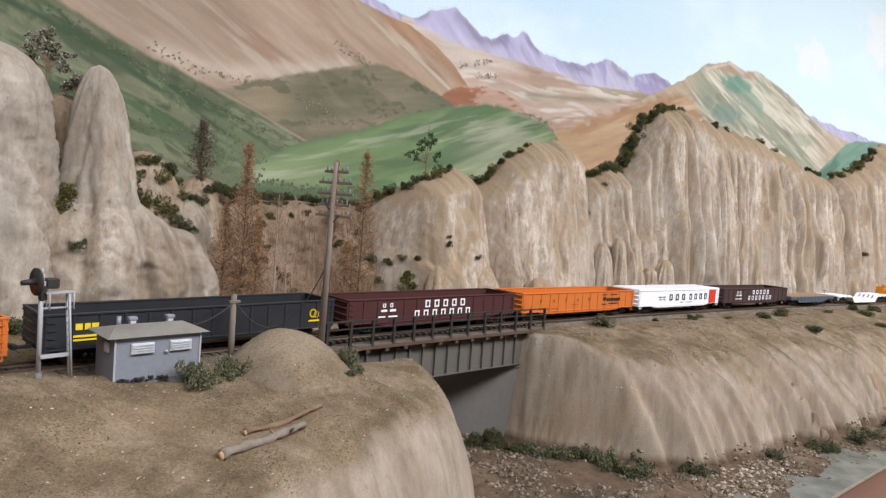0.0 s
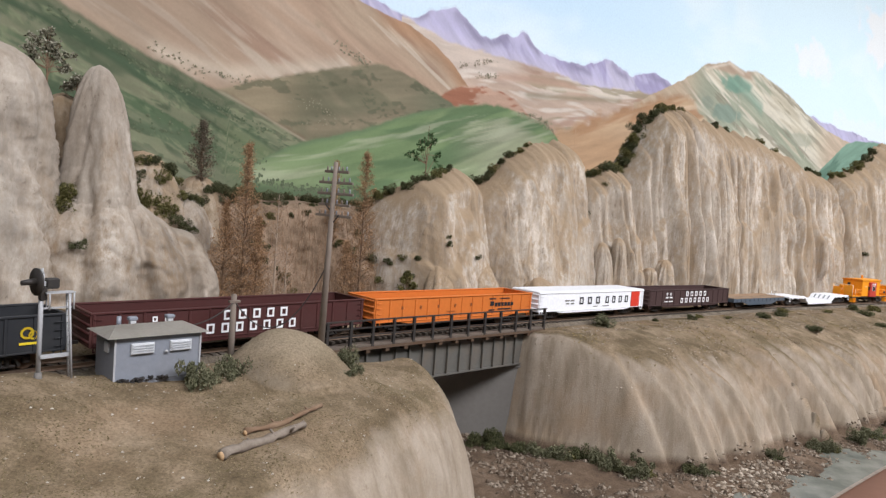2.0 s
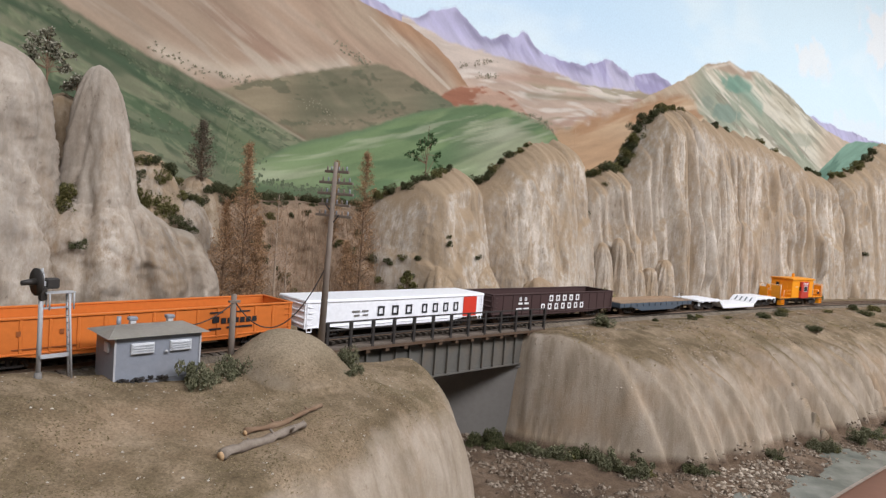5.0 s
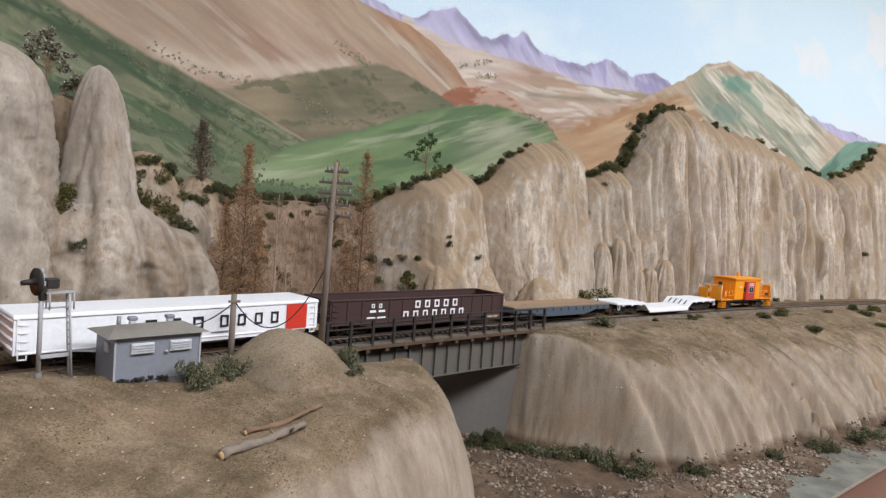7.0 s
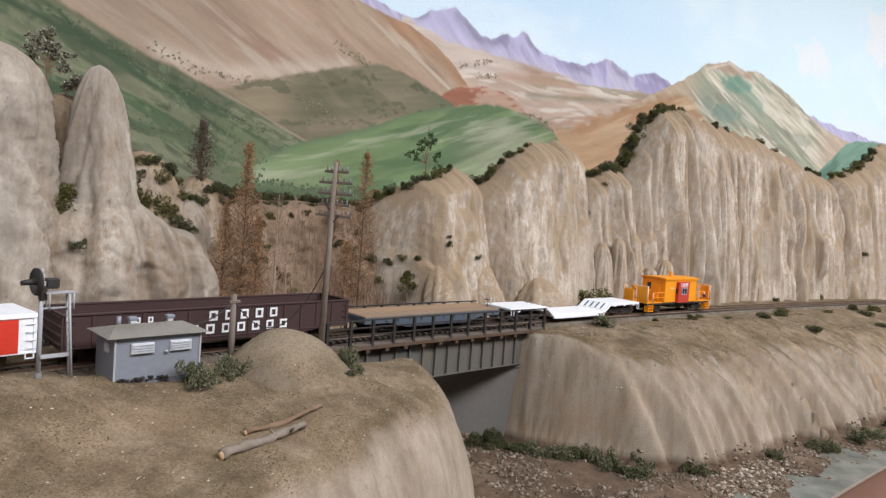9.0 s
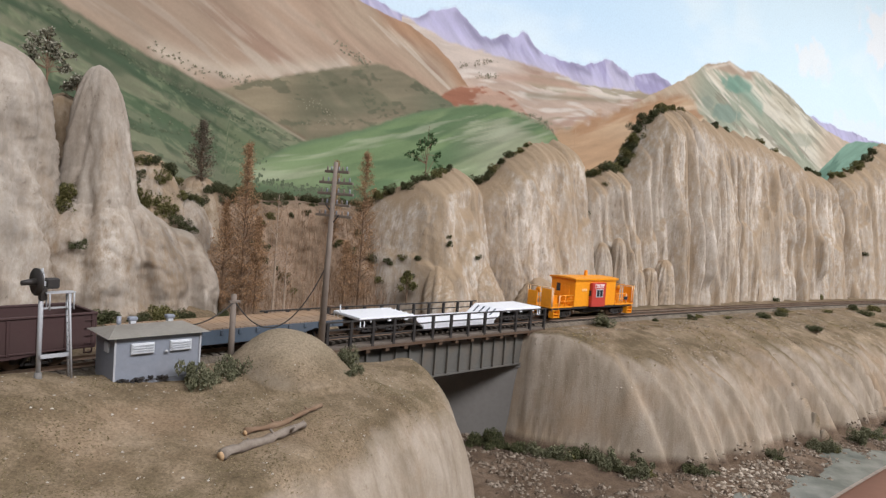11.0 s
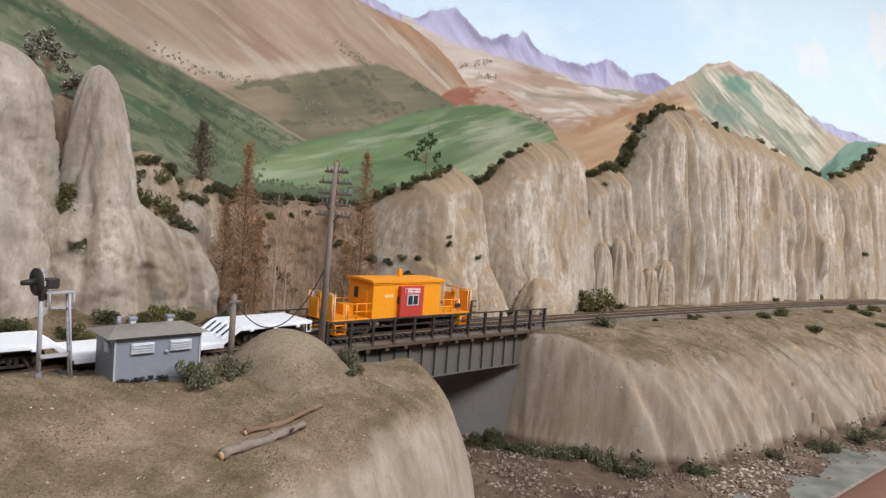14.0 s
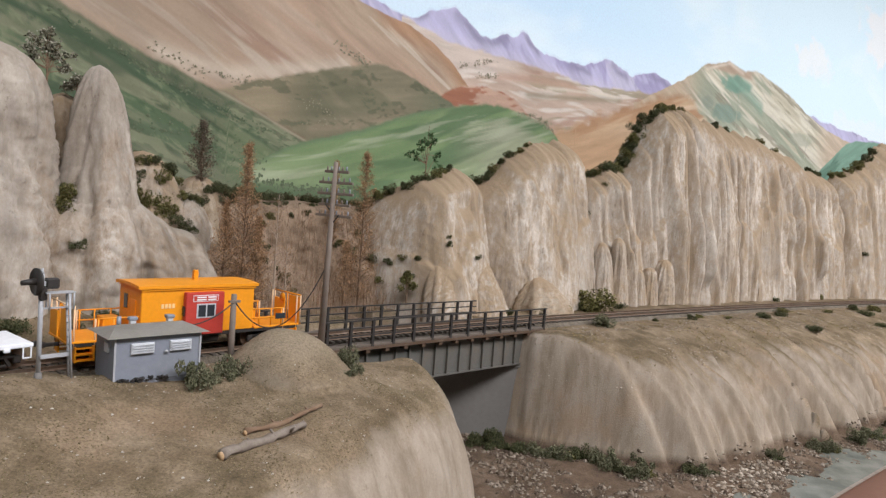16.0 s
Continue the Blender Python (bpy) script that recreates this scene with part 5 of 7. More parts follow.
# behind the track at the rock feet
for s, l, r, k in ((-0.722, 0.078, 0.0105, "dark"), (-0.702, 0.074, 0.0085, "dark"), (-0.684, 0.076, 0.011, "olive"), (-0.668, 0.078, 0.009, "dark"), (-0.750, 0.062, 0.009, "dark"), (-0.742, 0.050, 0.006, "olive"), (-0.775, 0.075, 0.010, "dark"), (-0.632, 0.085, 0.0075, "dark"), (-0.655, 0.066, 0.006, "olive"),
                   (-0.185, 0.048, 0.028, "olive"), (-0.20, 0.047, 0.009, "dark"), (-0.245, 0.042, 0.010, "olive"), (-0.285, 0.042, 0.008, "olive"), (-0.33, 0.050, 0.007, "dark"), (-0.12, 0.052, 0.008, "dark"), (0.33, 0.06, 0.008, "dark"), (0.52, 0.07, 0.01, "olive")):
    bush(s, l, gz(s, l) - 0.001, r, k)
# on the bank above the river
for s, l, r, k in ((-0.270, -0.031, 0.0145, "sage"), (-0.165, -0.030, 0.0055, "dark"), (-0.098, -0.040, 0.0075, "dark"), (-0.070, -0.033, 0.0062, "olive"), (0.045, -0.060, 0.010, "dark"), (0.125, -0.045, 0.010, "dark"), (0.165, -0.031, 0.009, "olive"), (0.084, -0.108, 0.0105, "dark"),
                   (0.38, -0.045, 0.013, "dark"), (0.36, -0.074, 0.013, "dark"), (0.308, -0.116, 0.011, "dark"), (0.43, -0.06, 0.012, "olive"), (0.25, -0.06, 0.007, "olive"), (-0.02, -0.045, 0.005, "olive")):
    bush(s, l, gz(s, l) - 0.001, r, k, "low dark scrub bush on the bank beside the track", 0.8)
# at the foot of the bank
for s, l, r in ((-0.432, -0.012, 0.0085), (-0.422, -0.019, 0.0085), (-0.410, -0.028, 0.0085), (-0.404, -0.043, 0.0085), (-0.402, -0.058, 0.0088), (-0.396, -0.073, 0.0088), (-0.389, -0.084, 0.0082), (-0.371, -0.086, 0.009), (-0.364, -0.103, 0.0084), (-0.361, -0.115, 0.009),
                (-0.354, -0.128, 0.009), (-0.345, -0.136, 0.0088), (-0.298, -0.158, 0.007), (-0.288, -0.166, 0.0065), (-0.185, -0.174, 0.008), (-0.096, -0.180, 0.009), (-0.082, -0.185, 0.0092), (-0.026, -0.191, 0.010), (0.007, -0.193, 0.0095), (0.03, -0.195, 0.009), (0.08, -0.196, 0.01)):
    l = l - 0.012 * float(smooth_step((s + 0.25) / 0.1))
    bush(s, l, gz(s, l) - 0.0015, r * _pick.uniform(1.0, 1.35), _pick.choice(("dark", "sage", "sage")), "grey-green bush along the foot of the clay bank", _pick.uniform(1.0, 1.4))
    bush(s + 0.006, l - 0.004, gz(s + 0.006, l - 0.004) - 0.0015, r * 0.8, _pick.choice(("dark", "dark", "olive")), "dark green bush along the foot of the clay bank", 0.9)
# on rock faces
for s, z, r, k in ((-0.734, 0.094, 0.0115, "olive"), (-0.738, 0.100, 0.008, "dark"), (-0.733, 0.062, 0.0075, "dark"), (-0.670, 0.092, 0.009, "olive"), (-0.660, 0.086, 0.009, "olive"), (-0.648, 0.080, 0.009, "dark"), (-0.640, 0.076, 0.008, "dark"), (-0.632, 0.072, 0.007, "dark"),
                   (-0.566, 0.058, 0.0066, "dark"), (-0.575, 0.044, 0.006, "dark"), (-0.548, 0.024, 0.0076, "dark"), (-0.556, 0.038, 0.006, "dark"), (-0.530, 0.090, 0.006, "dark"), (-0.515, 0.094, 0.006, "dark"), (-0.470, 0.057, 0.007, "dark"), (-0.448, 0.050, 0.0105, "dark"), (-0.440, 0.049, 0.008, "dark"), (-0.447, 0.028, 0.0075, "olive"), (-0.455, 0.075, 0.006, "dark"),
                   (-0.398, 0.072, 0.0048, "dark"), (-0.397, 0.079, 0.004, "olive"), (-0.365, 0.059, 0.0048, "dark"), (0.70, 0.09, 0.008, "dark"), (-0.08, 0.165, 0.005, "olive")):
    bush(s, face_at(s, z) + 0.2 * r, z - 0.5 * r, r, k)
for s, l, r, k in ((-0.690, 0.172, 0.009, "olive"), (-0.680, 0.166, 0.010, "dark"), (-0.672, 0.160, 0.008, "olive"), (-0.664, 0.172, 0.010, "dark"), (-0.655, 0.165, 0.009, "olive"), (-0.648, 0.175, 0.010, "dark"), (-0.640, 0.165, 0.009, "olive"), (-0.630, 0.172, 0.009, "dark"), (-0.620, 0.178, 0.009, "dark"), (-0.610, 0.182, 0.009, "dark"), (-0.668, 0.20, 0.011, "dark"), (-0.650, 0.20, 0.010, "olive"), (-0.685, 0.195, 0.010, "dark"), (-0.60, 0.19, 0.009, "dark")):
    bush(s, l, top_of(s, l) - 0.35 * r, r * 0.9, k, "olive-green scrub bush on the rock shoulder")
# dark tufts strewn down the gully
for s, z, r in ((-0.557, 0.088, 0.0060), (-0.541, 0.099, 0.0055), (-0.566, 0.081, 0.0050), (-0.575, 0.062, 0.0070), (-0.570, 0.046, 0.0060), (-0.548, 0.031, 0.0075), (-0.544, 0.017, 0.0060), (-0.486, 0.062, 0.0055), (-0.479, 0.065, 0.0050), (-0.433, 0.054, 0.0060), (-0.423, 0.055, 0.0060), (-0.430, 0.036, 0.0070), (-0.414, 0.024, 0.0060)):
    bush(s, face_at(s, z, 0.06) - 0.2 * r, z - 0.5 * r, r, _pick.choice(("dark", "dark", "olive")), "dark scrub tuft on the brown gully slope", 0.9)
# hedge along the gully's crest
for i in range(34):
    s = -0.60 + 0.185 * i / 33
    for l, z, r in ((0.205 + 0.02 * math.sin(i * 1.7), 0.1045, 0.0075), (0.182, 0.099, 0.0052)):
        if l > 0.19 or i % 3 == 0:
            bush(s + _pick.uniform(-0.004, 0.004), l + _pick.uniform(-0.008, 0.008), z + _pick.uniform(-0.002, 0.001), r * _pick.uniform(0.7, 1.3), _pick.choice(("dark", "dark", "sage")), "dark green hedge bush along the gully crest")
# crest of the cliffs
def crest(s):
    """The highest point across the cliff at s: its l and z."""
    return max(((top_of(s, l), l) for l in np.arange(0.06, 0.20, 0.004)), key=lambda q: q[0])


for s, r in ((-0.437, 0.012), (-0.430, 0.011), (-0.422, 0.010), (-0.413, 0.0105), (-0.404, 0.009), (-0.394, 0.0095), (-0.384, 0.008), (-0.374, 0.0085), (-0.362, 0.007), (-0.306, 0.010), (-0.298, 0.011), (-0.290, 0.010), (-0.281, 0.0095), (-0.272, 0.008), (-0.262, 0.0085), (-0.250, 0.007), (-0.238, 0.006),
             (-0.098, 0.010), (-0.088, 0.012), (-0.078, 0.011), (-0.066, 0.013), (-0.054, 0.012), (-0.042, 0.013), (-0.030, 0.013), (-0.020, 0.015), (-0.010, 0.016), (-0.003, 0.016), (0.003, 0.016), (0.008, 0.016), (0.013, 0.016), (0.019, 0.015), (0.026, 0.014), (0.034, 0.013), (0.045, 0.012), (0.058, 0.011), (0.072, 0.009), (0.088, 0.007)):
    z, l = crest(s)
    bush(s, l - 0.25 * r, z - 0.45 * r, r, _pick.choice(("dark", "dark", "olive")), "dark scrub bush on the crest of the cliff")
for s, r in ((0.215, 0.008), (0.235, 0.010), (0.262, 0.009), (0.375, 0.009), (0.395, 0.010), (0.44, 0.009), (0.53, 0.009), (0.548, 0.011), (0.585, 0.010), (0.60, 0.012), (0.618, 0.011), (0.635, 0.012), (0.648, 0.013), (0.658, 0.012), (0.668, 0.012), (0.682, 0.012), (0.70, 0.013), (0.718, 0.012), (0.735, 0.014), (0.752, 0.013), (0.77, 0.014), (0.79, 0.013)):
    z, l = crest(s)
    bush(s, l - 0.25 * r, z - 0.4 * r, r, _pick.choice(("dark", "dark", "olive")), "dark scrub bush on the crest of the cliff")
for z in (0.212, 0.203, 0.194, 0.185, 0.176):
    bush(0.661, face_at(0.661, z), z, 0.0085, "dark", "dark scrub bush in a cleft of the cliff")
for z in (0.150, 0.142, 0.134, 0.126, 0.118):
    bush(-0.110, face_at(-0.110, z), z, 0.0085, "dark", "dark scrub bush in a cleft of the cliff")
# olive scrub on the shoulder beside the pillars
for s, z, r, k in ((-0.676, 0.100, 0.0105, "olive"), (-0.668, 0.097, 0.011, "olive"), (-0.660, 0.094, 0.010, "olive"), (-0.652, 0.088, 0.009, "olive"), (-0.738, 0.092, 0.011, "olive"), (-0.731, 0.099, 0.009, "olive"), (-0.735, 0.086, 0.008, "olive"), (-0.674, 0.118, 0.008, "dark"), (-0.668, 0.128, 0.008, "olive"),
                   (-0.656, 0.118, 0.0075, "olive"), (-0.648, 0.122, 0.009, "dark"), (-0.640, 0.114, 0.008, "olive"), (-0.632, 0.106, 0.008, "dark"), (-0.626, 0.099, 0.007, "olive")):
    bush(s, face_at(s, z) + 0.2 * r, z - 0.5 * r, r, k, "olive-green scrub bush on the rock shoulder")


def conifer(s, l, z, h, r, seed, material, label, density=1.0, bare=0.12, full=0.75, needles=55, bark=None, vase=False):
    """Feathery upswept branches round a thin trunk; full shapes the crown from spire (above 1) to column."""
    rnd = random.Random(seed)
    t = thing("conifer_tree", Matrix.Translation(at(s, l, z)), label, "tree", "trees")
    trunk = rod(B(), (0, 0, -0.004), (0.0, 0, h), 0.0013, 0.0003, 7)
    pts = []
    n = int(95 * density)
    for i in range(n):
        f = (i + rnd.random()) / n
        zz = h * (bare + (0.97 - bare) * f)
        rr = r * (1 - f) ** full * rnd.uniform(0.45, 1.15) * min(1, 0.6 + f * 3) + 0.0015
        if vase:
            rr = r * float(profile(f, ((0, 0.35), (0.38, 1.0), (0.62, 0.5), (0.8, 0.2), (1, 0.05)))) * rnd.uniform(0.4, 1.15) + 0.001
        a = i * 2.4 + rnd.uniform(-0.4, 0.4)
        tip = Vector((math.cos(a) * rr, math.sin(a) * rr, zz + rr * rnd.uniform(0.35, 1.0)))
        base = Vector((0, 0, zz))
        rod(trunk, base, tip, 0.00032, 0.0001, 4)
        for _ in range(needles):
            g = rnd.uniform(0.15, 1.05)
            q = base.lerp(tip, g) + Vector((rnd.gauss(0, 1), rnd.gauss(0, 1), rnd.gauss(0, 1))) * 0.0013
            pts.append((q, rnd.uniform(0.5, 1.2)))
    part("trunk", trunk, bark or M_BARK, t, "dry brown trunk and twigs")
    if pts:
        part("crown", leaf_mesh("crown", pts, 0.00072, material, rnd), None, t)


DEAD = "tall dead conifer with rust-brown needles in the gully"
L_SNAG = leaf_mat("dark_withered_foliage", (0.07, 0.055, 0.038), (0.13, 0.105, 0.075), (0.24, 0.20, 0.15))
conifer(-0.607, 0.112, 0.004, 0.150, 0.026, 1, L_BROWN, DEAD, 1.7, 0.03, 1.0, 55, None, True)
conifer(-0.620, 0.120, 0.004, 0.098, 0.019, 2, L_BROWN, "bushy dead conifer with rust-brown needles", 0.9, 0.03, 0.6, 55, None, True)
conifer(-0.596, 0.108, 0.004, 0.085, 0.016, 9, L_BROWN, "bushy dead conifer with rust-brown needles", 0.8, 0.03, 0.6, 55, None, True)
conifer(-0.486, 0.112, 0.004, 0.158, 0.022, 3, L_BROWN, DEAD, 1.4, 0.03, 0.65)
conifer(-0.487, 0.165, 0.040, 0.112, 0.011, 4, L_BROWN, "thin dead conifer beside a taller one", 0.8, 0.1)
conifer(-0.578, 0.110, 0.004, 0.104, 0.014, 5, L_BROWN, "bare pale conifer skeleton with a few needles", 0.5, 0.05, 0.8, 5, M_PALEBARK)
conifer(-0.566, 0.112, 0.004, 0.060, 0.012, 10, L_BROWN, "bare pale conifer skeleton with a few needles", 0.4, 0.05, 0.8, 8, M_PALEBARK)
conifer(-0.503, 0.112, 0.004, 0.066, 0.013, 8, L_BROWN, "small dead conifer with rust-brown needles", 0.6, 0.05)
_z = top_of(-0.614, 0.190) - 0.003
conifer(-0.614, 0.190, _z, 0.174 - _z, 0.016, 6, L_SNAG, "withered dark scrubby snag on the rock shoulder", 1.0, 0.05, 0.7, 60)


def broadleaf(s, l, z, h, w, seed, material, label, n=11, lean=0.0):
    rnd = random.Random(seed)
    t = thing("tree", Matrix.Translation(at(s, l, z)), label, "tree", "trees")
    top = Vector((lean * h, 0, h * 0.55))
    bm = rod(B(), (0, 0, -0.004), top, 0.0008, 0.0005, 6)
    pts = []
    hd = radians(heading(s))
    for i in range(n):
        f = i / (n - 1)
        b0 = Vector((0, 0, 0)).lerp(top, rnd.uniform(0.15, 1.0))
        x = (f * 2 - 1) * w * rnd.uniform(0.7, 1.0)
        tip = Vector((x * math.cos(hd), x * math.sin(hd), h * (1.0 - 0.55 * abs(f * 2 - 1)) * rnd.uniform(0.75, 1.0)))
        tip += Vector((0, rnd.uniform(-0.3, 0.3) * w, 0))
        rod(bm, b0, tip, 0.0004, 0.0002, 5)
        for _c in range(4):
            c = b0.lerp(tip, rnd.uniform(0.55, 1.05)) + Vector((rnd.gauss(0, 1), rnd.gauss(0, 1), rnd.gauss(0, 1))) * 0.0016
            for _ in range(22):
                pts.append((c + Vector((rnd.gauss(0, 1), rnd.gauss(0, 1), rnd.gauss(0, 1))) * 0.0012, rnd.uniform(0.6, 1.2)))
    part("trunk", bm, M_BARK, t, "thin dark trunk and branches")
    part("crown", leaf_mesh("crown", pts, 0.0014, material, rnd), None, t)


broadleaf(-0.393, 0.135, top_of(-0.393, 0.135) - 0.002, 0.066, 0.034, 11, L_GREEN, "small open-branched green tree on the cliff crest")
broadleaf(-0.741, 0.158, 0.172, 0.050, 0.021, 12, L_GREYSAGE, "grey-green small tree behind the rock pillars", 15)
broadleaf(-0.722, 0.158, 0.172, 0.016, 0.011, 13, L_GREYSAGE, "low grey-green shrub behind the rock pillars", 8)
broadleaf(-0.442, 0.090, 0.010, 0.040, 0.013, 14, L_OLIVE, "sparse olive sapling at the cliff foot", 9)


def twigs(n, s0, s1, l0, l1, h, seed, material):
    """Dry upright stalks in the gully."""
    rnd = random.Random(seed)
    vs, fs = [], []
    for _ in range(n):
        s, l = rnd.uniform(s0, s1), rnd.uniform(l0, l1)
        f = (l - l0) / (l1 - l0)
        p = at(s, l, -0.002 + 0.095 * f * f * 0.9)
        hh, a = h * rnd.uniform(0.4, 1.2), rnd.uniform(0, 6.28)
        d = Vector((math.cos(a), math.sin(a), 0)) * 0.00028
        tip = p + Vector((rnd.gauss(0, 0.12) * hh, rnd.gauss(0, 0.12) * hh, hh))
        i = len(vs)
        vs += [p - d, p + d, tip]
        fs.append((i, i + 1, i + 2))
        for _k in range(3):
            m = p.lerp(tip, rnd.uniform(0.3, 0.9))
            e = m + Vector((rnd.gauss(0, 0.2) * hh, rnd.gauss(0, 0.2) * hh, 0.2 * hh))
            i = len(vs)
            vs += [m - d * 0.6, m + d * 0.6, e]
            fs.append((i, i + 1, i + 2))
    me = bpy.data.meshes.new("dry_stalks")
    me.from_pydata(vs, [], fs)
    me.materials.append(material)
    tagged(new("dry_stalks", me), "dry rust-brown stalks growing in the gully", "dry grass", kind="stuff")


L_STALK = leaf_mat("dry_stalk", (0.16, 0.085, 0.045), (0.27, 0.165, 0.1), (0.42, 0.3, 0.21))
twigs(900, -0.61, -0.44, 0.105, 0.16, 0.026, 21, L_STALK)
twigs(120, -0.10, 0.00, 0.135, 0.16, 0.018, 22, L_STALK)

STONE = leaf_mat("loose_stone", (0.085, 0.062, 0.045), (0.15, 0.115, 0.086), (0.25, 0.205, 0.16))
LITTER = leaf_mat("scrub_litter", (0.11, 0.085, 0.045), (0.16, 0.125, 0.072), (0.23, 0.175, 0.11))
PEBBLE = leaf_mat("pale_pebble", (0.2, 0.16, 0.115), (0.28, 0.235, 0.18), (0.46, 0.42, 0.36))
PALE = leaf_mat("bank_crumbs", (0.17, 0.13, 0.09), (0.27, 0.21, 0.155), (0.38, 0.32, 0.26))


def scatter(name, n, s0, s1, l0, l1, smin, smax, seed, material, label, category, keep=None, clump=0.0):
    """Loose low-poly pieces lying on the ground."""
    r = np.random.RandomState(seed)
    s, l = r.uniform(s0, s1, n * 3), r.uniform(l0, l1, n * 3)
    if clump:
        ok = noise2(s, l, 45, seed) + 0.6 * noise2(s, l, 120, seed + 1) > clump
        s, l = s[ok], l[ok]
    z = ground_z(s, l)
    if keep:
        ok = keep(s, l, z)
        s, l, z = s[ok], l[ok], z[ok]
    s, l, z = s[:n], l[:n], z[:n]
    k = len(s)
    x, y = plan(s, l)
    size = smin + (smax - smin) * r.rand(k) ** 3
    base = np.array(((1, 0, 0), (0, 1, 0), (-1, 0, 0), (0, -1, 0), (0, 0, 1), (0, 0, -1)), float)
    a = r.rand(k) * 6.28
    ca, sa = np.cos(a), np.sin(a)
    w = r.uniform(0.55, 1.0, (k, 6, 1)) * base[None] * np.stack([np.ones(k), r.uniform(0.5, 1, k), r.uniform(0.4, 0.8, k)], -1)[:, None, :]
    px = w[..., 0] * ca[:, None] - w[..., 1] * sa[:, None]
    py = w[..., 0] * sa[:, None] + w[..., 1] * ca[:, None]
    co = np.stack([x[:, None] + px * size[:, None], y[:, None] + py * size[:, None], z[:, None] + (w[..., 2] + 0.15) * size[:, None]], -1).reshape(-1, 3)
    f = np.array(((0, 1, 4), (1, 2, 4), (2, 3, 4), (3, 0, 4), (1, 0, 5), (2, 1, 5), (3, 2, 5), (0, 3, 5)))
    fs = (f[None] + 6 * np.arange(k)[:, None, None]).reshape(-1, 3)
    me = bpy.data.meshes.new(name)
    me.from_pydata(co.tolist(), [], fs.tolist())
    me.materials.append(material)
    tagged(new(name, me), label, category, kind="stuff")


LEFT = lambda s, l, z: (z > -0.022) & (np.hypot(s + 0.7435, l + 0.0465) > 0.020) & (np.hypot((s + 0.664) / 1.3, (l + 0.058) / 1.3) > 0.024)
scatter("ground_litter", 22000, -0.95, -0.52, -0.23, -0.028, 0.0003, 0.0009, 31, LITTER, "fine brown scrub litter on the dry ground", "litter", LEFT, 0.05)
scatter("gravel", 1300, -0.95, -0.52, -0.23, -0.028, 0.0003, 0.0012, 32, PEBBLE, "small pale stones on the dry ground", "gravel", LEFT)
scatter("river_stones", 15000, -0.62, 0.2, -0.245, 0.03, 0.0006, 0.0038, 33, STONE, "loose angular stones on the river bed", "stones", lambda s, l, z: (z < -0.096) & (z > -0.117), -0.1)
RUBBLE = leaf_mat("pale_rubble", (0.20, 0.155, 0.115), (0.30, 0.245, 0.19), (0.42, 0.36, 0.29))
scatter("rubble", 420, -0.315, -0.17, -0.215, -0.165, 0.0014, 0.0042, 37, RUBBLE, "pale broken rubble at the foot of the clay bank", "rubble", lambda s, l, z: (z < -0.092))
scatter("bank_crumbs", 9000, -0.40, 0.7, -0.13, -0.026, 0.0005, 0.0016, 34, PALE, "clay crumbs and dry grit on the bank", "grit", lambda s, l, z: z > -0.05, 0.1)
scatter("dry_moss", 5000, -0.36, 0.9, -0.13, -0.026, 0.0006, 0.0017, 35, leaf_mat("dry_moss", (0.11, 0.08, 0.03), (0.18, 0.135, 0.06), (0.27, 0.2, 0.1)), "ochre dry moss patches on the bank top", "moss", lambda s, l, z: z > -0.03, 0.45)
scatter("trackside_litter", 5000, -0.95, -0.40, 0.028, 0.10, 0.0004, 0.0014, 36, LITTER, "brown litter behind the track", "litter", lambda s, l, z: (z > -0.012), 0.0)


# ---- rolling stock: x along the car (away down the line), y away from the aisle, z up from the rail ----
WHEEL_R = 0.0053
spinning = []


def shared(name, bm, material, smooth=False):
    me = bpy.data.meshes.new(name)
    bm.to_mesh(me)
    bm.free()
    me.materials.append(material)
    if smooth:
        me.polygons.foreach_set("use_smooth", [True] * len(me.polygons))
    return me


def wheelset_mesh():
    bm = B()
    for y in (-0.0083, 0.0083):
        rod(bm, (0, y - 0.0011, 0), (0, y + 0.0011, 0), WHEEL_R, None, 20)
        sg = -1 if y > 0 else 1
        rod(bm, (0, y + sg * 0.0011, 0), (0, y + sg * 0.0017, 0), WHEEL_R + 0.0007, None, 20)
        for k in range(3):
            a = k * 2.094
            rod(bm, (0.003 * math.cos(a), y - sg * 0.0010, 0.003 * math.sin(a)), (0.003 * math.cos(a), y - sg * 0.0014, 0.003 * math.sin(a)), 0.0008, None, 6)
    rod(bm, (0, -0.0105, 0), (0, 0.0105, 0), 0.0011, None, 8)
    return shared("wheelset", bm, M_RUST, False)


def truck_frame_mesh():
    bm = B()
    for y in (-0.0118, 0.0118):
        box(bm, (0, y, 0.0072), (0.020, 0.0018, 0.0018), 0.0003)
        box(bm, (0, y, 0.0026), (0.011, 0.0016, 0.0014), 0.0003)
        for x in (-0.0058, 0.0058):
            box(bm, (x, y, 0.0048), (0.0016, 0.0018, 0.0055), 0.0002, Matrix.Rotation(0.5 if x < 0 else -0.5, 4, "Y"))
        for x in (-0.0102, 0.0102):
            box(bm, (x, y, 0.0055), (0.0036, 0.0026, 0.0040), 0.0005)
        for x in (-0.0016, 0.0016):
            rod(bm, (x, y, 0.0030), (x, y, 0.0070), 0.0012, None, 8)
    box(bm, (0, 0, 0.0070), (0.0045, 0.024, 0.0026), 0.0004)
    return shared("truck_frame", bm, M_DARK)


ME_WHEEL, ME_TRUCK = wheelset_mesh(), truck_frame_mesh()


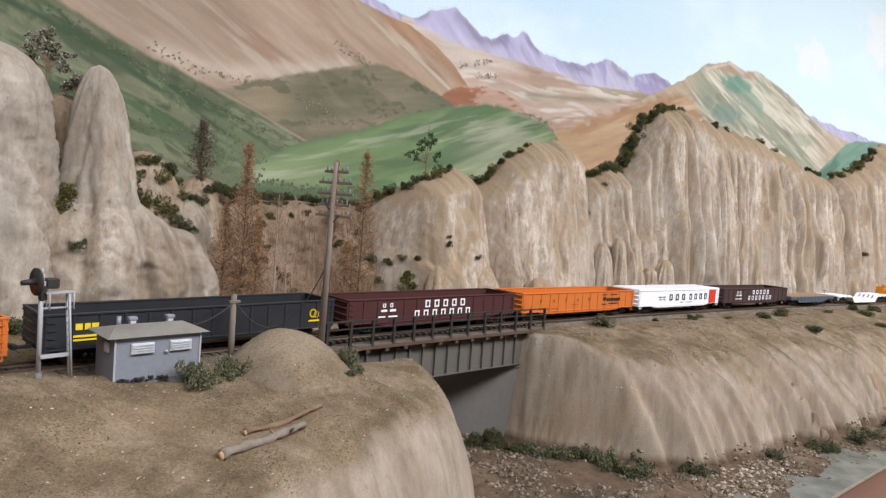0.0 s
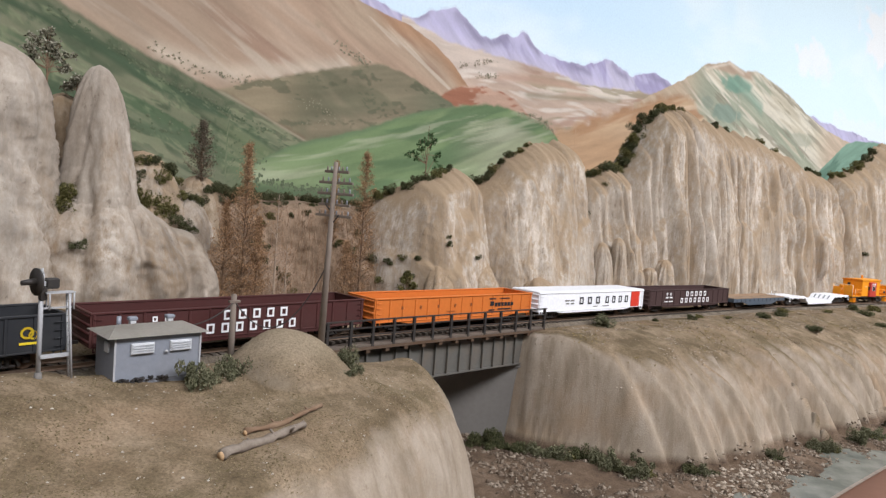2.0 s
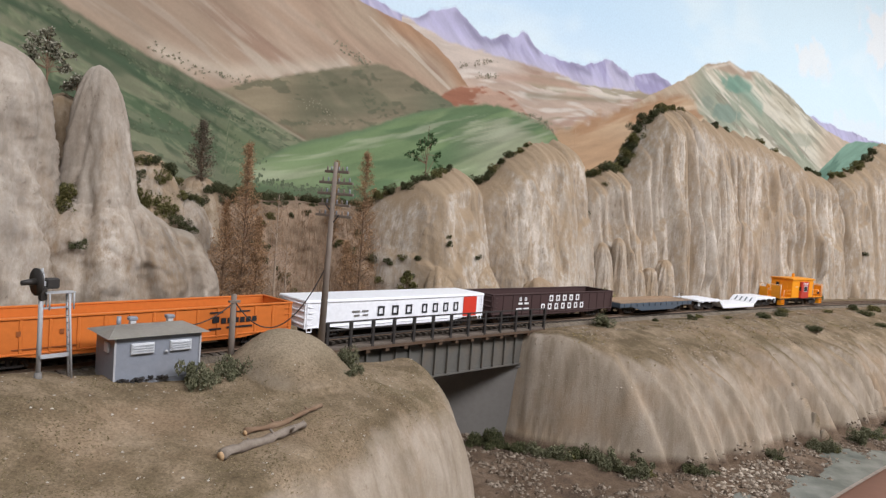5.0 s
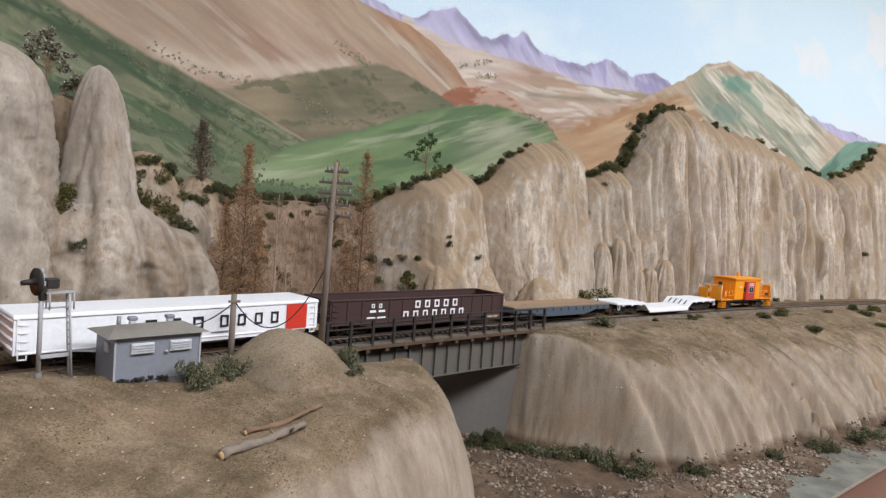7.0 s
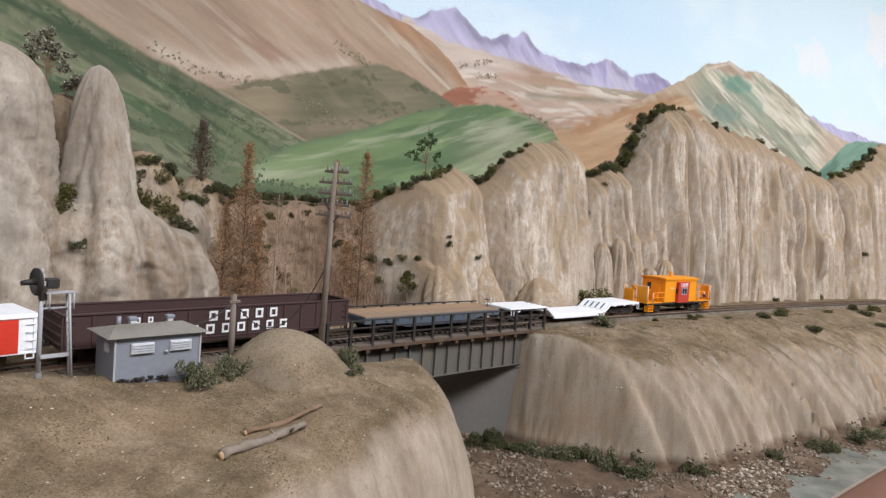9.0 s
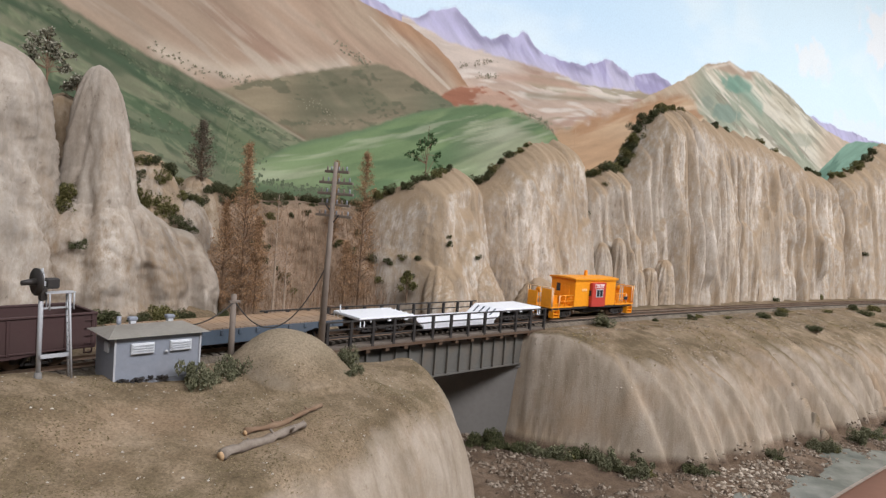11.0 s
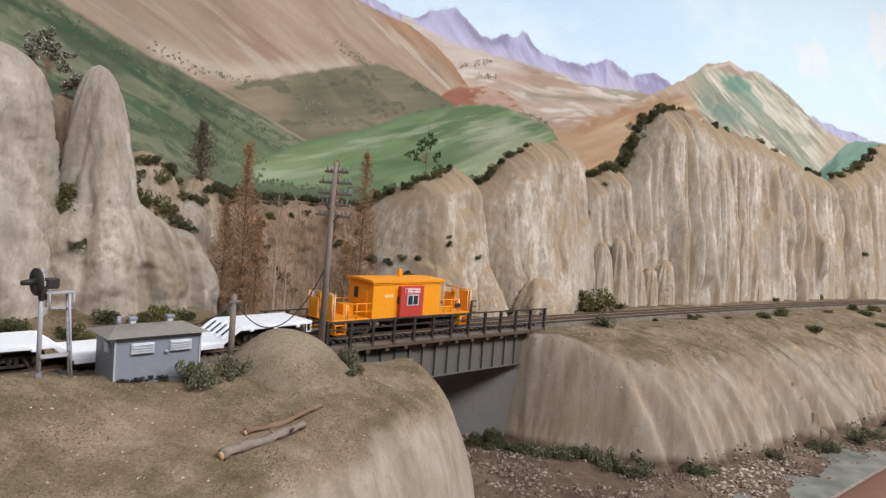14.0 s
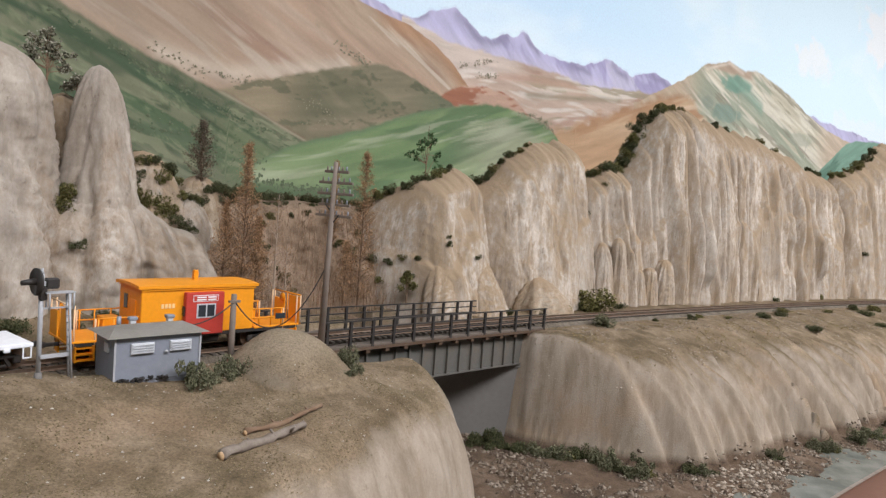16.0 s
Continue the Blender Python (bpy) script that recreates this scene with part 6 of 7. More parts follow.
def running_gear(t, xs, coupler_x):
    for x in xs:
        part("truck_frame", ME_TRUCK, None, t, "black cast truck frame").matrix_basis = pose(x, 0, 0)
        for dx in (-0.0102, 0.0102):
            w = part("wheelset", ME_WHEEL, None, t, "dark steel wheels on an axle")
            spinning.append((w, x + dx))
    for x, sg in ((coupler_x[0], -1), (coupler_x[1], 1)):
        bm = box(B(), (x + sg * 0.001, 0, 0.0098), (0.008, 0.002, 0.002), 0.0003)
        box(bm, (x + sg * 0.0048, 0.0006, 0.0098), (0.0032, 0.0034, 0.003), 0.0006)
        part("coupler", bm, M_DARK, t, "black knuckle coupler")


def bars(t, rows, material, y, depth=0.00025, label="plain painted lettering bar"):
    """Lettering as plain bars: (x0, z0, width, height)."""
    for x, z, w, h in rows:
        boxp("lettering_bar", (x + w / 2, y, z + h / 2), (w, depth, h), material, t, 0, label)


def blocks(t, x0, x1, z, h, n, material, y, fill=0.62, stroke=0.24, label="plain painted lettering block"):
    """A word as n plain hollow upright blocks of letter size."""
    p = (x1 - x0) / (n - 1 + fill)
    w = p * fill
    k = w * stroke
    bm = B()
    for dx, dz, bw, bh in ((-w / 2 + k / 2, 0, k, h), (w / 2 - k / 2, 0, k, h), (0, h / 2 - k / 2, w - 2 * k, k), (0, -h / 2 + k / 2, w - 2 * k, k)):
        box(bm, (dx, 0, dz), (bw, 0.00025, bh))
    me = shared("lettering_block", bm, material)
    for i in range(n):
        part("lettering_block", me, None, t, label).location = (x0 + i * p + w / 2, y, z + h / 2)


def word(x0, x1, z, h, n, fill=0.42):
    """n letter-wide bars between x0 and x1."""
    p = (x1 - x0) / max(n - 1 + fill, 1)
    return [(x0 + i * p, z, p * fill, h) for i in range(n)]


def side_panel(L, top, bottom, belly, taper, th):
    """Side plate with a deeper fish-bellied middle."""
    bm = B()
    a = L / 2
    xs = (-a, -a + 0.024, -a + 0.024 + taper, a - 0.024 - taper, a - 0.024, a)
    zs = (bottom, bottom, belly, belly, bottom, bottom)
    rows = []
    for y in (-th / 2, th / 2):
        rows.append(([bm.verts.new((x, y, top)) for x in xs], [bm.verts.new((x, y, z)) for x, z in zip(xs, zs)]))
    for r, f in ((rows[0], False), (rows[1], True)):
        for i in range(5):
            q = (r[0][i], r[1][i], r[1][i + 1], r[0][i + 1])
            bm.faces.new(q if not f else q[::-1])
    for i in range(5):
        bm.faces.new((rows[0][0][i], rows[0][0][i + 1], rows[1][0][i + 1], rows[1][0][i]))
        bm.faces.new((rows[0][1][i], rows[1][1][i], rows[1][1][i + 1], rows[0][1][i + 1]))
    for i in (0, 5):
        bm.faces.new((rows[0][0][i], rows[1][0][i], rows[1][1][i], rows[0][1][i]))
    bmesh.ops.recalc_face_normals(bm, faces=bm.faces[:])
    return bm


def gondola(label, mat, L, W=0.0372, top=0.029, bottom=0.0095, belly=0.0075, ribs=15, covered=False, inner=None):
    t = thing("gondola_car", pose(0, 0, 0), label, "freight car", "train")
    a = L / 2
    ins = inner or mat
    for y in (-W / 2 + 0.0006, W / 2 - 0.0006):
        sd = part("side", side_panel(L, top, bottom, belly, 0.014, 0.0008), mat, t)
        sd.location.y = y
        sg = -1 if y < 0 else 1
        h = top - belly
        me = shared("rib", box(B(), (0, 0, 0), (0.0016, 0.0008, h - 0.003), 0.00025), mat)
        me_short = shared("rib", box(B(), (0, 0, 0), (0.0016, 0.0008, top - bottom - 0.002), 0.00025), mat)
        for i in range(ribs):
            x = -a + 0.002 + (L - 0.004) * i / (ribs - 1)
            deep = abs(x) < a - 0.036
            part("rib", me if deep else me_short, None, t).location = (x, y + sg * 0.0006, (top + (belly if deep else bottom)) / 2)
        boxp("top_chord", (0, y + sg * 0.0002, top - 0.0005), (L + 0.0006, 0.0020, 0.0013), mat, t, 0.0003)
        boxp("side_sill", (0, y + sg * 0.0004, bottom + 0.0006), (L - 0.002, 0.0012, 0.0010), mat, t, 0.0002)
        for x in (-a + 0.004, a - 0.004):
            for k in range(4):
                rodp("grab_iron", (x - 0.0022, y + sg * 0.0013, bottom + 0.003 + k * 0.0042), (x + 0.0022, y + sg * 0.0013, bottom + 0.003 + k * 0.0042), 0.00022, mat, t, None, 5)
            st = box(B(), (x, y + sg * 0.0004, bottom - 0.0024), (0.0044, 0.0006, 0.0007))
            for dx in (-0.0019, 0.0019):
                box(st, (x + dx, y + sg * 0.0004, bottom - 0.001), (0.0006, 0.0006, 0.0032))
            part("step", st, mat, t)
    for x in (-a + 0.0005, a - 0.0005):
        sg = -1 if x < 0 else 1
        boxp("end", (x, 0, (top + bottom) / 2), (0.0009, W - 0.003, top - bottom), mat, t, 0.0001)
        for k in range(4):
            rodp("end_rib", (x + sg * 0.0004, -W / 2 + 0.001, bottom + 0.003 + k * (top - bottom - 0.005) / 3), (x + sg * 0.0004, W / 2 - 0.001, bottom + 0.003 + k * (top - bottom - 0.005) / 3), 0.0009, mat, t, None, 8)
        boxp("end_chord", (x, 0, top - 0.0005), (0.0020, W, 0.0012), mat, t, 0.0003)
    boxp("floor", (0, 0, bottom + 0.001), (L - 0.002, W - 0.0026, 0.0014), ins, t)
    boxp("centre_sill", (0, 0, bottom - 0.0008), (L - 0.012, 0.006, 0.0030), M_DARK, t)
    boxp("brake_cylinder", (0.012, 0.006, bottom - 0.0008), (0.012, 0.005, 0.004), M_DARK, t, 0.0012)
    rodp("brake_wheel", (a + 0.0012, 0.008, top - 0.006), (a + 0.0018, 0.008, top - 0.006), 0.0030, M_DARK, t, None, 14)
    if covered:
        boxp("cover", (0, 0, top + 0.0002), (L + 0.001, W + 0.0006, 0.0018), mat, t, 0.0007, "smooth white fitted cover")
    running_gear(t, (-a + 0.0265, a - 0.0265), (-a - 0.003, a + 0.003))
    return t


Y_SIDE = -0.0186 - 0.0003
cars = []

# second orange gondola leading
g = gondola("orange gondola car with open top coupled to a black gondola", M_ORANGE_CAR, 0.189)
cars.append((g, -0.8965))

g = gondola("black open gondola car with small yellow lettering", M_BLACK_CAR, 0.186, top=0.0295, belly=0.0085)
bars(g, [(-0.0775, 0.0205, 0.0035, 0.0034), (-0.0730, 0.0205, 0.0028, 0.0034), (-0.0695, 0.0205, 0.0035, 0.0034)], M_YELLOW, Y_SIDE)
bars(g, [(-0.0785, 0.0165, 0.0145, 0.0012), (-0.0785, 0.0145, 0.0145, 0.0010), (0.071, 0.0145, 0.0095, 0.0012)], M_YELLOW, Y_SIDE)


def ring_mark(t, x, z, r):
    bm = B()
    for (cx, cz, rr) in ((x, z, r), (x + r * 0.9, z - r * 0.35, r * 0.75)):
        for k in range(16):
            a0, a1 = k / 16 * 2 * math.pi, (k + 1) / 16 * 2 * math.pi
            vs = [bm.verts.new((cx + q * math.cos(a_), Y_SIDE - 0.0001, cz + q * math.sin(a_))) for q, a_ in ((rr, a0), (rr, a1), (rr * 0.62, a1), (rr * 0.62, a0))]
            bm.faces.new(vs)
    bmesh.ops.solidify(bm, geom=bm.faces[:], thickness=0.0002)
    part("emblem", bm, M_YELLOW, t, "yellow interlocking ring emblem")


ring_mark(g, 0.0745, 0.0205, 0.0032)
cars.append((g, -0.6925))

g = gondola("dark oxide-red open gondola car with white lettering bars", M_RED_CAR, 0.190)
blocks(g, -0.018, 0.028, 0.0203, 0.0062, 5, M_LETTER, Y_SIDE, 0.52, 0.24)
blocks(g, -0.029, 0.035, 0.0122, 0.0062, 7, M_LETTER, Y_SIDE, 0.52, 0.24)
blocks(g, -0.062, -0.052, 0.0220, 0.0032, 2, M_LETTER, Y_SIDE, 0.40, 0.26)
bars(g, word(-0.0635, -0.049, 0.0185, 0.0018, 2, 0.7) + [(-0.066, 0.0140, 0.007, 0.0012), (-0.056, 0.0140, 0.009, 0.0012)], M_LETTER, Y_SIDE)
cars.append((g, -0.4916))

g = gondola("bright orange open gondola car with small black lettering", M_ORANGE_CAR, 0.189)
bars(g, word(-0.068, 0.012, 0.0195, 0.0026, 5, 0.10) + [(-0.018, 0.0155, 0.010, 0.0006), (-0.070, 0.0125, 0.03, 0.0005)], M_RUSTINK, Y_SIDE)
bars(g, [(0.036, 0.0185, 0.0045, 0.0040)] + word(0.042, 0.067, 0.0178, 0.0035, 6, 0.75) + [(0.034, 0.0245, 0.009, 0.0010), (0.048, 0.0245, 0.014, 0.0010), (0.034, 0.0140, 0.008, 0.0012), (0.046, 0.0145, 0.018, 0.0012)], M_INK, Y_SIDE, label="plain black lettering bar")
cars.append((g, -0.2905))

g = gondola("white covered gondola car with black lettering and red panel", M_WHITE_CAR, 0.1844, ribs=2, covered=True)
blocks(g, -0.028, 0.007, 0.0158, 0.0076, 3, M_INK, Y_SIDE, 0.46, 0.22)
blocks(g, 0.0180, 0.0600, 0.0158, 0.0076, 4, M_INK, Y_SIDE, 0.46, 0.22)
boxp("red_panel", (0.0745, Y_SIDE - 0.0001, 0.0190), (0.0165, 0.0003, 0.0172), M_RED, g, 0, "bright red painted panel")
bars(g, [(-0.052, 0.0195, 0.007, 0.0014), (-0.043, 0.0195, 0.006, 0.0014), (-0.050, 0.0165, 0.005, 0.0012), (-0.042, 0.0165, 0.005, 0.0012), (-0.004, 0.0125, 0.008, 0.0007), (0.012, 0.0125, 0.012, 0.0007)], M_CONCRETE, Y_SIDE)
cars.append((g, -0.0922))

g = gondola("dark brown open gondola car with white lettering bars", M_BROWN_CAR, 0.190)
blocks(g, -0.014, 0.034, 0.0203, 0.0062, 5, M_LETTER, Y_SIDE, 0.52, 0.24)
blocks(g, -0.026, 0.042, 0.0122, 0.0060, 7, M_LETTER, Y_SIDE, 0.52, 0.24)
blocks(g, -0.058, -0.048, 0.0220, 0.0032, 2, M_LETTER, Y_SIDE, 0.40, 0.26)
bars(g, word(-0.0595, -0.045, 0.0185, 0.0018, 2, 0.7) + [(-0.062, 0.0138, 0.008, 0.0012), (-0.052, 0.0138, 0.008, 0.0012)], M_LETTER, Y_SIDE)
cars.append((g, 0.1070))


def flat_car():
    L, W = 0.152, 0.0372
    t = thing("flat_car", pose(0, 0, 0), "blue-grey flat car with worn tan plank deck", "freight car", "train")
    a = L / 2
    for y in (-W / 2 + 0.0006, W / 2 - 0.0006):
        sd = part("side_sill", side_panel(L, 0.0142, 0.0095, 0.0050, 0.018, 0.0011), M_BLUEGREY, t, "blue-grey fish-bellied side sill")
        sd.location.y = y
        for i in range(12):
            x = -a + 0.008 + (L - 0.016) * i / 11
            boxp("stake_pocket", (x, y + (-0.0009 if y < 0 else 0.0009), 0.0122), (0.0022, 0.0011, 0.0030), M_BLUEGREY, t, 0.0002)
    n = 50
    mes = shared("plank", box(B(), (0, 0, 0), (L / n - 0.0003, W - 0.0005, 0.0012), 0.0001), M_DECK)
    mes2 = shared("plank", box(B(), (0, 0, 0), (L / n - 0.0004, W - 0.0005, 0.0010), 0.0001), M_DECK)
    for i in range(n):
        part("plank", mes if (i * 7) % 3 else mes2, None, t).location = (-a + (i + 0.5) * L / n, 0, 0.0147)
    for x in (-a, a):
        boxp("end_sill", (x, 0, 0.0118), (0.0012, W, 0.0052), M_BLUEGREY, t, 0.0002)
    boxp("centre_sill", (0, 0, 0.0095), (L - 0.01, 0.008, 0.006), M_DARK, t)
    rodp("brake_staff", (a - 0.001, -0.004, 0.014), (a - 0.001, -0.004, 0.0215), 0.0004, M_RUST, t)
    rodp("brake_wheel", (a - 0.001, -0.004, 0.0215), (a - 0.001, -0.004, 0.0221), 0.0030, M_RUST, t, None, 14, "rusty brake wheel")
    running_gear(t, (-a + 0.0265, a - 0.0265), (-a - 0.003, a + 0.003))
    return t


cars.append((flat_car(), 0.2950))


def well_car():
    L, W = 0.218, 0.0372
    t = thing("depressed_flat_car", pose(0, 0, 0), "white depressed-centre flat car with sloping ribbed ramps", "freight car", "train")
    hi, lo, th = 0.0147, 0.0066, 0.0022
    a = L / 2
    xs = (-a, -0.0545, -0.0445, 0.0415, 0.0525, a)
    zs = (hi, hi, lo, lo, hi, hi)
    bm = B()
    up = [[bm.verts.new((x, y, z)) for x, z in zip(xs, zs)] for y in (-W / 2, W / 2)]
    dn = [[bm.verts.new((x, y, z - th - (0.001 if 0 < i < 5 else 0))) for i, (x, z) in enumerate(zip(xs, zs))] for y in (-W / 2, W / 2)]
    for i in range(5):
        bm.faces.new((up[0][i], up[0][i + 1], up[1][i + 1], up[1][i]))
        bm.faces.new((dn[0][i], dn[1][i], dn[1][i + 1], dn[0][i + 1]))
        bm.faces.new((up[0][i], dn[0][i], dn[0][i + 1], up[0][i + 1]))
        bm.faces.new((up[1][i], up[1][i + 1], dn[1][i + 1], dn[1][i]))
    for i in (0, 5):
        bm.faces.new((up[0][i], up[1][i], dn[1][i], dn[0][i]))
    bmesh.ops.recalc_face_normals(bm, faces=bm.faces[:])
    bmesh.ops.bevel(bm, geom=bm.edges[:], offset=0.0004, segments=2, affect="EDGES")
    part("deck", bm, M_WHITE_CAR, t, "smooth white car deck")
    for x0, x1 in ((-0.0548, -0.0448), (0.0528, 0.0418)):
        for k in range(5):
            y = -W / 2 + 0.004 + k * (W - 0.008) / 4
            v = rod(B(), (x0, y, hi + 0.0002), (x1, y, lo + 0.0004), 0.0007, None, 6)
            part("ramp_rib", v, M_WHITE_CAR, t)
            # Dark-painted rods give the shade of the gaps between ribs.
            if k < 4 and x0 > 0:
                yy = y + (W - 0.008) / 8
                part("ramp_gap_shade", rod(B(), (x0 - 0.002, yy, hi - 0.0012), (x1 + 0.002, yy, lo + 0.0018), 0.0009, None, 6), M_BLUEGREY, t, "dark rod in place of the shaded gap between ramp ribs")
    for y in (-W / 2, W / 2):
        boxp("side_beam", (-0.0015, y, lo - 0.0030), (0.086, 0.0012, 0.0034), M_WHITE_CAR, t, 0.0003)
        for x in (-a + 0.003, a - 0.003):
            st = box(B(), (x, y, hi - 0.0075), (0.0042, 0.0006, 0.0007))
            for dx in (-0.0018, 0.0018):
                box(st, (x + dx, y, hi - 0.005), (0.0006, 0.0006, 0.0056))
            part("step", st, M_WHITE_CAR, t, "white corner step")
        for x0, x1 in ((-a + 0.012, -0.063), (0.061, a - 0.012)):
            for k in range(3):
                x = x0 + (x1 - x0) * k / 2
                boxp("gusset", (x, y * 0.98, hi - 0.0028), (0.0030, 0.0016, 0.0022), M_WHITE_CAR, t, 0.0003)
    for x in (-0.083, 0.082):
        boxp("bolster", (x, 0, 0.0110), (0.036, 0.024, 0.0040), M_DARK, t, 0.0006)
    rodp("brake_staff", (-a + 0.001, 0.010, hi), (-a + 0.001, 0.010, hi + 0.006), 0.0005, M_WHITE_CAR, t)
    running_gear(t, (-0.0945, -0.0710, 0.0700, 0.0935), (-a - 0.003, a + 0.003))
    return t


cars.append((well_car(), 0.4970))


def caboose():
    """Short-bodied caboose with open end platforms and a bay window."""
    t = thing("caboose", pose(0, 0, 0), "yellow-orange transfer caboose with red bay window and open platforms", "caboose", "train")
    x0, x1, W = -0.0360, 0.0360, 0.0330
    fl, rf = 0.0127, 0.0415
    bm = box(B(), (0, 0, (fl + rf) / 2), (x1 - x0, W, rf - fl), 0.0004)
    part("body", bm, M_CABOOSE, t, "yellow-orange cabin walls")
    bm = B()
    n = 8
    for sgx in (0,):
        pts = []
        for k in range(n + 1):
            y = -W / 2 - 0.0014 + (W + 0.0028) * k / n
            pts.append((y, rf + 0.0002 + 0.0009 * (1 - (2 * k / n - 1) ** 2)))
        secs = []
        for x in (x0 - 0.0022, x1 + 0.0022):
            secs.append([bm.verts.new((x, y, z + 0.0012)) for y, z in pts] + [bm.verts.new((x, y, z - 0.0006)) for y, z in pts[::-1]])
        m = len(secs[0])
        for k in range(m):
            bm.faces.new((secs[0][k], secs[1][k], secs[1][(k + 1) % m], secs[0][(k + 1) % m]))
        bm.faces.new(secs[0][::-1])
        bm.faces.new(secs[1])
    bmesh.ops.recalc_face_normals(bm, faces=bm.faces[:])
    part("roof", bm, M_CABOOSE, t, "yellow-orange curved roof")
    for y in (-1, 1):
        boxp("drip_rail", (0, y * (W / 2 + 0.0004), rf - 0.0012), (x1 - x0 + 0.001, 0.0008, 0.0008), M_CABOOSE, t)
        b = boxp("bay", (0.001, y * (W / 2 + 0.0012), fl + 0.0127), (0.0245, 0.0052, 0.0262), M_BAY, t, 0.0004, "red bay window box")
        yy = y * (W / 2 + 0.0039)
        boxp("window_frame", (0.0015, yy, fl + 0.0145), (0.0122, 0.0005, 0.0088), M_SILVER_LIGHT, b, 0, "silver window frame")
        for dx in (-0.0028, 0.0028):
            boxp("pane", (0.0015 + dx, yy + y * 0.0002, fl + 0.0145), (0.0046, 0.0005, 0.0072), M_GLASS, b, 0, "dark window pane")
        boxp("name_board", (0.001, yy - y * 0.0001, fl + 0.0222), (0.0160, 0.0005, 0.0040), M_LETTER, b, 0, "white outlined name board")
        boxp("name_board", (0.001, yy, fl + 0.0222), (0.0153, 0.0005, 0.0033), M_BAY, b)
        for zz in (0.0229, 0.0214):
            for (xa, w) in ((-0.0052, 0.0058), (0.0016, 0.0056)):
                boxp("lettering_bar", (0.001 + xa + w / 2 - 0.0005, yy + y * 0.0002, fl + zz), (w, 0.0004, 0.0008), M_LETTER, b)
        boxp("side_window", (-0.0116, y * (W / 2 + 0.0012), fl + 0.0145), (0.0004, 0.0028, 0.006), M_GLASS, b)
        bars(t, word(-0.0245, -0.0165, fl + 0.0165, 0.0026, 4, 0.7), plain("faded_lettering", (0.85, 0.55, 0.25), 0.5, 0, 0.1) if y < 0 else M_LETTER, y * (W / 2 + 0.00015))
    for x in (x0, x1):
        sg = -1 if x < 0 else 1
        boxp("end_window", (x + sg * 0.0002, 0.006, 0.0315), (0.0006, 0.0050, 0.0085), M_GLASS, t, 0, "dark end window")
        boxp("end_door", (x + sg * 0.0002, -0.005, 0.0235), (0.0008, 0.0085, 0.0205), M_CABOOSE, t, 0.0002)
    boxp("smokestack", (0.004, 0.002, rf + 0.0045), (0.0030, 0.0030, 0.0060), M_CABOOSE, t, 0.0003, "orange smokestack")
    rodp("stack_cap", (0.004, 0.002, rf + 0.0072), (0.004, 0.002, rf + 0.0084), 0.0017, M_CABOOSE, t)
    boxp("underframe", (0, 0, fl - 0.0012), (0.142, W - 0.001, 0.0024), M_DARK, t, 0.0003)
    boxp("tank", (0.0, -0.004, 0.0080), (0.030, 0.018, 0.0050), M_DARK, t, 0.001)
    # platforms with railings
    for sg in (-1, 1):
        xe = sg * 0.0725
        boxp("end_panel", (xe, -0.0092, 0.0225), (0.0012, 0.0135, 0.019), M_CABOOSE, t, 0.0003, "orange end bulwark panel")
        boxp("end_panel", (xe, 0.0095, 0.0205), (0.0012, 0.0130, 0.015), M_CABOOSE, t, 0.0003)
        boxp("deck", (sg * 0.0555, 0, fl + 0.0003), (0.036, W, 0.0012), M_CABOOSE, t, 0.0002)
        for y in (-W / 2 + 0.0008, W / 2 - 0.0008):
            for x in (0.041, 0.050, 0.058):
                rodp("stanchion", (sg * x, y, fl), (sg * x, y, fl + 0.0125), 0.00045, M_CABOOSE, t, None, 6)
            for z in (0.0065, 0.0125):
                rodp("handrail", (sg * 0.0365, y, fl + z), (sg * 0.059, y, fl + z), 0.00045, M_CABOOSE, t, None, 6)
            rodp("handrail", (sg * 0.0700, y, fl - 0.004), (sg * 0.0700, y, fl + 0.0205), 0.0005, M_CREAM, t, None, 6, "pale cream grab rail")
            rodp("handrail", (sg * 0.0595, y, fl - 0.002), (sg * 0.0595, y, fl + 0.0125), 0.0005, M_CREAM, t, None, 6, "pale cream grab rail")
            st = B()
            for k, zz in enumerate((0.0095, 0.0062, 0.0032)):
                box(st, (sg * 0.0648, y * (0.86 + 0.07 * k), zz), (0.0090, 0.0050, 0.0008))
            for dx in (-0.0046, 0.0046):
                box(st, (sg * 0.0648 + dx, y * 0.93, 0.0066), (0.0008, 0.0062, 0.0085))
            part("steps", st, M_CABOOSE, t, "orange corner steps")
        rodp("top_rail", (xe, -W / 2, fl + 0.0205), (xe, W / 2, fl + 0.0205), 0.0005, M_CABOOSE if sg > 0 else M_CREAM, t, None, 6)
        for y in (-W / 2, 0.0, W / 2):
            rodp("stanchion", (xe, y, fl), (xe, y, fl + 0.0205), 0.0005, M_CABOOSE if y == 0 else M_CREAM, t, None, 6)
        boxp("locker", (sg * 0.0445, 0.0085, fl + 0.0050), (0.010, 0.011, 0.0090), M_CABOOSE, t, 0.0004)
        rodp("brake_wheel", (xe - sg * 0.0012, 0.004, fl + 0.0165), (xe - sg * 0.0018, 0.004, fl + 0.0165), 0.0032, M_CABOOSE, t, None, 14)
    boxp("marker_window", (0.0565, -W / 2 - 0.0004, fl + 0.0072), (0.0075, 0.0006, 0.0038), M_GLASS, t, 0.0002, "dark framed opening")
    running_gear(t, (-0.047, 0.047), (-0.0755, 0.0755))
    return t


cars.append((caboose(), 0.6963))


# ---- the train's run ----
SPEED, EASE = 0.0880006, 0.0000462


def travelled(t):
    return SPEED * t - EASE * t * t


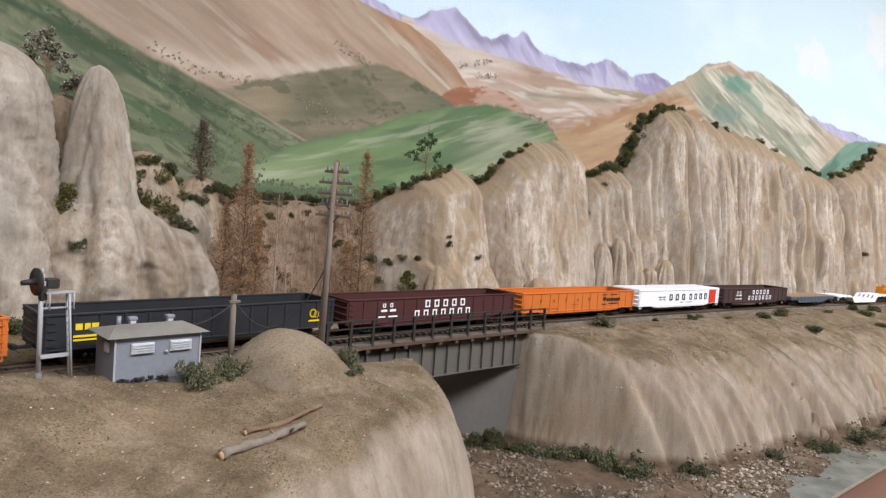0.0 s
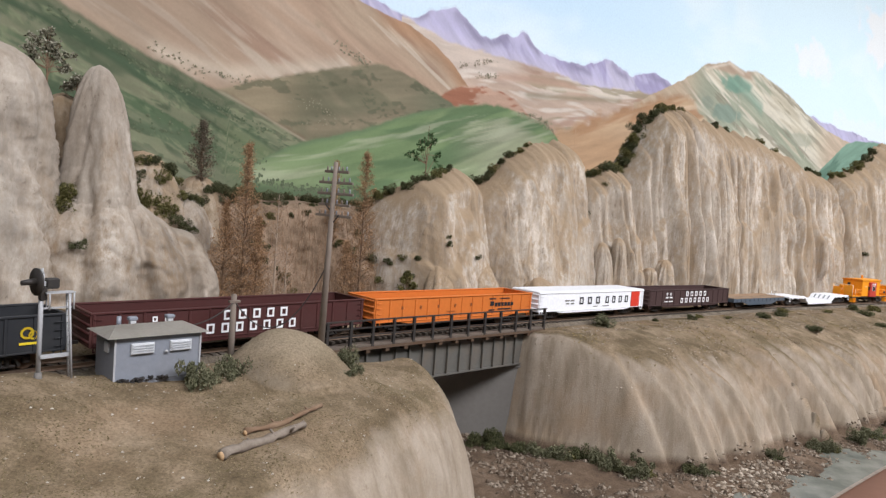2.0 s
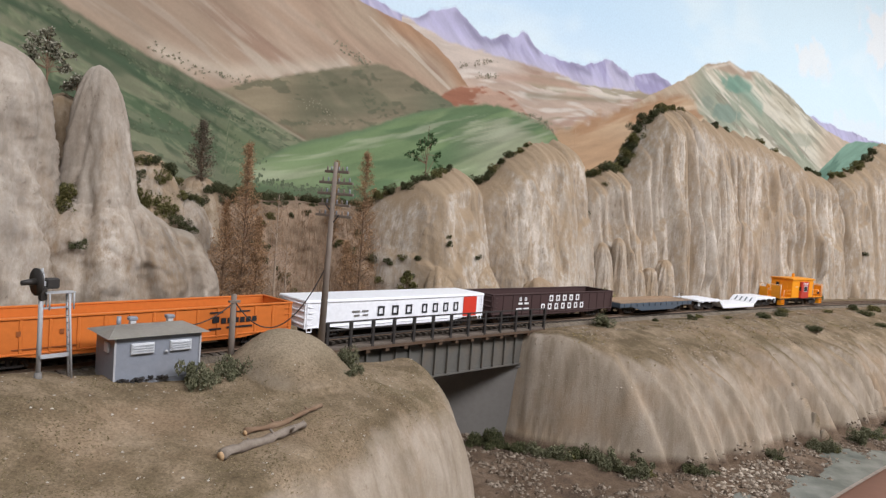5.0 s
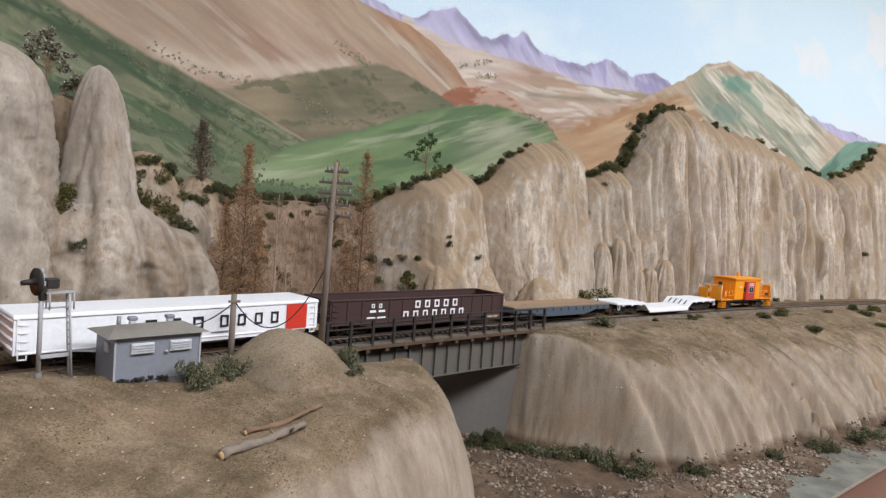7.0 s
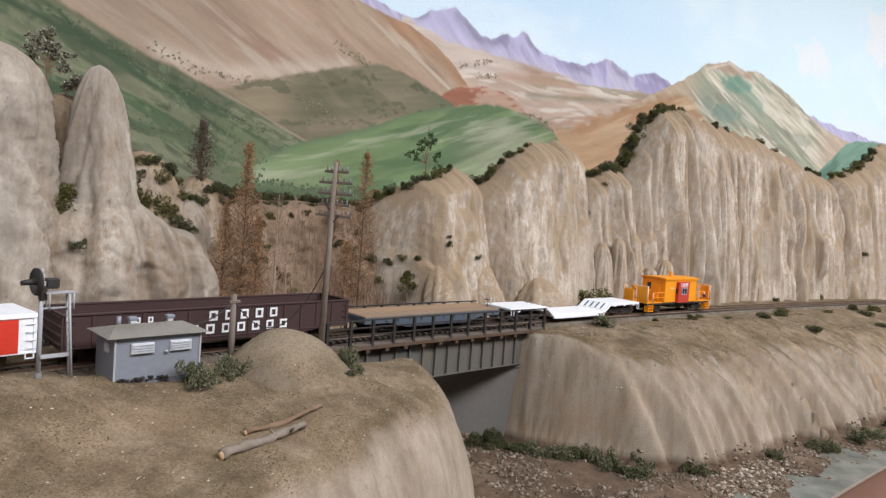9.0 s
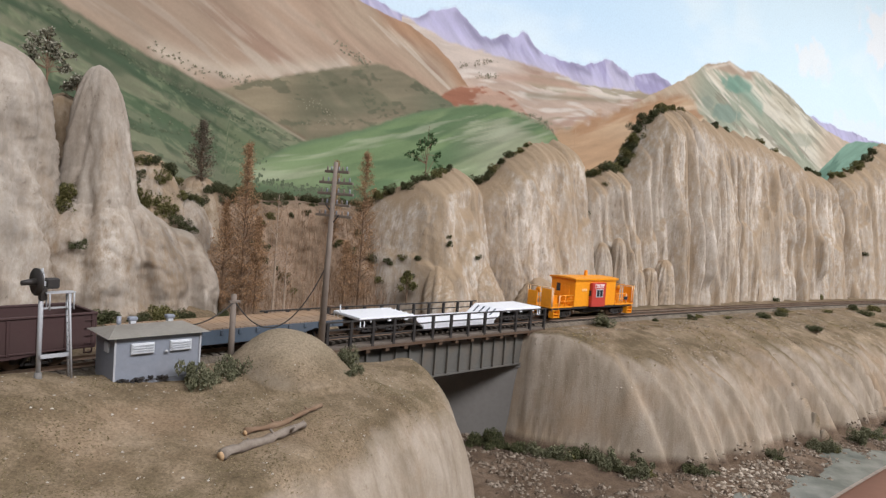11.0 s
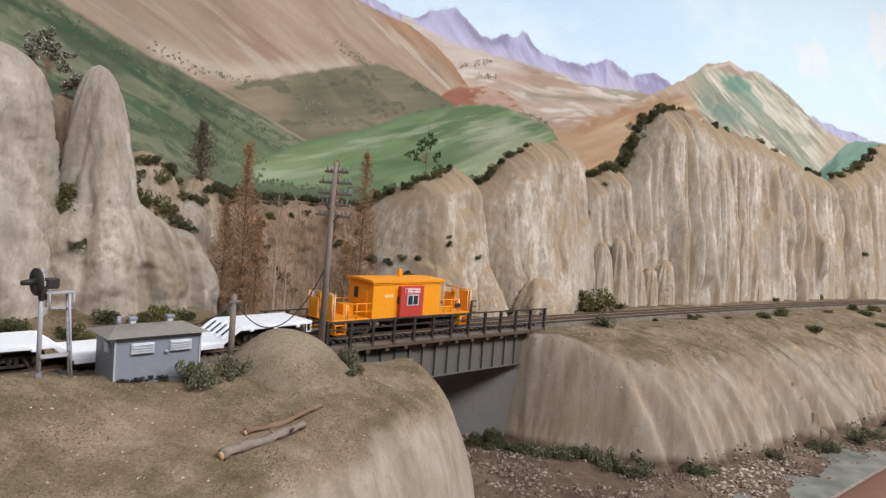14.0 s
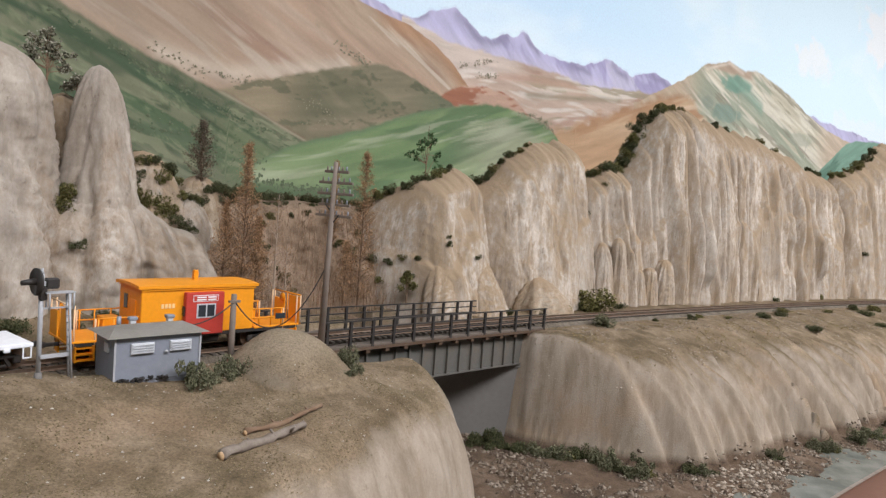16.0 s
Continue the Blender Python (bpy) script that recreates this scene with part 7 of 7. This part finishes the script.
def motions():
    for car, s0 in cars:
        rows = []
        for i in range(33):
            t = i * 0.5
            s = s0 - travelled(t)
            rows.append((t, place(s, 0, rail_z(s))))
        walk(car, rows)
    for wheel, x in spinning:
        rows = []
        for i in range(241):
            t = i / 15.0
            rows.append((t, Matrix.Translation((x, 0, WHEEL_R)) @ Matrix.Rotation(-travelled(t) / WHEEL_R, 4, "Y")))
        walk(wheel, rows)


motions()
